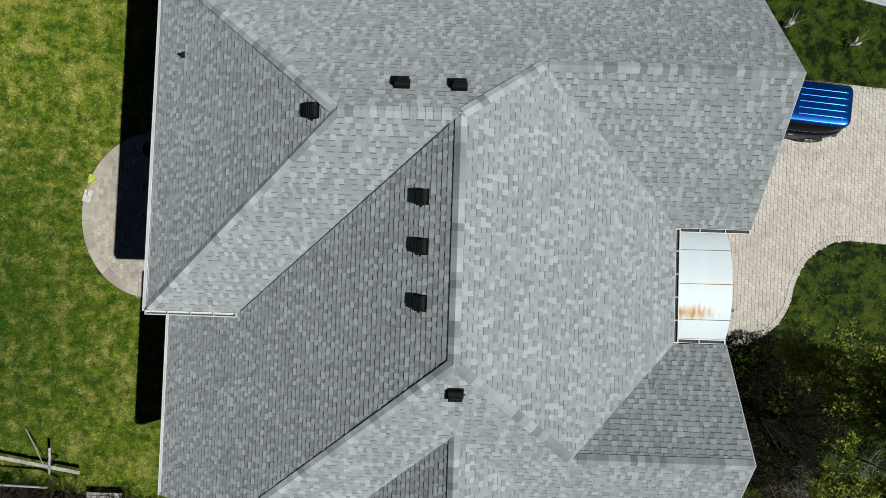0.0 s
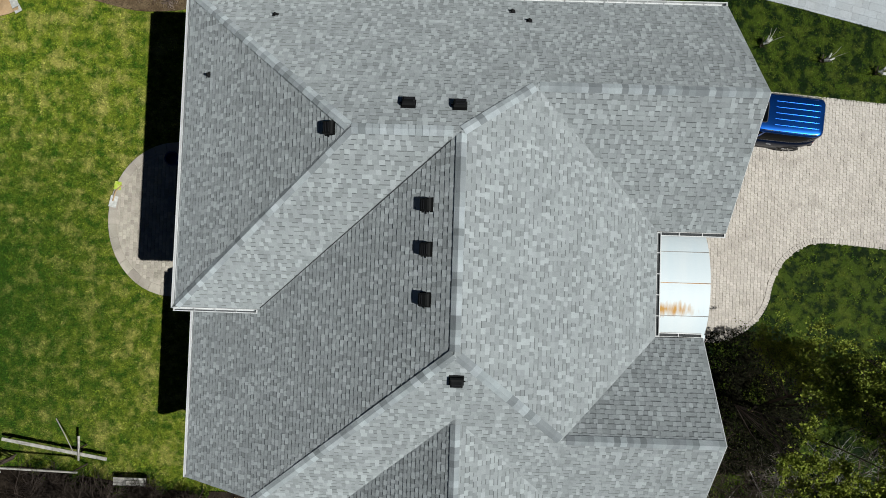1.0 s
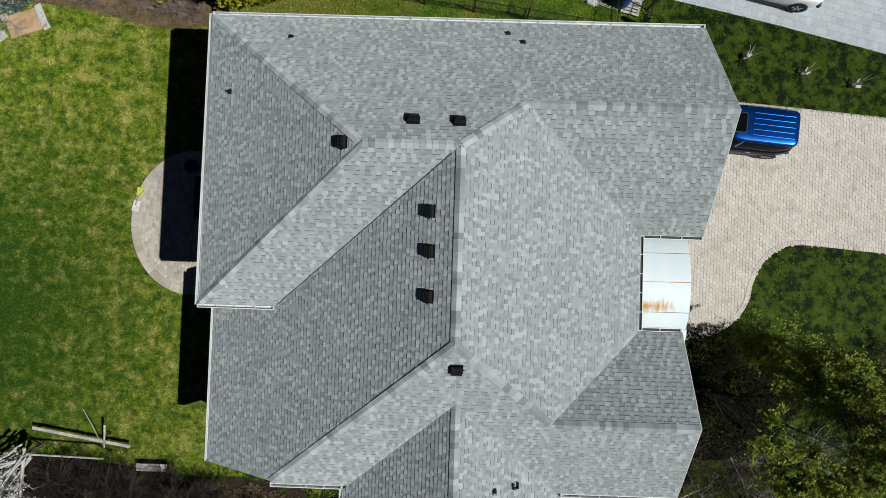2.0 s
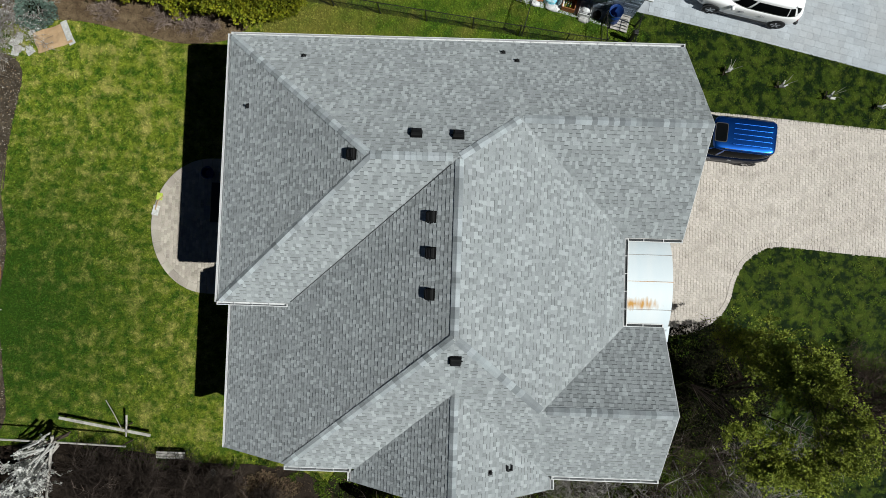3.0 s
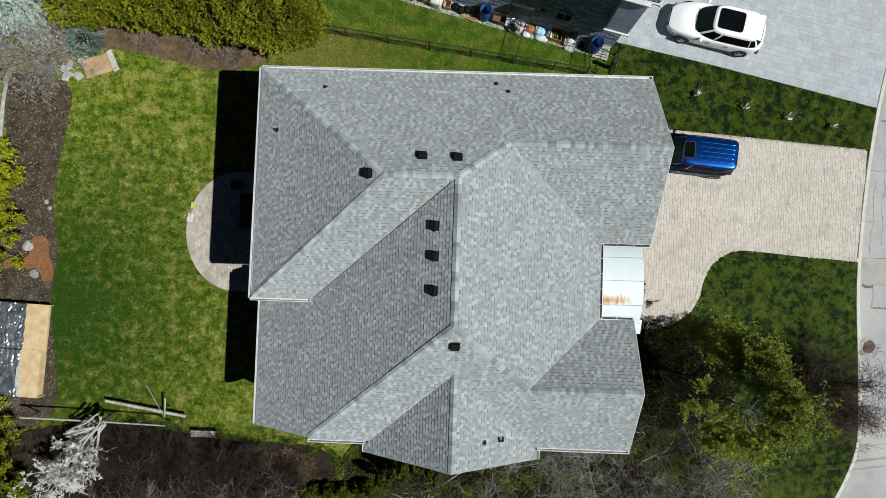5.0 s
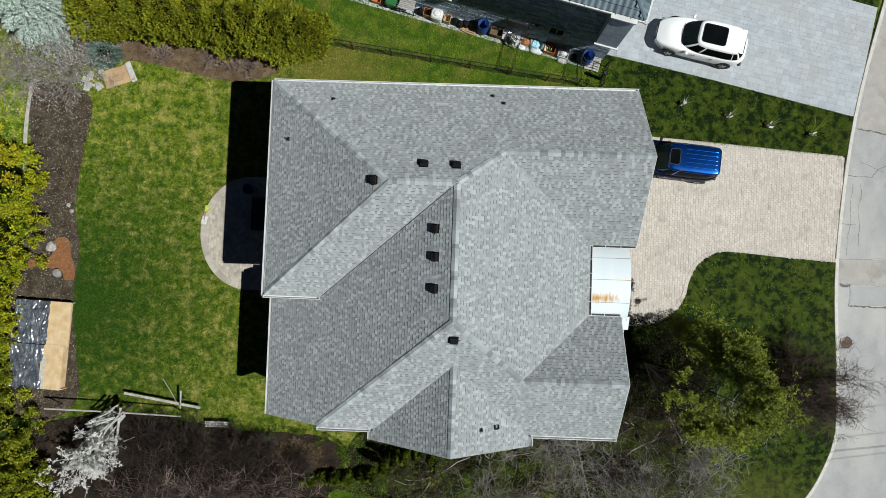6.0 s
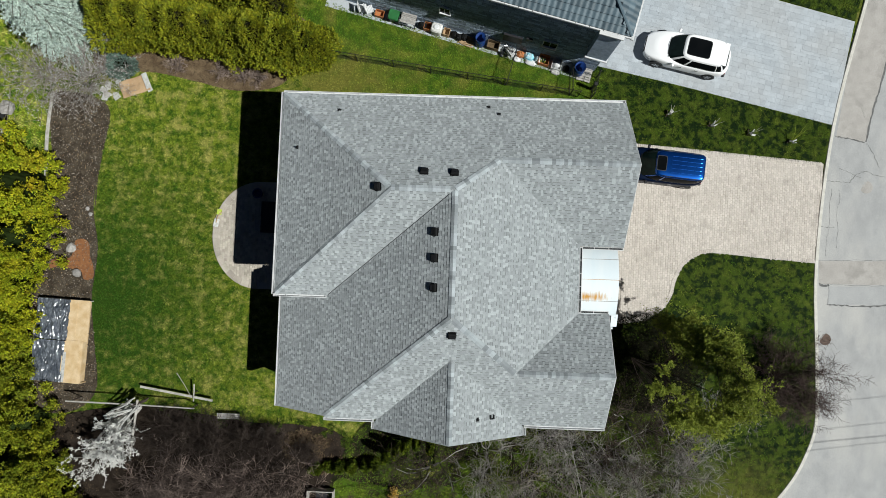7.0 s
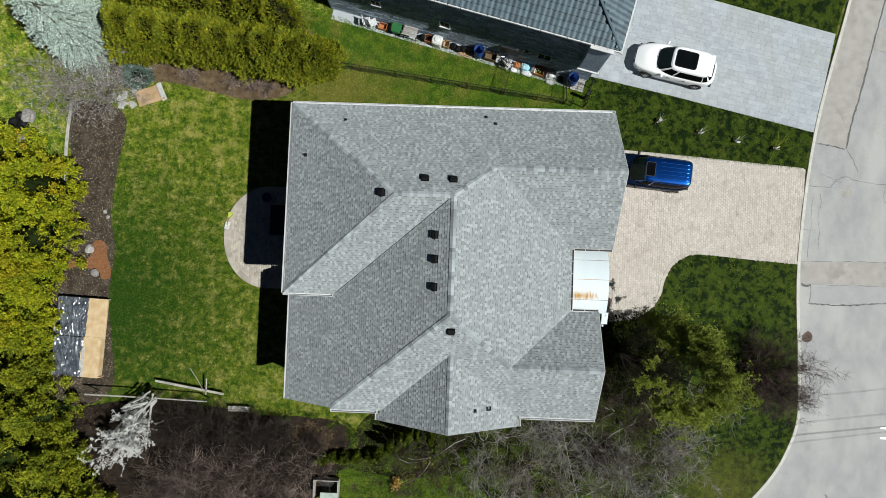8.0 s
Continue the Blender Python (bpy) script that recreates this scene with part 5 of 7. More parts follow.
def rim_tree(at, seed, label):
    """A tall open tree in young leaf: a ragged drift of leaf sprays along its sunny side, a few sprigs inside,
    near-black leaves below that stand for its shade.
    """
    rng = np.random.default_rng(seed)
    ob = thing("young_leaf_tree", (at[0], at[1], ground_z(*at)), label, "tree")
    base = np.array([at[0], at[1], ground_z(*at)])
    segs, pts, dirs, clumps, limbs = [(np.array([0, 0, -0.1]), np.array([0.1, 0, 1.6]), 0.13, 0.11)], [], [], [], []
    for a in (-110, -70, -30, 10, 50, 90, 160):
        p, d = np.array([0.1, 0, 1.6]), unit(np.array([0.6 * math.cos(math.radians(a)), 0.6 * math.sin(math.radians(a)), 1.1]))
        for i in range(5):
            d = unit(d + rng.normal(0, 0.13, 3))
            q = p + d * 1.1
            segs.append((p, q, 0.06 - 0.01 * i, 0.05 - 0.01 * i))
            limbs += [p + (q - p) * 0.5, q]
            p = q
    limbs = np.array(limbs)
    drift = [np.array(p) - base for p in ((11.9, -2.5, 2.3), (12.5, -2.95, 4.2), (12.5, -3.5, 5.2), (13.4, -3.5, 6.0), (13.6, -4.6, 6.9), (13.75, -5.5, 7.2), (13.3, -6.5, 6.2), (12.4, -6.95, 5.8), (10.8, -6.55, 6.8))]
    for p, q in zip(drift, drift[1:]):
        for k in range(max(5, int(np.linalg.norm(q - p) * 22))):
            c = p + (q - p) * rng.uniform(0, 1) + rng.normal(0, 1, 3) * np.array([0.46, 0.42, 0.5])
            clumps.append((c, rng.uniform(0.12, 0.30), int(rng.uniform(50, 150))))
    for p, m in (((9.86, -4.22, 7.3), 4), ((9.45, -5.1, 7.1), 4), ((10.35, -5.1, 7.0), 6), ((11.2, -5.6, 6.5), 4), ((12.9, -4.4, 6.0), 5), ((14.6, -6.9, 3.6), 5), ((12.2, -5.9, 5.6), 4)):
        for k in range(m):
            clumps.append((np.array(p) - base + rng.normal(0, 1, 3) * np.array([0.22, 0.18, 0.2]), rng.uniform(0.07, 0.15), 80))
    for c, s, n in clumps:
        root = limbs[np.argmin(np.linalg.norm(limbs - c + np.array([0, 0, 0.7]), axis=1))]
        mid = (root + c) / 2 + rng.normal(0, 0.1, 3) - np.array([0, 0, 0.15])
        segs += [(root, mid, 0.02, 0.014), (mid, c, 0.013, 0.007)]
        for q in range(5):
            e = c + rng.normal(0, s * 1.1, 3)
            segs.append((mid + (c - mid) * rng.uniform(0.5, 1), e, 0.007, 0.004))
            along = rng.uniform(0, 1, (n // 5, 1))
            pts.append(c + (e - c) * along * 1.3 + rng.normal(0, s * 0.3, (n // 5, 3)))
            dirs.append(np.tile(unit(e - c) + np.array([0, 0, 0.5]), (n // 5, 1)))
    quads("trunk", twig_quads([q for q in segs if q[2] > 0.021]), M_BLACKTWIG, ob)
    quads("twig_crown", twig_quads([q for q in segs if q[2] <= 0.021]), M_DARKTWIG, ob)
    quads("crown", leaf_quads(rng, np.concatenate(pts), np.concatenate(dirs), 3, 0.085, 0.026, 0.8), M_LEAF, ob, "small fresh yellow-green leaves")
    # Near-black leaf mound added to darken the ground in the tree's shade.
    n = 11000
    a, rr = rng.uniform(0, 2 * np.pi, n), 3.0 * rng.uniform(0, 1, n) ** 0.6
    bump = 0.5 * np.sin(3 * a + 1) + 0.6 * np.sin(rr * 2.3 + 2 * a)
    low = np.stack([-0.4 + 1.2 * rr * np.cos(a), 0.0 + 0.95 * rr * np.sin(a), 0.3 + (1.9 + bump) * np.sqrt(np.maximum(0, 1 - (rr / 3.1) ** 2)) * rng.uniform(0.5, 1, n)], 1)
    quads("lower_foliage", leaf_quads(rng, low, np.stack([np.cos(a), np.sin(a), 0.5 + 0 * a], 1), 3, 0.11, 0.022, 0.9), M_SHADELEAF, ob, "lower leaves coloured near-black for the shade under the crown")
    return ob


# Clipped hedge along the plot's edge.
for k in range(9):
    x = -8.3 - 1.38 * k
    thuja((x, 12.2 + 0.17 * k), 3.6 + 0.25 * (k % 3), 1.75, 3500, M_THUJA, 100 + k, "dense yellow-green clipped hedge tree with flat sprays", "hedge trees", flat=0.42, length=0.125, low=0.22)
for k in range(7):
    thuja((-10.6 - 1.55 * k, 14.7 + 0.24 * k), 3.8 + 0.2 * (k % 2), 1.75, 2300, M_THUJA, 120 + k, "dense yellow-green clipped hedge tree with flat sprays", "hedge trees", flat=0.42, length=0.13, low=0.25)
spruce((-22.7, 13.4), 8.0, 2.45, 5)
thuja((-19.7, 11.3), 1.1, 1.0, 900, M_BLUEGREEN, 96, "low blue-green juniper beside the hedge", name="juniper", length=0.12)
for k, (x, y, h, stems) in enumerate(((-22.0, 10.4, 3.2, 22), (-24.4, 10.7, 3.4, 18), (-20.6, 11.3, 2.2, 12))):
    bare_plant("bare_shrub", (x, y), h, 11 + k, "leafless grey-brown shrub with pale buds", "shrub", M_GREYTWIG, M_GREYTWIG, stems=stems + 6, spread=2.0, kids=(2, 1), level=2, lift=0.03, wander=0.06, r=0.024, least=0.008, blossom=(1300, 0.05, M_PAPER, "tiny pale buds"), group="bare shrubs by the spruce")
for k, (x, y, h, r) in enumerate(((-24.1, 4.0, 5.6, 2.35), (-24.4, 0.9, 6.0, 2.6), (-26.8, 5.6, 6.0, 2.4), (-26.6, -2.4, 6.0, 2.5), (-28.0, 1.5, 6.5, 2.6), (-24.6, -1.5, 4.2, 1.75), (-25.1, -4.2, 4.2, 1.75))):
    tufted_evergreen((x, y), h, r, 180, M_THUJA2, 140 + k, "tall golden-green evergreen with lumpy crown", "golden evergreens")
for k, (x, y, h, r) in enumerate(((-26.2, -8.6, 5.6, 2.3), (-25.4, -11.8, 6.0, 2.5), (-23.2, -14.6, 5.4, 2.3), (-27.5, -5.6, 5.5, 2.2), (-25.5, -4.6, 4.4, 1.7), (-24.7, -7.0, 3.0, 1.2), (-23.6, -9.4, 3.6, 1.9), (-22.6, -12.0, 3.8, 1.9), (-21.2, -15.0, 3.8, 2.0))):
    tufted_evergreen((x, y), h, r, 175 if h > 4 else 120, M_THUJA3, 160 + k, "tall deep green evergreen with lumpy crown", "green evergreens")
bare_plant("blossom_tree", (-18.4, -8.9), 5.0, 21, "small fruit tree covered in white blossom", "tree", M_PAPER, M_BLOSSOM, stems=11, spread=0.42, kids=(2, 2), level=2, wander=0.10, r=0.035, least=0.012, lean=(-0.2, -1.0), lift=-0.02, blossom=(6500, 0.065, M_BLOSSOM, "clusters of white blossom"), shrink=0.34)
# Shrubs nearer the lawn get darker twigs, so their self-shade is in the colour.
for k, (x, y, h) in enumerate(((-15.8, -10.2, 2.4), (-13.2, -10.4, 2.6), (-10.6, -10.6, 2.3), (-14.6, -12.2, 3.0), (-11.8, -12.4, 3.0), (-9.2, -11.9, 2.4), (-13.0, -14.2, 3.2), (-9.8, -13.9, 3.0), (-16.2, -13.4, 2.8), (-15.2, -9.4, 1.5), (-13.7, -9.7, 1.4), (-11.8, -9.7, 1.3), (-9.9, -10.1, 1.4), (-7.9, -10.8, 1.3))):
    bare_plant("thicket_shrub", (x, y), h, 30 + k, "dense leafless dark brown shrub", "shrub", (M_DARKTWIG, M_MIDTWIG)[y < -11.5], (M_BLACKTWIG, M_MIDTWIG)[y < -12.0], stems=(20, 13)[y < -11.5], spread=(0.75, 0.55)[y < -11.5], kids=(3, 2), level=2, r=0.016, lift=0.02, wander=0.05, least=0.006, group="thicket shrubs")
for k, (x, y, h) in enumerate(((-13.3, -13.4, 4.2), (-10.6, -13.0, 3.8), (-16.2, -13.2, 3.8), (-8.4, -12.4, 3.4), (-9.4, -14.6, 4.0), (-12.0, -15.2, 4.2), (-14.6, -15.0, 4.0))):
    bare_plant("thicket_shrub", (x, y), h, 45 + k, "leafless shrub with long forked tan branches", "shrub", M_TANTWIG, M_TANTWIG, stems=11, spread=1.15, kids=(2, 2), level=2, r=0.02, lift=0.03, wander=0.10, least=0.0062, group="thicket shrubs", shrink=0.46)
for k, (x, y, h) in enumerate(((-0.6, -11.6, 4.2), (2.6, -10.6, 4.0), (5.2, -12.2, 4.6), (8.2, -10.2, 4.2), (10.8, -8.6, 4.4), (3.4, -14.2, 4.4), (8.4, -13.6, 4.6), (11.6, -11.4, 4.4), (-3.8, -15.9, 3.4), (6.4, -9.4, 3.2), (13.6, -9.6, 3.6), (15.4, -8.6, 3.4), (10.2, -10.4, 3.6), (14.2, -12.0, 3.8))):
    bare_plant("bare_tree", (x, y), h, 50 + k, "thin leafless tree with grey branches", "tree", (M_PALETWIG, M_PALETWIG, M_DARKTWIG)[k % 3], (M_DARKTWIG, M_PALETWIG, M_TWIG, M_PALETWIG)[k % 4], stems=5, spread=0.95, kids=(2, 2, 2), r=0.045, least=0.0065, wander=0.26, group="bare trees by the house")
rim_tree((12.1, -5.1), 71, "tall open tree in fresh yellow-green leaf with shaded middle")
for k, (x, y) in enumerate(((-12.6, 11.0), (-11.6, 10.9), (-13.7, 11.3), (-16.5, 11.5))):
    bare_plant("low_shrub", (x, y), 0.8, 95 + k, "low leafless brown shrub under the hedge", "shrub", M_MIDTWIG, M_TANTWIG, stems=9, spread=1.1, kids=(2, 2), level=2, r=0.014, wander=0.1, least=0.007, group="low shrubs")
bare_plant("street_tree", (20.0, -5.9), 3.9, 81, "leafless street tree with fine reddish-brown twigs", "tree", M_DARKTWIG, M_REDTWIG, stems=13, spread=0.75, kids=(4, 3, 3), r=0.05, lift=0.02, wander=0.14, least=0.0055, shrink=0.55)
thuja((9.5, -3.2), 1.7, 0.6, 1200, M_DARKLEAF, 91, "dark green juniper at the house corner", name="juniper", length=0.14)
thuja((9.4, -4.4), 2.6, 1.3, 1700, M_DARKLEAF, 92, "dark green juniper at the house corner", name="juniper", length=0.16)
for k, (x, y, h) in enumerate(((-7.2, -11.7, 0.9), (-6.5, -11.6, 0.7), (-5.9, -11.6, 1.0), (-5.2, -11.6, 0.9), (-4.4, -11.5, 0.9), (-3.9, -11.4, 1.1), (-3.2, -10.7, 2.2), (-2.6, -10.4, 2.4), (-2.1, -10.0, 2.6), (-1.5, -9.7, 3.0), (-0.7, -9.9, 3.0))):
    thuja((x, y), h, 0.36 - 0.12 * (h > 2), 420 + 120 * (h > 2), M_CONIFER, 200 + k, "small young yellow-green conifer", "young conifers", name="young_conifer", length=0.11)


# Four low stumps of cut saplings with pale ties on the grass strip.
def cut_sapling(x, y, seed, long):
    rng = np.random.default_rng(seed)
    ob = thing("cut_sapling", (x, y, ground_z(x, y) + 0.04), "small planted sapling with pale wrapped stem", "sapling", "saplings on the strip")
    bm = bmesh.new()
    for k in range(5):
        a = rng.uniform(0, 6.28)
        tube(bm, [Vector((0, 0, -0.02)), Vector((0.1 * math.cos(a), 0.1 * math.sin(a), 0.16)), Vector((0.24 * math.cos(a), 0.24 * math.sin(a), 0.3))], [0.03, 0.025, 0.012], 6)
    part("stems", bm, M_DARKTWIG, ob)
    bm = bmesh.new()
    for k in range(3):
        a = rng.uniform(-0.9, 0.9)
        tube(bm, [Vector((0.02, 0.02 * k, 0.2)), Vector((0.16 * math.cos(a), 0.16 * math.sin(a), 0.32)), Vector((0.34 * math.cos(a + 0.3), 0.34 * math.sin(a + 0.3), 0.36))], [0.035, 0.045, 0.025], 7)
    part("wrap", bm, M_PAPER, ob, "pale cloth wrap")
    bm = bmesh.new()
    for k in range(9 if long else 3):
        a = rng.uniform(-2.2, 2.2)
        L = rng.uniform(0.6, 1.1) if long else 0.4
        tube(bm, [Vector((0.1, 0, 0.25)), Vector((0.1 + 0.5 * L * math.cos(a), 0.5 * L * math.sin(a), 0.7)), Vector((0.1 + L * math.cos(a), L * math.sin(a), 0.9))], [0.012, 0.01, 0.004], 4)
    part("shoots", bm, M_LEAF if long else M_WOOD, ob)
    return ob


for k, (x, y) in enumerate(((12.55, 9.55), (15.15, 9.0), (17.5, 8.65), (20.0, 8.3))):
    cut_sapling(x, y, k, k == 3)


# ---- neighbouring house ----
NT = -14.0
NB = pose(8.2, 12.12, 0, 0, 0, NT)


def nb(u, v, z=None):
    """A place beside the neighbour's wall: u along it, v outwards."""
    p = NB @ Vector((u, -v, 0))
    return (p.x, p.y, (ground_z(p.x, p.y) + 0.06) if z is None else z)


nhouse = thing("neighbour_house", (8.2, 12.12, 0), "neighbouring house with dark stone wall and slate-blue tile roof", "house", turn=NT)
WF = -0.12
box_part("wall", (-16.6, 0.0, WF, 9.0, -0.8, 5.9), M_STONEJ, nhouse, "dark grey stone wall")
bay = box_part("bay_wall", (-1.05, 0.05, -0.62, 0.02, 2.75, 5.85), M_STONE, nhouse, "projecting grey stone bay")
for z in (2.68, 5.84):
    box_part("white_band", (-1.12, 0.12, -0.70, 0.03, z, z + 0.09), M_WHITE, nhouse, bevel=0.01)

NWALL = nhouse.children[0]


def stone_rows():
    rng = random.Random(9)
    sv, sf, single = [], [], 0
    z = -0.5
    while z < 5.75:
        h = rng.choice((0.15, 0.19, 0.24))
        u = -16.55
        while u < -0.02:
            w = min(rng.choice((0.3, 0.42, 0.55, 0.7)), -0.01 - u)
            d = rng.uniform(0.005, 0.013)
            v = [(u + 0.008, WF + 0.01, z + 0.008), (u + w - 0.008, WF + 0.01, z + 0.008), (u + w - 0.008, WF + 0.01, z + h - 0.008), (u + 0.008, WF + 0.01, z + h - 0.008)]
            v += [(u + 0.02, WF - d, z + 0.02), (u + w - 0.02, WF - d, z + 0.02), (u + w - 0.02, WF - d, z + h - 0.02), (u + 0.02, WF - d, z + h - 0.02)]
            f = [(4, 5, 6, 7), (0, 1, 5, 4), (1, 2, 6, 5), (2, 3, 7, 6), (3, 0, 4, 7)]
            if single < 250 and -7.5 < u and z > 1.0 and w > 0.1:
                single += 1
                raw("stone", v, f, M_STONE, NWALL)
            elif w > 0.05:
                sf += [tuple(len(sv) + k for k in q) for q in f]
                sv += v
            u += w
        z += h
    raw("stone_facing", sv, sf, M_STONE, NWALL, "dark grey split stones", "stuff")


stone_rows()


def small_window(u, z, w, h):
    win = box_part("window", (u - w / 2, u + w / 2, WF - 0.05, WF + 0.02, z, z + h), M_GLASS, nhouse, "small dark window with white frame")
    for d in ((u - w / 2 - 0.045, u - w / 2, WF - 0.1, WF, z - 0.05, z + h + 0.045), (u + w / 2, u + w / 2 + 0.045, WF - 0.1, WF, z - 0.05, z + h + 0.045), (u - w / 2, u + w / 2, WF - 0.1, WF, z + h, z + h + 0.045), (u - 0.02, u + 0.02, WF - 0.07, WF, z, z + h)):
        box_part("window_frame", d, M_WHITE, win)
    box_part("window_sill", (u - w / 2 - 0.06, u + w / 2 + 0.06, WF - 0.13, WF, z - 0.13, z - 0.05), M_WHITE, win, bevel=0.01)


small_window(-9.15, 2.2, 0.55, 0.6)
small_window(-3.05, 1.55, 0.75, 0.65)
small_window(-13.3, 2.6, 0.5, 0.5)
box_part("meter_box", (-5.7, -4.6, WF - 0.12, WF, 0.9, 1.7), M_TRIM, nhouse, "dark metal service box", bevel=0.01)
box_part("wall_vent", (-4.4, -4.05, WF - 0.1, WF, 1.65, 1.9), M_TRIM, nhouse, bevel=0.01)

# Hipped roof with rolled tiles.
EV, PITCH = 5.95, 0.52


def n_roof_z(u, v, face):
    """Height on the south face (v in from the eave) or the east face (u in from the eave)."""
    return EV + PITCH * ((v + 0.42) if face == "south" else (0.42 - u))


south = [(0.42, -0.42), (-4.4, 4.4), (-12.6, 4.4), (-17.0, -0.42)]
raw("roof", [(u, v, EV + PITCH * (v + 0.42) - 0.05) for u, v in south] + [(0.42, 9.4, EV - 0.05), (-17.0, 9.4, EV - 0.05)], [(0, 1, 2, 3), (0, 4, 1), (3, 2, 5), (1, 4, 5, 2), (0, 3, 5, 4)], M_TILE, nhouse, "slate-blue tiled hipped roof")
NROOF = [c for c in nhouse.children if c.name.startswith("roof")][0]


def tile_shape():
    v, f, n = [], [], 6
    for y, dz in ((0.0, 0.06), (0.37, 0.008)):
        for k in range(n + 1):
            x = 0.3 * k / n
            v.append((x, y, dz + 0.026 * (0.5 - 0.5 * math.cos(2 * math.pi * k / n))))
    b = len(v)
    v += [(x, y - 0.005, z - 0.03) for x, y, z in v[: n + 1]]
    f = [(k, k + 1, n + 2 + k, n + 1 + k) for k in range(n)] + [(b + k, b + k + 1, k + 1, k) for k in range(n)]
    me = bpy.data.meshes.new("roof_tile")
    me.from_pydata(v, [], f)
    me.materials.append(M_TILE)
    return me


TILE = tile_shape()
tb, tp = np.array([v.co[:] for v in TILE.vertices]), [tuple(p.vertices) for p in TILE.polygons]
tv, tf, single = [], [], 0
ang = math.degrees(math.atan(PITCH))
for face in ("south", "east"):
    for r in range(15):
        k = 0.31 * r
        for c in range(58 if face == "south" else 32):
            a = 0.3 * c
            if face == "south":
                u, v = 0.38 - a - 0.3, -0.44 + k
                ok = u + 0.3 < 0.42 - k - 0.02 and u > -17 + k
                m = pose(u, v, n_roof_z(u, v, face), ang)
            else:
                u, v = 0.44 - k, -0.4 + a
                ok = v > -0.42 + k and v + 0.3 < 9.4 - k
                m = pose(u, v, n_roof_z(u, v, face), 0, 0, 90) @ pose(0, 0, 0, ang)
            if not ok:
                continue
            if single < 240 and face == "south" and r < 8 and u > -9.5:
                single += 1
                ob = new("roof_tile", TILE)
                ob.parent = NROOF
                ob.matrix_basis = m
            else:
                q = tb @ np.array(m.to_3x3()).T + np.array(m.translation)
                tf += [tuple(len(tv) + i for i in p) for p in tp]
                tv += q.tolist()
raw("roof_tiles", tv, tf, M_TILE, NROOF, "slate-blue rolled roof tiles", "stuff")
for a, b in (((0.42, -0.42, EV), (-4.4, 4.4, EV + PITCH * 4.82)),):
    part("hip_ridge", tube(bmesh.new(), [Vector(a) + Vector((0, 0, 0.03)), Vector(b) + Vector((0, 0, 0.05))], [0.09, 0.09], 8), M_TILE, nhouse)
for d in ((-17.0, 0.5, -0.53, -0.44, EV - 0.13, EV - 0.01), (0.44, 0.56, -0.56, 9.4, EV - 0.13, EV - 0.01)):
    box_part("gutter", d, M_WHITE, nhouse, "white eaves gutter", bevel=0.015)
for k in range(24):
    box_part("gutter_strap", (-16.8 + 0.72 * k, -16.78 + 0.72 * k, -0.53, -0.40, EV - 0.012, EV + 0.003), M_TRIM, nhouse)
box_part("soffit", (-17.0, 0.42, -0.44, 0.0, EV - 0.12, EV - 0.07), M_WHITE, nhouse)

q = [nb(-16.4, 0.0), nb(-16.4, 0.78), nb(-0.2, 0.85), nb(-0.2, 0.0)]
path = sheet("wall_path", [p[:2] for p in q], M_SLAB, 0.05, "narrow pale concrete path along the stone wall", "path")


# ---- things stored along the wall ----
def at_wall(u, v):
    return nb(u, v, ground_z(*nb(u, v)[:2]) + 0.05)


def drum(u, v, h=0.92, r=0.3):
    ob = thing("plastic_drum", at_wall(u, v), "open blue plastic drum standing by the wall", "drum", "blue drums")
    bm = disc_stack(bmesh.new(), [(r * 0.9, 0), (r, 0.08), (r, h * 0.3), (r * 1.03, h * 0.33), (r, h * 0.36), (r, h * 0.66), (r * 1.03, h * 0.69), (r, h * 0.72), (r * 0.97, h), (r * 0.9, h), (r * 0.9, 0.1), (0.02, 0.09)], 26, False)
    part("shell", bm, M_BLUEBIN, ob, smooth=True)
    bm = disc_stack(bmesh.new(), [(r * 0.98, h - 0.02), (r * 1.03, h - 0.02), (r * 1.03, h + 0.02), (r * 0.98, h + 0.02)], 26, False)
    part("rim", bm, M_BLUE, ob)
    return ob


drum(-6.95, 0.42)
drum(-0.95, 0.48, 0.95, 0.32)


def crate(u, v, material, label, w=0.5, d=0.36, h=0.3, name="plastic_crate", slats=3):
    ob = thing(name, at_wall(u, v), label, "crate", turn=NT)
    box_part("base", (-w / 2, w / 2, -d / 2, d / 2, 0, 0.03), material, ob)
    for s in (-1, 1):
        for k in range(slats):
            z = 0.02 + k * h / slats
            box_part("side_slat", (-w / 2, w / 2, s * d / 2 - 0.012, s * d / 2 + 0.012, z, z + 0.8 * h / slats), material, ob)
            box_part("end_slat", (s * w / 2 - 0.012, s * w / 2 + 0.012, -d / 2, d / 2, z, z + 0.8 * h / slats), material, ob)
    return ob


def sack(u, v, material, label, w=0.6, d=0.4, h=0.25, name="bag", seed=0, turn=0.0):
    """A slumped bag."""
    rng = np.random.default_rng(seed)
    ob = thing(name, at_wall(u, v), label, "bag", turn=NT + turn)
    rings = []
    for z, s in ((0, 0.85), (0.25, 1.0), (0.6, 0.92), (0.85, 0.7), (1.0, 0.35)):
        j = rng.uniform(0.85, 1.12, 14)
        rings.append([(p[0] * j[i] * s, p[1] * j[i] * s, z * h * rng.uniform(0.9, 1.1)) for i, p in enumerate(plan_ring(-w / 2, w / 2, d / 2, 0, 14, 3))])
    part("sack", slices(bmesh.new(), rings), material, ob)
    part("tie", tube(bmesh.new(), [Vector((0, 0, h * 0.9)), Vector((0.04, 0.03, h * 1.15))], [0.05, 0.02], 6), material, ob)
    return ob


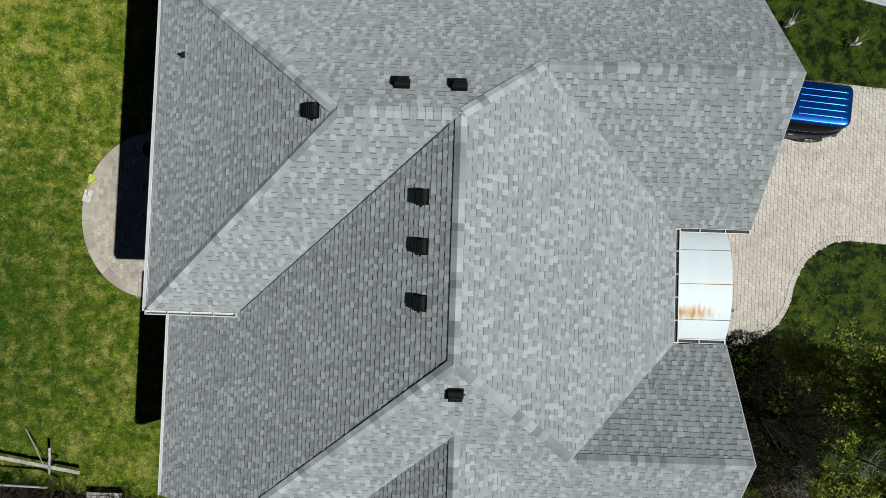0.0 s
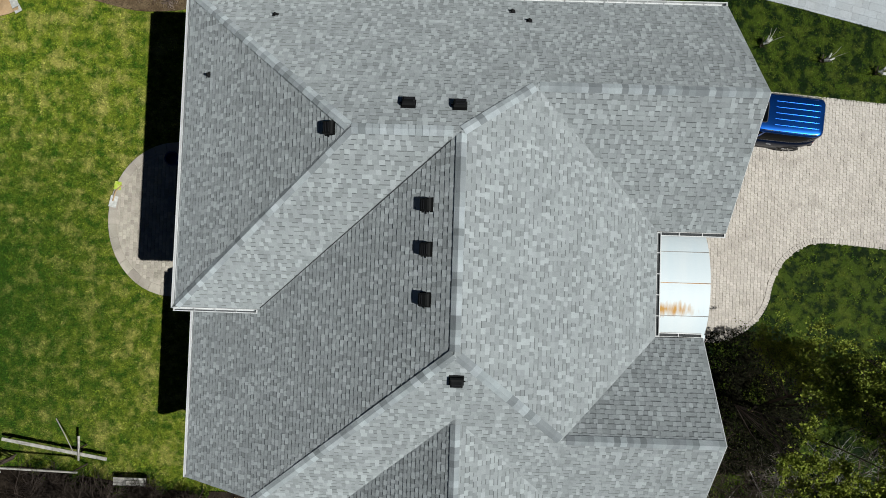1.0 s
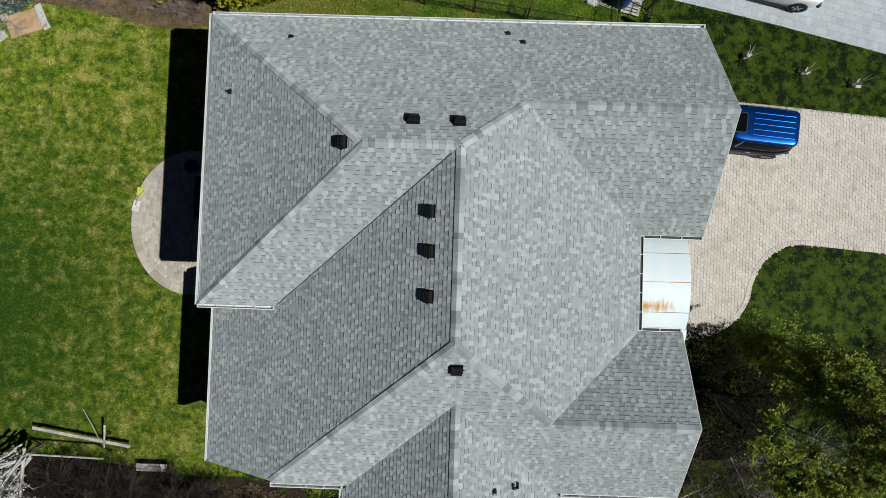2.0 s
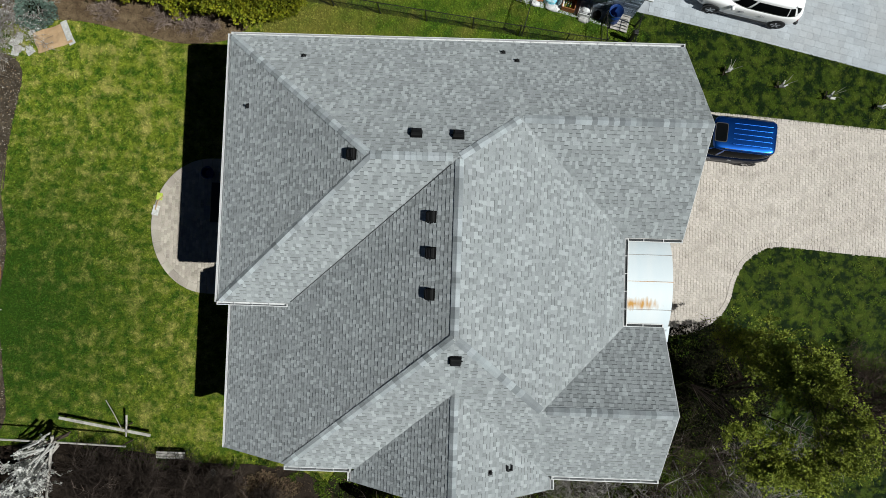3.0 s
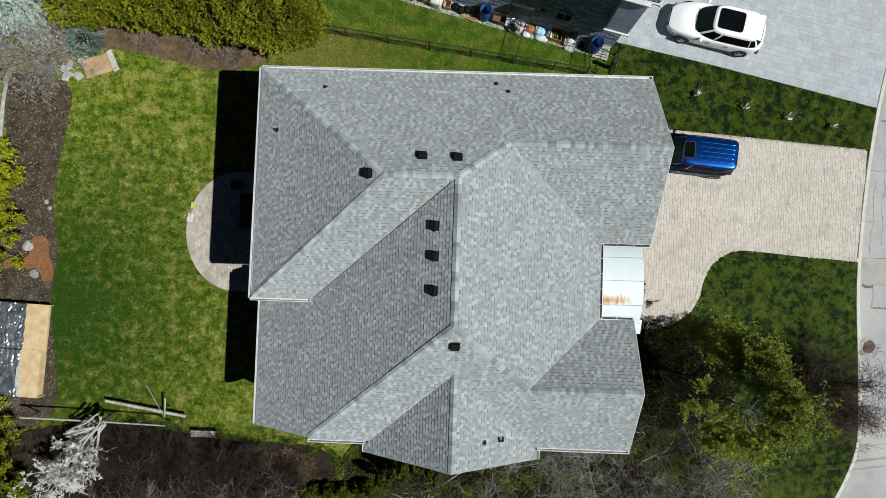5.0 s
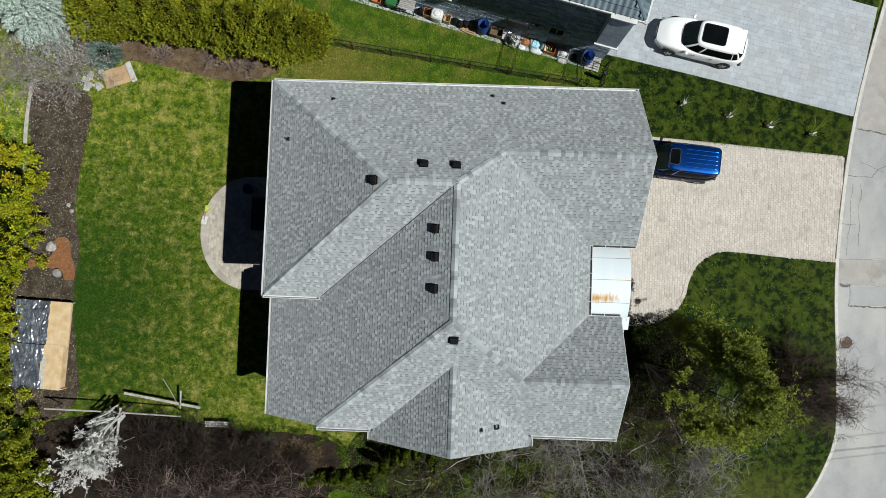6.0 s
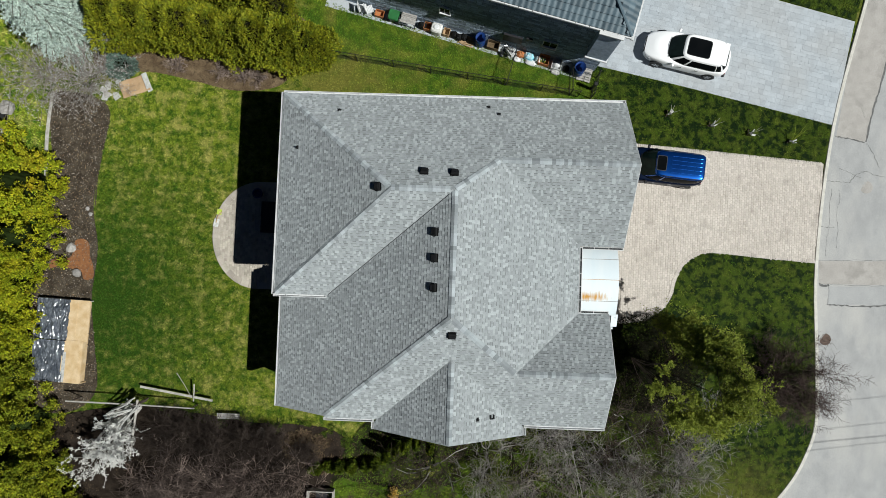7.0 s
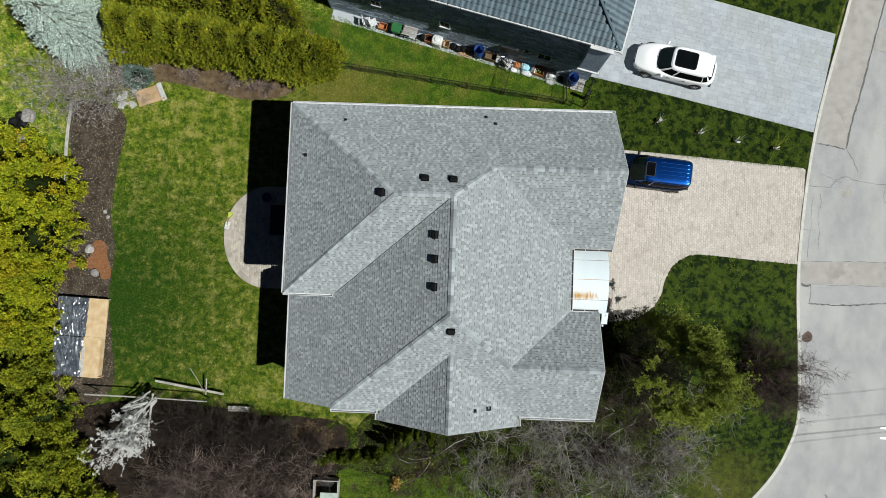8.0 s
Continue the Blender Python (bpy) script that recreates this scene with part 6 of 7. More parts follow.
def board_stack(u, v, label, material, n=8, L=0.9, seed=0):
    rng = random.Random(seed)
    ob = thing("firewood_bundle", at_wall(u, v), label, "firewood", turn=NT)
    for k in range(n):
        y, z, a = -0.28 + 0.075 * (k % 8), 0.03 + 0.07 * (k // 8), rng.uniform(-14, 14)
        bm = tube(bmesh.new(), [Vector((-L / 2, 0, 0)), Vector((0, rng.uniform(-0.03, 0.03), 0)), Vector((L / 2, 0, 0))], [0.03, 0.034, 0.026], 7)
        bmesh.ops.transform(bm, matrix=pose(rng.uniform(-0.1, 0.1), y, z, 0, 0, a), verts=bm.verts)
        part("log", bm, material, ob)
    return ob


def folding_chair(u, v, turn):
    ob = thing("garden_chair", at_wall(u, v), "white folding garden chair leaning by the wall", "chair", "white chairs", turn=NT + turn)
    for k in range(5):
        box_part("seat_slat", (-0.2 + 0.085 * k, -0.13 + 0.085 * k, -0.22, 0.22, 0.42, 0.44), M_WHITE, ob)
        box_part("back_slat", (-0.24, -0.22, -0.22, 0.22, 0.5 + 0.08 * k, 0.55 + 0.08 * k), M_WHITE, ob)
    for x, y in ((-0.22, -0.22), (-0.22, 0.22), (0.2, -0.22), (0.2, 0.22)):
        part("leg", tube(bmesh.new(), [Vector((x, y, 0)), Vector((x, y, 0.9 if x < 0 else 0.43))], [0.016, 0.016], 6), M_WHITE, ob)


folding_chair(-14.1, 0.45, 20)
folding_chair(-13.7, 0.42, 35)
crate(-13.1, 0.42, M_ORANGE, "small orange plastic crate beside the path")
gb = thing("wheeled_bin", at_wall(-12.2, 0.4), "green plastic cart with black handle", "bin", turn=NT)
part("tub", slices(bmesh.new(), [plan_ring(-0.25 - s, 0.25 + s, 0.24 + s, z, 20, 5) for s, z in ((0, 0.1), (0.06, 0.55), (0.08, 0.6), (0.04, 0.66))]), M_GREENBIN, gb)
for s in (-1, 1):
    bm = disc_stack(bmesh.new(), [(0.14, -0.03), (0.14, 0.03)], 16)
    bmesh.ops.transform(bm, matrix=pose(0.2, s * 0.27, 0.14, 90), verts=bm.verts)
    part("wheel", bm, M_RUBBER, gb)
part("handle", tube(bmesh.new(), [Vector((0.25, -0.2, 0.55)), Vector((0.5, -0.2, 0.85)), Vector((0.5, 0.2, 0.85)), Vector((0.25, 0.2, 0.55))], [0.018] * 4, 6), M_BLACK, gb)
tb2 = thing("garden_table", at_wall(-11.3, 0.42), "grey slatted garden table with items below", "table", turn=NT)
for k in range(6):
    box_part("top_slat", (-0.45, 0.45, -0.3 + 0.1 * k, -0.215 + 0.1 * k, 0.68, 0.7), M_GREYSTONE, tb2)
for x, y in ((-0.4, -0.25), (0.4, -0.25), (-0.4, 0.25), (0.4, 0.25)):
    box_part("leg", (x - 0.025, x + 0.025, y - 0.025, y + 0.025, 0, 0.68), M_TRIM, tb2)
sack(-10.5, 0.4, M_BLACK, "black rubbish bag by the wall", 0.5, 0.42, 0.45, seed=1)
crate(-10.15, 0.4, M_ORANGE, "faded red plastic box on the path", 0.4, 0.4, 0.42, "storage_box", 2)
tank = thing("water_tank", at_wall(-9.6, 0.42), "white plastic tank with round lid", "tank", turn=NT)
part("shell", slices(bmesh.new(), [plan_ring(-0.34 + s, 0.34 - s, 0.3 - s, z, 24, 4) for s, z in ((0.03, 0), (0, 0.06), (0, 0.5), (0.05, 0.58), (0.1, 0.6))]), M_PAPER, tank)
part("lid", disc_stack(bmesh.new(), [(0.16, 0.59), (0.16, 0.64), (0.12, 0.66)], 20), M_WHITE, tank)
crate(-9.0, 0.42, M_CARD, "beige storage box on the path", 0.36, 0.4, 0.4, "storage_box", 2)
for k in range(3):
    sack(-8.55 + 0.3 * k, 0.4 + 0.06 * (k % 2), M_BLACK, "shiny black rubbish bag by the wall", 0.42, 0.42, 0.4, seed=10 + k)
board_stack(-7.75, 0.5, "bundle of split brown firewood on the path", M_CARD, 16, 0.8, 3)
crate(-6.15, 0.4, M_LITTER, "brown wooden box with loose items", 0.7, 0.45, 0.4, "wooden_box", 3)
coil = thing("hose_coil", at_wall(-5.2, 0.42), "tangled heap of grey garden hose", "hose", turn=NT)
rng = random.Random(31)
for k in range(9):
    cxx, cyy, rr, z0 = rng.uniform(-0.15, 0.15), rng.uniform(-0.12, 0.1), rng.uniform(0.18, 0.34), 0.04 + 0.06 * k
    part("loop", tube(bmesh.new(), [Vector((cxx + rr * math.cos(t), cyy + 0.75 * rr * math.sin(t), z0 + 0.05 * math.sin(2 * t + k))) for t in np.linspace(0, 6.28, 18)], [0.018] * 18, 5), (M_GREYSTONE, M_CHROME, M_BLACK)[k % 3], coil)
sack(-4.45, 0.42, M_ORANGE, "reddish cloth bundle on the path", 0.5, 0.4, 0.3, seed=20, name="cloth_bundle")
sack(-3.95, 0.42, M_CYAN, "turquoise and white plastic bag", 0.65, 0.5, 0.35, seed=21)
sack(-3.75, 0.72, M_WHITE, "white crumpled plastic bag", 0.7, 0.35, 0.2, seed=22)
sack(-4.6, 0.75, M_WHITE, "white crumpled plastic bag", 0.45, 0.3, 0.16, seed=27)
sack(-3.4, 0.45, M_WHITE, "white crumpled plastic bag", 0.3, 0.4, 0.3, seed=28)
folding_chair(-5.0, 0.6, 50)
crate(-3.05, 0.42, M_ORANGE, "orange crate filled with green bottles", 0.6, 0.55, 0.4)
for k in range(6):
    b = thing("bottle", (*at_wall(-3.2 + 0.11 * (k % 3), 0.34 + 0.14 * (k // 3))[:2], at_wall(-3.05, 0.42)[2] + 0.03), "green glass bottle standing in a crate", "bottle", "bottles")
    part("glass_body", disc_stack(bmesh.new(), [(0.04, 0), (0.042, 0.2), (0.015, 0.28), (0.015, 0.34)], 10), M_LIME if k % 2 else M_GREENBIN, b)
    part("cap", disc_stack(bmesh.new(), [(0.018, 0.34), (0.018, 0.36)], 10), M_WHITE, b)
crate(-2.25, 0.45, M_WHITE, "white open box with papers inside", 0.55, 0.6, 0.35, "storage_box", 2)
sack(-2.25, 0.45, M_WHITE, "white pillow lying in a box", 0.5, 0.5, 0.42, seed=29, name="pillow")
sack(-2.2, 0.85, M_PAPER, "white crumpled plastic bag", 0.6, 0.3, 0.15, seed=25)
sack(-1.65, 0.5, M_BLACK, "black rubbish bag by the wall", 0.4, 0.4, 0.35, seed=26)
pal = thing("wooden_pallet", at_wall(-0.5, 0.5), "weathered wooden pallet on the path", "pallet", turn=NT)
for k in range(6):
    box_part("plank", (-0.4, 0.4, -0.42 + 0.15 * k, -0.31 + 0.15 * k, 0.09, 0.11), M_WOOD, pal)
for x in (-0.36, 0, 0.36):
    box_part("bearer", (x - 0.04, x + 0.04, -0.42, 0.44, 0, 0.09), M_WOOD, pal)


# ---- wire fence and gate ----
def wire_fence(a, b, label, bays, h=1.2):
    ax, ay = a
    L = math.hypot(b[0] - ax, b[1] - ay)
    ob = thing("wire_fence", (ax, ay, 0), label, "fence", turn=math.degrees(math.atan2(b[1] - ay, b[0] - ax)))

    def z_at(u):
        return ground_z(ax + (b[0] - ax) * u / L, ay + (b[1] - ay) * u / L)

    for k in range(bays + 1):
        u = L * k / bays
        part("post", tube(bmesh.new(), [Vector((u, 0, z_at(u) - 0.1)), Vector((u, 0, z_at(u) + h + 0.04))], [0.03, 0.03], 8), M_BLACKMETAL, ob)
    for k in range(bays):
        u0, u1 = L * k / bays, L * (k + 1) / bays
        part("rail", tube(bmesh.new(), [Vector((u0, 0, z_at(u0) + h)), Vector((u1, 0, z_at(u1) + h))], [0.02, 0.02], 6), M_BLACKMETAL, ob)
        q, step = [], 0.10
        n = int((u1 - u0 + h) / step)
        for i in range(n):
            for s in (1, -1):
                p, e = u0 - h + i * step, u0 + i * step
                lo, hi = max(p, u0), min(e, u1)
                if hi <= lo:
                    continue
                z0, z1 = (lo - p), (hi - p)
                if s < 0:
                    z0, z1 = h - z0, h - z1
                zb = z_at(u0) + 0.03
                q.append([(lo, -0.002, zb + z0 * 0.97), (lo, 0.002, zb + z0 * 0.97 + 0.004), (hi, 0.002, zb + z1 * 0.97 + 0.004), (hi, -0.002, zb + z1 * 0.97)])
        quads("wire_mesh", np.array(q), M_BLACKMETAL, ob, "black diamond wire mesh")
    return ob


wire_fence((-8.0, 12.35), (7.2, 10.42), "black diamond wire fence along the grass", 7)
wire_fence((3.0, 11.0), (3.45, 12.75), "short black wire fence across the grass", 1)


def bar_gate(a, b, label):
    ax, ay = a
    L = math.hypot(b[0] - ax, b[1] - ay)
    ob = thing("bar_gate", (ax, ay, ground_z(ax, ay)), label, "gate", "gate leaves", turn=math.degrees(math.atan2(b[1] - ay, b[0] - ax)))
    for z in (0.12, 1.1):
        part("rail", tube(bmesh.new(), [Vector((0, 0, z)), Vector((L, 0, z))], [0.02, 0.02], 6), M_BLACKMETAL, ob)
    for u in (0, L):
        part("post", tube(bmesh.new(), [Vector((u, 0, -0.1)), Vector((u, 0, 1.35))], [0.035, 0.035], 8), M_BLACKMETAL, ob)
    n = int(L / 0.12)
    for k in range(1, n):
        part("bar", tube(bmesh.new(), [Vector((L * k / n, 0, 0.1)), Vector((L * k / n, 0, 1.2 + 0.1 * math.sin(math.pi * k / n)))], [0.01, 0.01], 5), M_BLACKMETAL, ob)


bar_gate((6.75, 10.5), (6.75, 11.75), "black steel bar gate between two gardens")
bar_gate((8.0, 10.35), (8.3, 11.6), "black steel bar gate leaf beside the path")
gp = thing("gate_pillar", (8.05, 10.9, ground_z(8.05, 10.9)), "black steel gate pillar with flat cap", "pillar")
box_part("shaft", (-0.07, 0.07, -0.07, 0.07, -0.1, 1.15), M_BLACKMETAL, gp)
box_part("cap", (-0.1, 0.1, -0.1, 0.1, 1.15, 1.2), M_BLACKMETAL, gp, bevel=0.02)


# ---- back garden things ----
cold = thing("cold_frame", (-20.75, -2.6, 0), "low cold frame covered with plywood and grey plastic film", "cold frame", turn=-2.5)
box_part("frame_side", (-2.95, 0.0, -0.05, 0.0, 0, 0.45), M_WOOD, cold)
box_part("frame_side", (-2.95, 0.0, -4.75, -4.70, 0, 0.45), M_PLY, cold)
for x in (-2.95, -0.15, -1.25):
    box_part("frame_side", (x, x + 0.05, -4.70, -0.05, 0, 0.45), M_PLY, cold)
box_part("plywood_sheet", (-1.12, 0.10, -2.36, 0.02, 0.455, 0.475), M_PLY, cold, "pale plywood sheet", m=pose(0, 0, 0, 0, 0, 0.6))
box_part("plywood_sheet", (-1.22, -0.05, -4.78, -2.33, 0.480, 0.50), M_PLY, cold, "stained plywood sheet", m=pose(0, 0, 0, 0, 0, -0.8))
box_part("batten", (-0.62, -0.6, -2.3, 0.0, 0.476, 0.485), M_PLY, cold)
box_part("batten", (-0.3, -0.2, -4.75, -2.5, 0.501, 0.512), M_PLY, cold)
box_part("batten", (-1.22, -1.02, -4.75, -3.0, 0.501, 0.508), M_PAPER, cold)


def film(x0, x1, y0, y1, z, seed):
    """A crumpled sheet."""
    n, m = 60, 72
    v = []
    for j in range(m + 1):
        for i in range(n + 1):
            x, y = x0 + (x1 - x0) * i / n, y0 + (y1 - y0) * j / m
            fold = 1 - abs(noise.noise(Vector((x * 2.9 + y * 0.5, y * 0.9 - x * 0.3, seed))))
            crease = 1 - abs(noise.noise(Vector((x * 6.5 - y * 1.4, y * 2.2 + x, seed + 4))))
            v.append((x, y, z + 0.11 * fold ** 6 + 0.035 * crease ** 5))
    raw("plastic_film", v, [(j * (n + 1) + i, j * (n + 1) + i + 1, (j + 1) * (n + 1) + i + 1, (j + 1) * (n + 1) + i) for j in range(m) for i in range(n)], M_FILM, cold, "crumpled grey plastic film")


film(-2.95, -1.05, -2.35, 0.0, 0.46, 1.0)
film(-2.95, -1.15, -4.75, -2.38, 0.46, 7.0)
box_part("film_bar", (-2.95, -1.1, -2.39, -2.33, 0.47, 0.52), M_CHROME, cold)
box_part("loose_plank", (-3.1, -3.0, -2.6, -1.6, 0.4, 0.44), M_WOOD, cold)


def beam(name, a, b, r, label, material=None, posts=(), flat=False):
    """A pole carried on thin posts."""
    a, b = Vector(a), Vector(b)
    ob = thing(name, (a.x, a.y, 0), label, "timber pole", "trellis poles")
    d = b - a
    bm = bmesh.new()
    if flat:
        box(bm, 0, d.length, -r, r, -0.02, 0.02, m=pose(0, 0, a.z, 0, -math.degrees(math.atan2(d.z, math.hypot(d.x, d.y))), math.degrees(math.atan2(d.y, d.x))))
    else:
        tube(bm, [Vector((0, 0, a.z)), Vector((0, 0, a.z)) + d * 0.5 + Vector((0.02, 0.03, 0.02)), Vector((0, 0, a.z)) + d], [r, r * 0.9, r * 0.75], 8)
    part("pole", bm, material or M_WOOD, ob)
    for t in posts:
        p = d * t
        part("post", tube(bmesh.new(), [Vector((p.x, p.y, -0.1)), Vector((p.x, p.y, a.z + p.z - r))], [0.035, 0.03], 7), M_DARKTWIG, ob)
    return ob


beam("trellis_pole", (-21.32, -8.19, 1.2), (-14.1, -8.38, 1.0), 0.05, "long weathered white trellis pole on thin posts", posts=(0.03, 0.55, 0.97))
beam("trellis_plank", (-17.57, -7.4, 0.35), (-13.35, -8.05, 0.35), 0.065, "long weathered grey plank on thin posts", posts=(0.03, 0.72), flat=True)
beam("trellis_pole", (-17.2, -7.95, 1.3), (-17.86, -11.31, 0.5), 0.07, "weathered white cross pole of a trellis", posts=(0.05, 0.95))
beam("trellis_pole", (-14.35, -7.1, 0.6), (-14.4, -8.1, 0.46), 0.045, "short weathered white cross pole", posts=(0.5,))
beam("trellis_pole", (-15.6, -6.6, 0.1), (-14.5, -7.8, 0.6), 0.022, "thin leaning grey stick", posts=())
rng = random.Random(8)
pile = thing("pole_bundle", (-18.6, -8.9, 0), "bundle of pale stripped poles leaning together", "timber pile")
for k in range(16):
    a0 = radians(rng.uniform(195, 235))
    z0 = rng.uniform(0.3, 1.1)
    s = Vector((rng.uniform(0.9, 1.7), rng.uniform(0.4, 1.0), z0 + 0.6))
    L = rng.uniform(1.2, 2.1)
    part("pole", tube(bmesh.new(), [s, s + Vector((L * math.cos(a0), L * math.sin(a0), -z0 * 0.7))], [0.045, 0.03], 6), M_PAPER if k % 3 else M_WOOD, pile)
for x, y in ((1.3, 0.7), (0.2, -0.1)):
    part("prop", tube(bmesh.new(), [Vector((x, y, -0.05)), Vector((x, y, 1.5))], [0.05, 0.04], 7), M_DARKTWIG, pile)
bench = thing("plank_bench", (-12.4, -8.9, 0), "low weathered plank bench at the thicket edge", "bench")
for k in range(3):
    box_part("plank", (-0.65, 0.65, -0.16 + 0.11 * k, -0.07 + 0.11 * k, 0.32, 0.35), M_WOOD, bench)
for x in (-0.5, 0.5):
    box_part("trestle", (x - 0.04, x + 0.04, -0.15, 0.15, 0, 0.32), M_DARKTWIG, bench)

card = thing("cardboard_sheet", (-18.95, 10.15, 0.03), "flattened brown cardboard sheet on the lawn edge", "cardboard", turn=20)
v = [(1.7 * i / 10 - 0.85, 1.0 * j / 6 - 0.5, 0.12 + 0.1 * noise.noise(Vector((i * 0.35, j * 0.4, 2.0)))) for j in range(7) for i in range(11)]
f = [(j * 11 + i, j * 11 + i + 1, j * 11 + i + 12, j * 11 + i + 11) for j in range(6) for i in range(10)]
raw("sheet", v + [(x, y, z - 0.02) for x, y, z in v], f + [tuple(77 + k for k in q[::-1]) for q in f], M_CARD, card)
box_part("flap", (0.66, 0.98, -0.5, 0.45, 0.14, 0.16), M_PAPER, card, "pale torn flap", m=pose(0, 0, 0.02, 0, -6, 4))
box_part("flap", (0.55, 0.85, -0.72, -0.42, 0.10, 0.12), M_PAPER, card, m=pose(0, 0, 0, 0, 0, 10))
toy = thing("lime_cloth", (-13.62, 2.72, 0.07), "crumpled lime green cloth and pale board on the patio", "cloth", turn=-8)
v = [(0.30 * i / 6 - 0.13, 0.34 * j / 6 - 0.02, 0.03 + 0.06 * abs(noise.noise(Vector((i * 0.6, j * 0.6, 4.0))))) for j in range(7) for i in range(7)]
raw("cloth", v, [(j * 7 + i, j * 7 + i + 1, j * 7 + i + 8, j * 7 + i + 7) for j in range(6) for i in range(6)], M_LIME, toy)
box_part("board", (-0.16, 0.14, -0.75, -0.28, 0.0, 0.03), M_PAPER, toy, "pale yellow board", m=pose(0, 0, 0, 0, 0, -4))
part("strap", tube(bmesh.new(), [Vector((0.2, 0.2, 0.06)), Vector((0.0, -0.1, 0.08)), Vector((-0.05, -0.5, 0.06))], [0.025] * 3, 6), M_CARD, toy)
tubp = thing("blue_tub", (-11.3, 4.0, 0.06), "dark blue plastic tub on the shaded patio", "tub")
part("shell", disc_stack(bmesh.new(), [(0.22, 0), (0.27, 0.3), (0.29, 0.32), (0.27, 0.33), (0.24, 0.3), (0.2, 0.04), (0.01, 0.03)], 20, False), M_BLUEBIN, tubp)
part("rim", disc_stack(bmesh.new(), [(0.27, 0.31), (0.3, 0.33), (0.27, 0.35)], 20, False), M_BLUEBIN, tubp)
pt = thing("patio_table", (-10.2, 2.6, 0.06), "dark patio table in the house shade", "table")
box_part("top", (-0.7, 0.7, -0.9, 0.9, 0.7, 0.74), M_BLACKMETAL, pt, bevel=0.01)
for x in (-0.6, 0.6):
    for y in (-0.8, 0.8):
        box_part("leg", (x - 0.03, x + 0.03, y - 0.03, y + 0.03, 0, 0.7), M_BLACKMETAL, pt)
bx = thing("storage_box", (-11.15, 2.15, 0.06), "small grey box on the shaded patio", "box")
box_part("box_body", (-0.2, 0.2, -0.3, 0.3, 0, 0.3), M_GREYSTONE, bx, bevel=0.01)
box_part("lid", (-0.22, 0.22, -0.32, 0.32, 0.3, 0.34), M_GREYSTONE, bx, bevel=0.01)


def rock(x, y, s, seed, label="pale fieldstone lying in the bed", group="bed stones", material=None):
    rng = np.random.default_rng(seed)
    bm = bmesh.new()
    bmesh.ops.create_icosphere(bm, subdivisions=2, radius=s)
    k = Vector(rng.uniform(0, 9, 3))
    for vv in bm.verts:
        vv.co *= 1 + 0.35 * noise.noise(vv.co / s * 1.3 + k)
        vv.co.z *= 0.6
    bmesh.ops.translate(bm, vec=(0, 0, s * 0.4), verts=bm.verts)
    ob = part("stone", bm, material or M_GREYSTONE)
    ob.location = (x, y, ground_z(x, y) + 0.02)
    tagged(ob, label, "stone", group)


for k, (x, y, s) in enumerate(((-24.0, 5.6, 0.32), (-21.8, -1.0, 0.26), (-21.4, 2.8, 0.12), (-21.2, 2.48, 0.12), (-22.2, 0.45, 0.28), (-10.5, -9.85, 0.3), (-20.6, 9.6, 0.2), (-26.5, 8.6, 0.45), (-26.9, 7.2, 0.3))):
    rock(x, y, s, 300 + k)
rng = random.Random(4)
for k in range(9):
    x, y = rng.uniform(-20.9, -19.9), rng.uniform(9.4, 10.6)
    ob = thing("paper_scrap", (x, y, 0.03), "crumpled white paper scrap on the soil", "litter", "paper scraps", turn=rng.uniform(0, 360))
    w = rng.uniform(0.08, 0.26)
    v = [(w * (i - 2) / 2, w * (j - 2) / 2.6, 0.02 + 0.3 * w * abs(noise.noise(Vector((i * 0.9, j * 0.9, k * 3.1))))) for j in range(5) for i in range(5)]
    raw("scrap", v, [(j * 5 + i, j * 5 + i + 1, j * 5 + i + 6, j * 5 + i + 5) for j in range(4) for i in range(4)], M_PAPER, ob)
# Clods and chips over the soil.
rng = np.random.default_rng(12)
c = np.stack([rng.uniform(-27, -20.4, 9000), rng.uniform(-9, 10, 9000), np.full(9000, 0.03)], 1)
keep = np.array([inside(BED_WEST, x, y) for x, y, _ in c])
clump = thing("golden_shrub", (-2.75, -13.1, ground_z(-2.75, -13.1)), "tiny golden-yellow shrub in the clearing", "shrub")
part("stem", tube(bmesh.new(), [Vector((0, 0, -0.05)), Vector((0.02, 0, 0.3))], [0.03, 0.02], 6), M_BARK, clump)
tips = np.concatenate([np.array(c) + np.random.default_rng(k).normal(0, 0.09, (70, 3)) for k, c in enumerate(((0.02, 0.22, 0.35), (0.08, 0.0, 0.45), (-0.05, -0.2, 0.35)))])
quads("foliage", leaf_quads(np.random.default_rng(5), tips, np.tile([0, 0, 1.0], (len(tips), 1)), 3, 0.09, 0.04, 0.9), mat("golden_leaf", (0.80, 0.58, 0.16), (0.62, 0.38, 0.07), rough=0.7, scale=5, bump=0.0, rand=0.3), clump, "golden-yellow leaves")
clods = quads("soil_clods", leaf_quads(rng, c[keep], np.tile([0, 0, 0.25], (keep.sum(), 1)), 1, 0.09, 0.04, 1.0), mat("soil_chip", (0.13, 0.105, 0.082), (0.27, 0.235, 0.20), rough=0.95, scale=6, rand=0.6), None, "small clods and chips on dark soil", "stuff")
tagged(clods, category="soil")
hut = thing("garden_box", (-6.9, -13.4, ground_z(-6.9, -13.4)), "open grey garden box with pale green door", "box")
box_part("side", (-0.75, 0.75, 0.45, 0.5, 0, 0.6), M_WOOD, hut)
box_part("side", (-0.75, -0.7, -0.6, 0.45, 0, 0.6), M_WOOD, hut)
box_part("side", (0.7, 0.75, -0.6, 0.45, 0, 0.6), M_WOOD, hut)
box_part("bottom", (-0.7, 0.7, -0.6, 0.45, 0, 0.05), M_TRIM, hut)
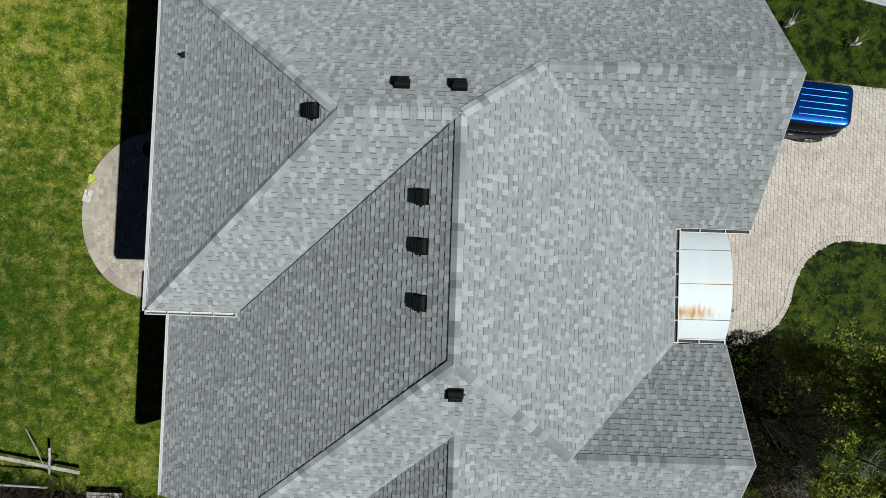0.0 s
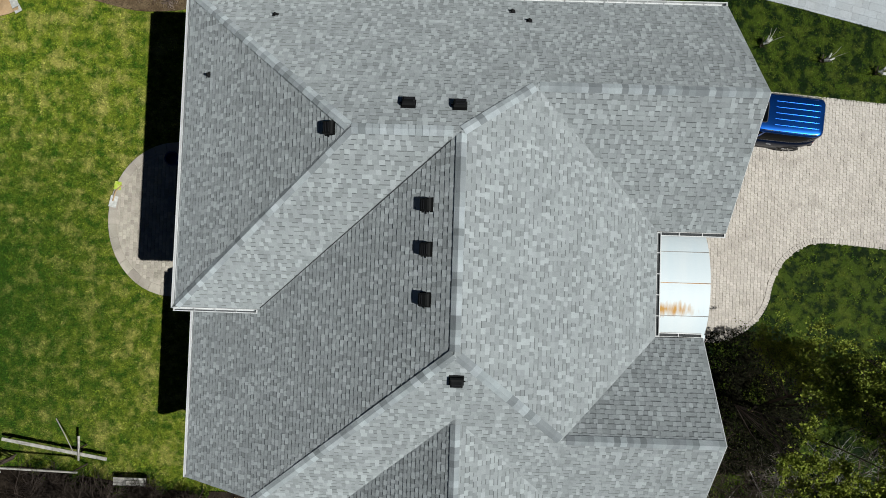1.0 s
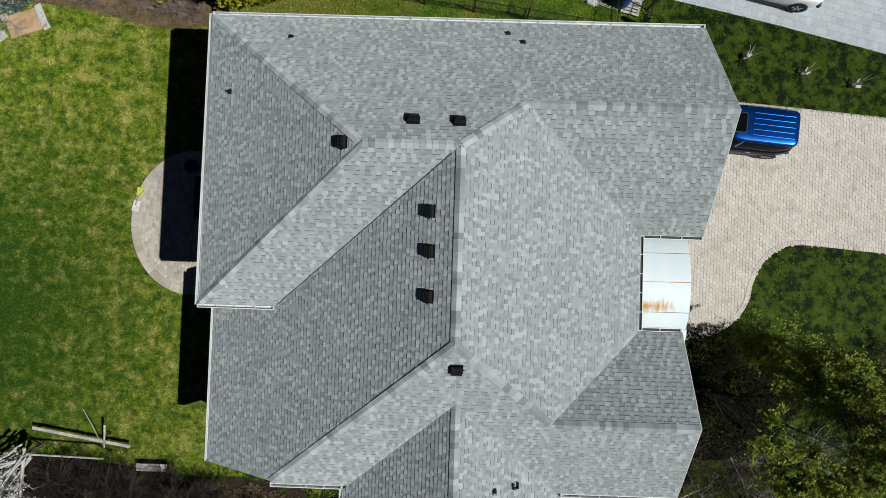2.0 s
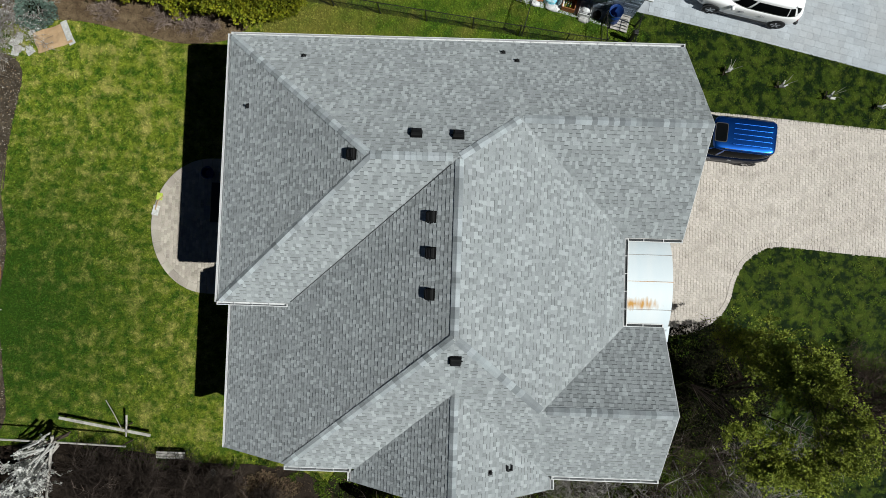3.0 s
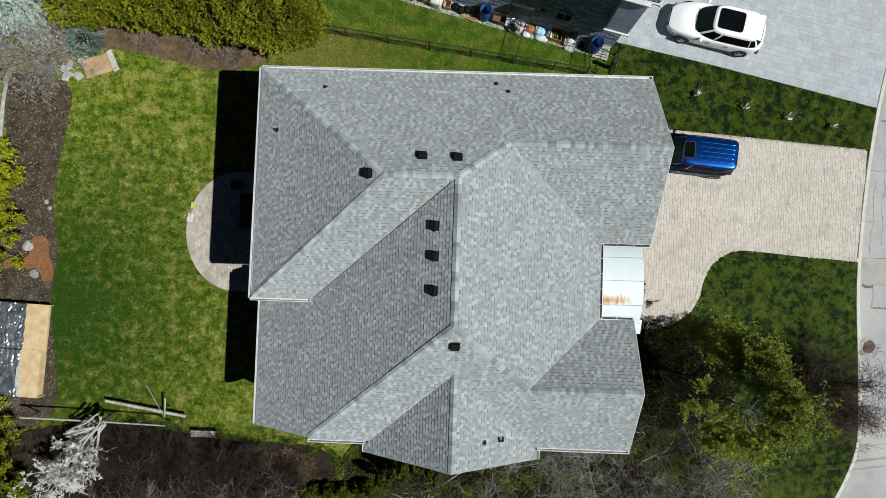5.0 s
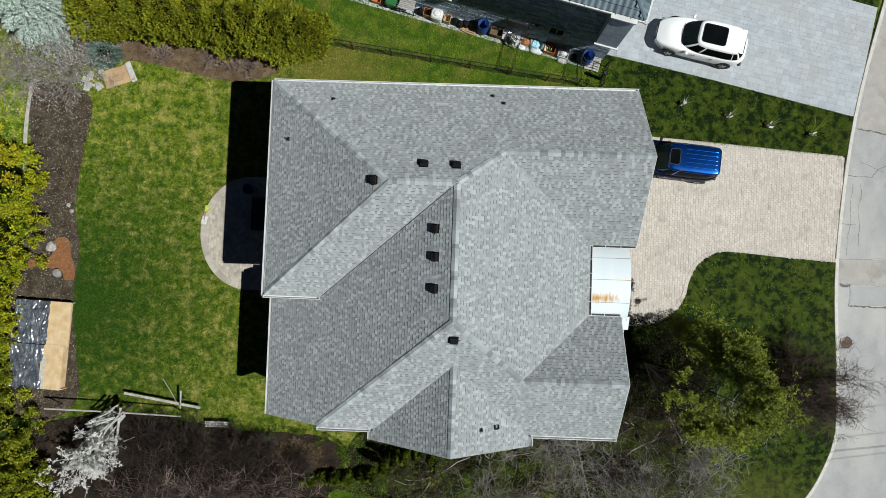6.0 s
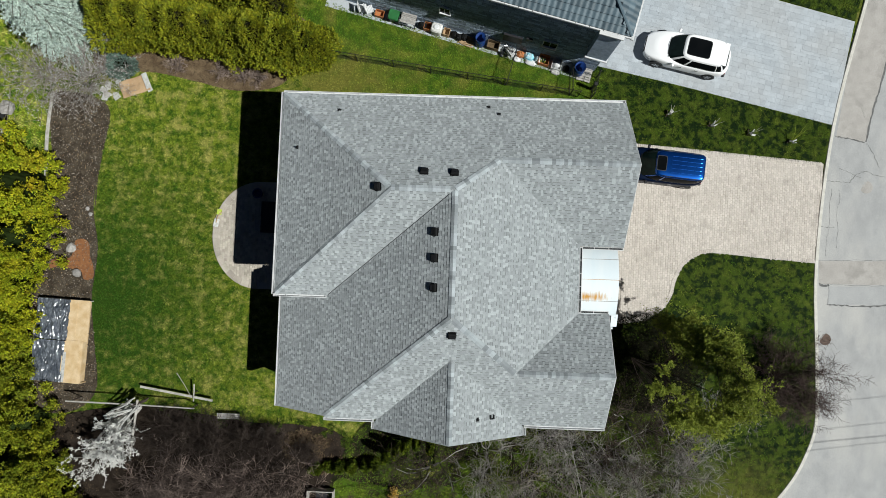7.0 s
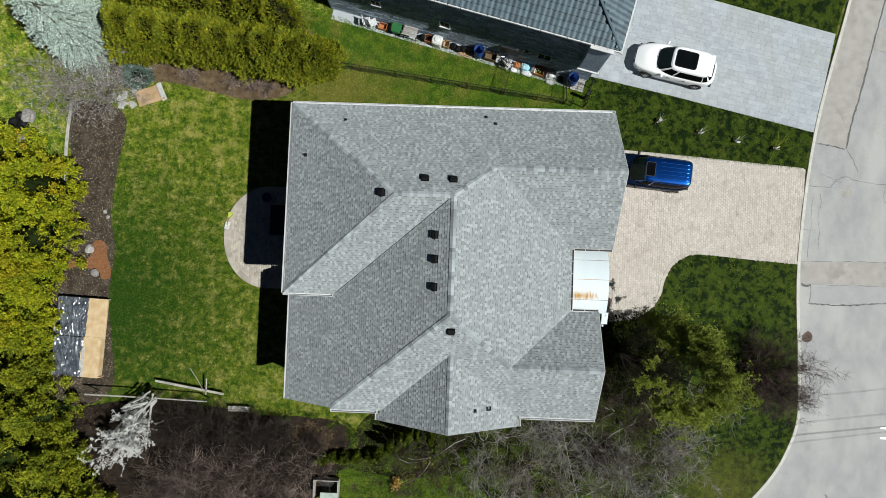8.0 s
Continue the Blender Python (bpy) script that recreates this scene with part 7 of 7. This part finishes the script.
box_part("door", (-0.3, 0.72, -0.85, -0.2, 0.61, 0.64), mat("pale_green_paint", (0.42, 0.52, 0.46), (0.5, 0.58, 0.52), rough=0.6), hut, "pale green door panel")


for y in (-9.25, -9.9):
    sheet("road_marking", [(28.0, y + 0.17), (28.6, y + 0.14), (28.6, y), (28.0, y + 0.03)], M_WHITE, 0.012, "short white painted road mark", "road marking", skirt=0.02)
for k, (x, y) in enumerate(((-27.0, 8.6), (-27.4, 8.2), (-26.8, 8.1), (-27.3, 7.7))):
    ob = thing("rubbish_bag", (x, y, 0.0), "shiny black rubbish bag on the grass", "bag", "garden rubbish bags")
    rg = np.random.default_rng(60 + k)
    rings = []
    for z, w in ((0, 0.8), (0.3, 1.0), (0.65, 0.85), (1.0, 0.3)):
        j = rg.uniform(0.85, 1.12, 14)
        rings.append([(p[0] * j[i] * w, p[1] * j[i] * w, z * 0.42) for i, p in enumerate(plan_ring(-0.32, 0.32, 0.3, 0, 14, 3))])
    part("sack", slices(bmesh.new(), rings), M_BLACK, ob)
    part("tie", tube(bmesh.new(), [Vector((0, 0, 0.4)), Vector((0.03, 0.02, 0.5))], [0.05, 0.02], 6), M_BLACK, ob)


# Service cable from the eaves to a timber pole at the back of the plot.
pole = thing("utility_pole", (9.0, -19.0, ground_z(9.0, -19.0)), "weathered timber utility pole behind the trees", "utility pole")
part("shaft", tube(bmesh.new(), [Vector((0, 0, -0.3)), Vector((0, 0, 8.2))], [0.15, 0.11], 12), M_WOOD, pole)
box_part("cross_arm", (-0.9, 0.9, -0.06, 0.06, 7.5, 7.62), M_WOOD, pole)
cable = thing("service_cable", (7.0, -9.7, 0), "thin pale overhead cable from the house to a pole", "cable")
ends = Vector((-0.49, 1.6, 2.85)), Vector((2.0, -9.3, ground_z(9.0, -19.0) + 7.6))
part("wire", tube(bmesh.new(), [ends[0].lerp(ends[1], t) - Vector((0, 0, 1.6 * t * (1 - t))) for t in np.linspace(0, 1, 14)], [0.014] * 14, 5), M_GREYSTONE, cable)


# Overhead lines beyond the corner of the street: only their shadows fall on the asphalt.
for k, (x0, y0, x1, y1, half) in enumerate(((24.6, -7.07, 28.26, -6.69, 0.011), (24.31, -8.74, 28.34, -8.33, 0.012), (22.68, -9.68, 28.38, -9.16, 0.02), (22.51, -10.16, 28.4, -9.52, 0.013))):
    line = thing("overhead_line", (0, 0, 0), "thin black overhead power line above the street", "power line", "overhead lines")
    rise = 11.2 - 0.15 * k
    slope = (y1 - y0) / (x1 - x0)
    spans = [Vector((x + rise * SUN.x / SUN.z, y0 + slope * (x - x0) + rise * SUN.y / SUN.z, ground_z(24, -9) + rise + 0.0006 * (x - 25) ** 2)) for x in np.linspace(-52, 60, 28)]
    part("wire", tube(bmesh.new(), spans, [half] * 28, 5), M_BLACK, line)
for x, y in ((-43.8, -17.5), (68.0, -9.6)):
    post = thing("line_pole", (x, y, ground_z(x, y)), "tall weathered timber pole carrying power lines", "utility pole", "line poles")
    part("shaft", tube(bmesh.new(), [Vector((0, 0, -0.3)), Vector((0, 0, 11.6))], [0.16, 0.11], 12), M_WOOD, post)
    for z in (9.6, 10.6, 11.2):
        box_part("cross_arm", (-0.05, 0.05, -1.6, 2.2, z, z + 0.1), M_WOOD, post)


# ---- paving, piece by piece ----
def paver_shape(name, a, b, cut, h, material):
    """A block with clipped corners and a worn rim; a, b: its half sizes."""
    ring = [(a, b - cut), (a - cut, b), (-a + cut, b), (-a, b - cut), (-a, -b + cut), (-a + cut, -b), (a - cut, -b), (a, -b + cut)]
    v = [(x, y, -0.02) for x, y in ring] + [(x * 0.985, y * 0.985, h - 0.006) for x, y in ring] + [(x * 0.9, y * 0.93, h) for x, y in ring]
    f = [(k * 8 + i, k * 8 + (i + 1) % 8, k * 8 + 8 + (i + 1) % 8, k * 8 + 8 + i) for k in range(2) for i in range(8)] + [list(range(16, 24))]
    me = bpy.data.meshes.new(name)
    me.from_pydata(v, [], f)
    me.materials.append(material)
    return me


def lay(owner, me, places, name, limit, order, material, label):
    """Pieces of one shape: the first by the given order as objects, the rest joined."""
    places = sorted(places, key=order)
    base = np.array([v.co[:] for v in me.vertices])
    polys = [tuple(p.vertices) for p in me.polygons]
    rng, verts, faces = random.Random(len(places)), [], []
    for i, (x, y, turn) in enumerate(places):
        z = ground_z(x, y) + 0.03 + rng.uniform(-0.004, 0.004)
        if i < limit:
            ob = new(name, me)
            ob.parent = owner
            ob.matrix_basis = pose(x, y, z, rng.uniform(-0.8, 0.8), rng.uniform(-0.8, 0.8), turn)
        else:
            c, s, b = math.cos(radians(turn)), math.sin(radians(turn)), len(verts)
            verts.extend((x + c * p[0] - s * p[1], y + s * p[0] + c * p[1], z + p[2]) for p in base)
            faces.extend(tuple(b + k for k in q) for q in polys)
    if verts:
        raw(name + "s", verts, faces, material, owner, label, "stuff")


drive = sheet("driveway", DRIVE, M_JOINT, 0.032, "beige interlocking concrete paver driveway", "driveway")
spots, cx, cy, row = [], 0.145, 0.205, 0
x = 7.4
while x < 22.3:
    y = -3.0 + (row % 2) * cy / 2
    while y < 7.9:
        if inside(DRIVE, x, y):
            spots.append((x, y, 0))
        y += cy
    x, row = x + cx, row + 1
lay(drive, paver_shape("paver", cx / 2 - 0.006, cy / 2 - 0.006, 0.024, 0.014, M_PAVER), spots, "paver", 240, lambda p: abs(p[0] - 9.6) + abs(p[1] + 0.3), M_PAVER, "beige interlocking concrete pavers")
rim, border = [(22.0, 1.22)] + smooth_line([(18.5, 1.42), (15.6, 1.6), (14.55, 1.32), (13.83, 0.7), (13.42, -0.18), (13.22, -1.06), (12.83, -1.74), (12.15, -2.32), (11.2, -2.66), (9.5, -2.8)], 12), []
acc = 0.0
for (ax, ay), (bx, by) in zip(rim, rim[1:]):
    L = math.hypot(bx - ax, by - ay)
    while acc < L:
        border.append((ax + (bx - ax) * acc / L, ay + (by - ay) * acc / L, math.degrees(math.atan2(by - ay, bx - ax)) + 90))
        acc += 0.118
    acc -= L
edge_me = paver_shape("border_paver", 0.11, 0.053, 0.012, 0.036, M_PAVER)
lay(drive, edge_me, border, "border_paver", 60, lambda p: p[0], M_PAVER, "beige border pavers")
lay(drive, edge_me, [(8.3 + 0.118 * k, 7.84 - 0.055 * 0.118 * k, 87) for k in range(118)], "border_paver", 20, lambda p: p[0], M_PAVER, "beige border pavers")

patio = sheet("patio", PATIO, M_JOINT, 0.03, "half-round grey cobble patio with slab border", "patio")
spots, row, x = [], 0, -13.55
while x < -8.1:
    y = -1.6 + (row % 2) * 0.1
    while y < 4.8:
        u, w = min(0, (x + 11.2)) / 2.36, (y - 1.58) / 2.74
        if u * u + w * w < 1 and x < -8.1:
            spots.append((x, y, 0))
        y += 0.2
    x, row = x + 0.15, row + 1
lay(patio, paver_shape("cobble", 0.066, 0.091, 0.02, 0.024, M_PATIO), spots, "cobble", 270, lambda p: abs(p[0] + 12.2), M_PATIO, "grey-beige cobbles")
for k in range(17):
    a0, a1 = math.pi * k / 17 + 0.008, math.pi * (k + 1) / 17 - 0.008
    ring = [(-11.2 - 2.73 * math.sin(a), 1.58 + 3.12 * math.cos(a)) for a in np.linspace(a0, a1, 4)] + [(-11.2 - 2.40 * math.sin(a), 1.58 + 2.77 * math.cos(a)) for a in np.linspace(a1, a0, 4)]
    n = len(ring)
    raw("border_slab", [(x, y, 0.0) for x, y in ring] + [(x, y, 0.062) for x, y in ring], [list(range(n, 2 * n))] + [(i, (i + 1) % n, n + (i + 1) % n, n + i) for i in range(n)], M_PATIO, patio)

apron = sheet("slab_driveway", SLABS, M_SLABJOINT, 0.03, "pale grey concrete slab driveway", "driveway")
edge = ccw([(8.9, 12.2), (22.75, 9.45), (23.85, 15.7), (9.8, 18.6)])
rng = random.Random(77)
slabs, sv, sf = 0, [], []
a = radians(-11.2)
v = -0.2
while v < 9.5:
    h = rng.choice((0.2, 0.3, 0.3))
    u = -2.0
    while u < 16.5:
        w = rng.choice((0.3, 0.42, 0.55))
        g = 0.0025
        rect = [(u + g, v + g), (u + w - g, v + g), (u + w - g, v + h - g), (u + g, v + h - g)]
        rect = [(8.9 + math.cos(a) * p - math.sin(a) * q, 12.2 + math.sin(a) * p + math.cos(a) * q) for p, q in rect]
        q = clip_poly(rect, edge)
        u += w
        if len(q) < 3 or abs(area(q)) < 0.01:
            continue
        q, dz = ccw(q), rng.uniform(0, 0.003)
        n = len(q)
        vv = [(x, y, ground_z(x, y) + 0.025) for x, y in q] + [(x, y, ground_z(x, y) + 0.044 + dz) for x, y in q]
        ff = [list(range(n, 2 * n))] + [(i, (i + 1) % n, n + (i + 1) % n, n + i) for i in range(n)]
        if slabs < 300 and v < 5.2:
            slabs += 1
            raw("slab", vv, ff, M_SLAB, apron)
        else:
            sf += [tuple(len(sv) + k for k in f) for f in ff]
            sv += vv
    v += h
raw("slabs", sv, sf, M_SLAB, apron, "pale grey concrete slabs", "stuff")


# ---- shingles ----
def shingle_shape(w, thick):
    h = 0.143
    v = [(0, 0, thick), (w, 0, thick), (w, h + 0.017, 0.003), (0, h + 0.017, 0.003), (0, 0, 0), (w, 0, 0), (w, h + 0.01, 0), (0, h + 0.01, 0)]
    me = bpy.data.meshes.new("shingle")
    me.from_pydata(v, [], [(0, 1, 2, 3), (4, 5, 1, 0), (5, 6, 2, 1), (7, 4, 0, 3)])
    me.materials.append(M_TAB if thick > 0.015 else M_SHINGLE)
    return me


WIDTHS, THICKS = (0.10, 0.12, 0.14, 0.16, 0.18), (0.010, 0.020)
SHAPES = {(w, t): shingle_shape(w, t) for w in WIDTHS for t in THICKS}


def cover(slope, seed):
    """Lapped rows of shingle tabs over a roof slope, cut to its outline."""
    rng = random.Random(seed)
    pieces, c, gx, gy = SLOPES[slope]
    g = math.hypot(gx, gy)
    ux, uy = gx / g, gy / g
    ex, ey = uy, -ux
    step = 0.143 / math.sqrt(1 + g * g)
    pts = [p for poly in pieces for p in poly]
    us, vs = [p[0] * ex + p[1] * ey for p in pts], [p[0] * ux + p[1] * uy for p in pts]
    polys = [ccw(p) for p in pieces]
    base = tilt_on(slope, 0, 0).to_3x3().to_4x4()
    layers, bands, singles = {t: ([], []) for t in THICKS}, [], 0
    v = min(vs) - 0.02
    while v < max(vs):
        u, t = min(us) - rng.uniform(0.02, 0.25), THICKS[0]
        while u < max(us):
            w = rng.choice(WIDTHS)
            t = THICKS[1] if (t == THICKS[0]) == (rng.random() > 0.12) else THICKS[0]
            rect = [(u * ex + v * ux, u * ey + v * uy), ((u + w) * ex + v * ux, (u + w) * ey + v * uy),
                    ((u + w) * ex + (v + step * 1.12) * ux, (u + w) * ey + (v + step * 1.12) * uy), (u * ex + (v + step * 1.12) * ux, u * ey + (v + step * 1.12) * uy)]
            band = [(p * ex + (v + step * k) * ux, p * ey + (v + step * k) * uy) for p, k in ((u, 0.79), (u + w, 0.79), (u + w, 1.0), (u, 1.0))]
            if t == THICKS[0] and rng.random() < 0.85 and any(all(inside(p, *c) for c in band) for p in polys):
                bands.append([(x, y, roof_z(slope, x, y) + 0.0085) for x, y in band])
            for poly in polys:
                q = clip_poly(rect, poly)
                if len(q) < 3 or abs(area(q)) < 1e-4:
                    continue
                near = slope == "west" and -2.15 < rect[0][0] < -0.35 and -1.0 < rect[0][1] < 2.0
                if near and singles < 300 and abs(abs(area(q)) - w * step * 1.12) < 1e-5:
                    singles += 1
                    ob = new("shingle", SHAPES[w, t])
                    ob.parent = DECKS[slope]
                    m = base.copy()
                    m.translation = (*rect[0], roof_z(slope, *rect[0]) + 0.001)
                    ob.matrix_basis = m
                    continue
                q = ccw(q)
                verts, faces = layers[t]
                b, n = len(verts), len(q)
                for x, y in q:
                    s = (x * ux + y * uy - v) / step
                    verts.append((x, y, roof_z(slope, x, y) + 0.001 + t * (1 - s) + 0.004 * s))
                verts.extend((x, y, roof_z(slope, x, y)) for x, y in q)
                faces.append(list(range(b, b + n)))
                faces.extend((b + n + i, b + n + (i + 1) % n, b + (i + 1) % n, b + i) for i in range(n))
            u += w + 0.001
        v += step
    for t, material in zip(THICKS, (M_SHINGLE, M_TAB)):
        raw("shingles", *layers[t], material, DECKS[slope], "grey laminated asphalt shingles", "stuff")
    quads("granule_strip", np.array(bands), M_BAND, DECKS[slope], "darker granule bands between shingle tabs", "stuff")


for k, slope in enumerate(SLOPES):
    cover(slope, 40 + k)
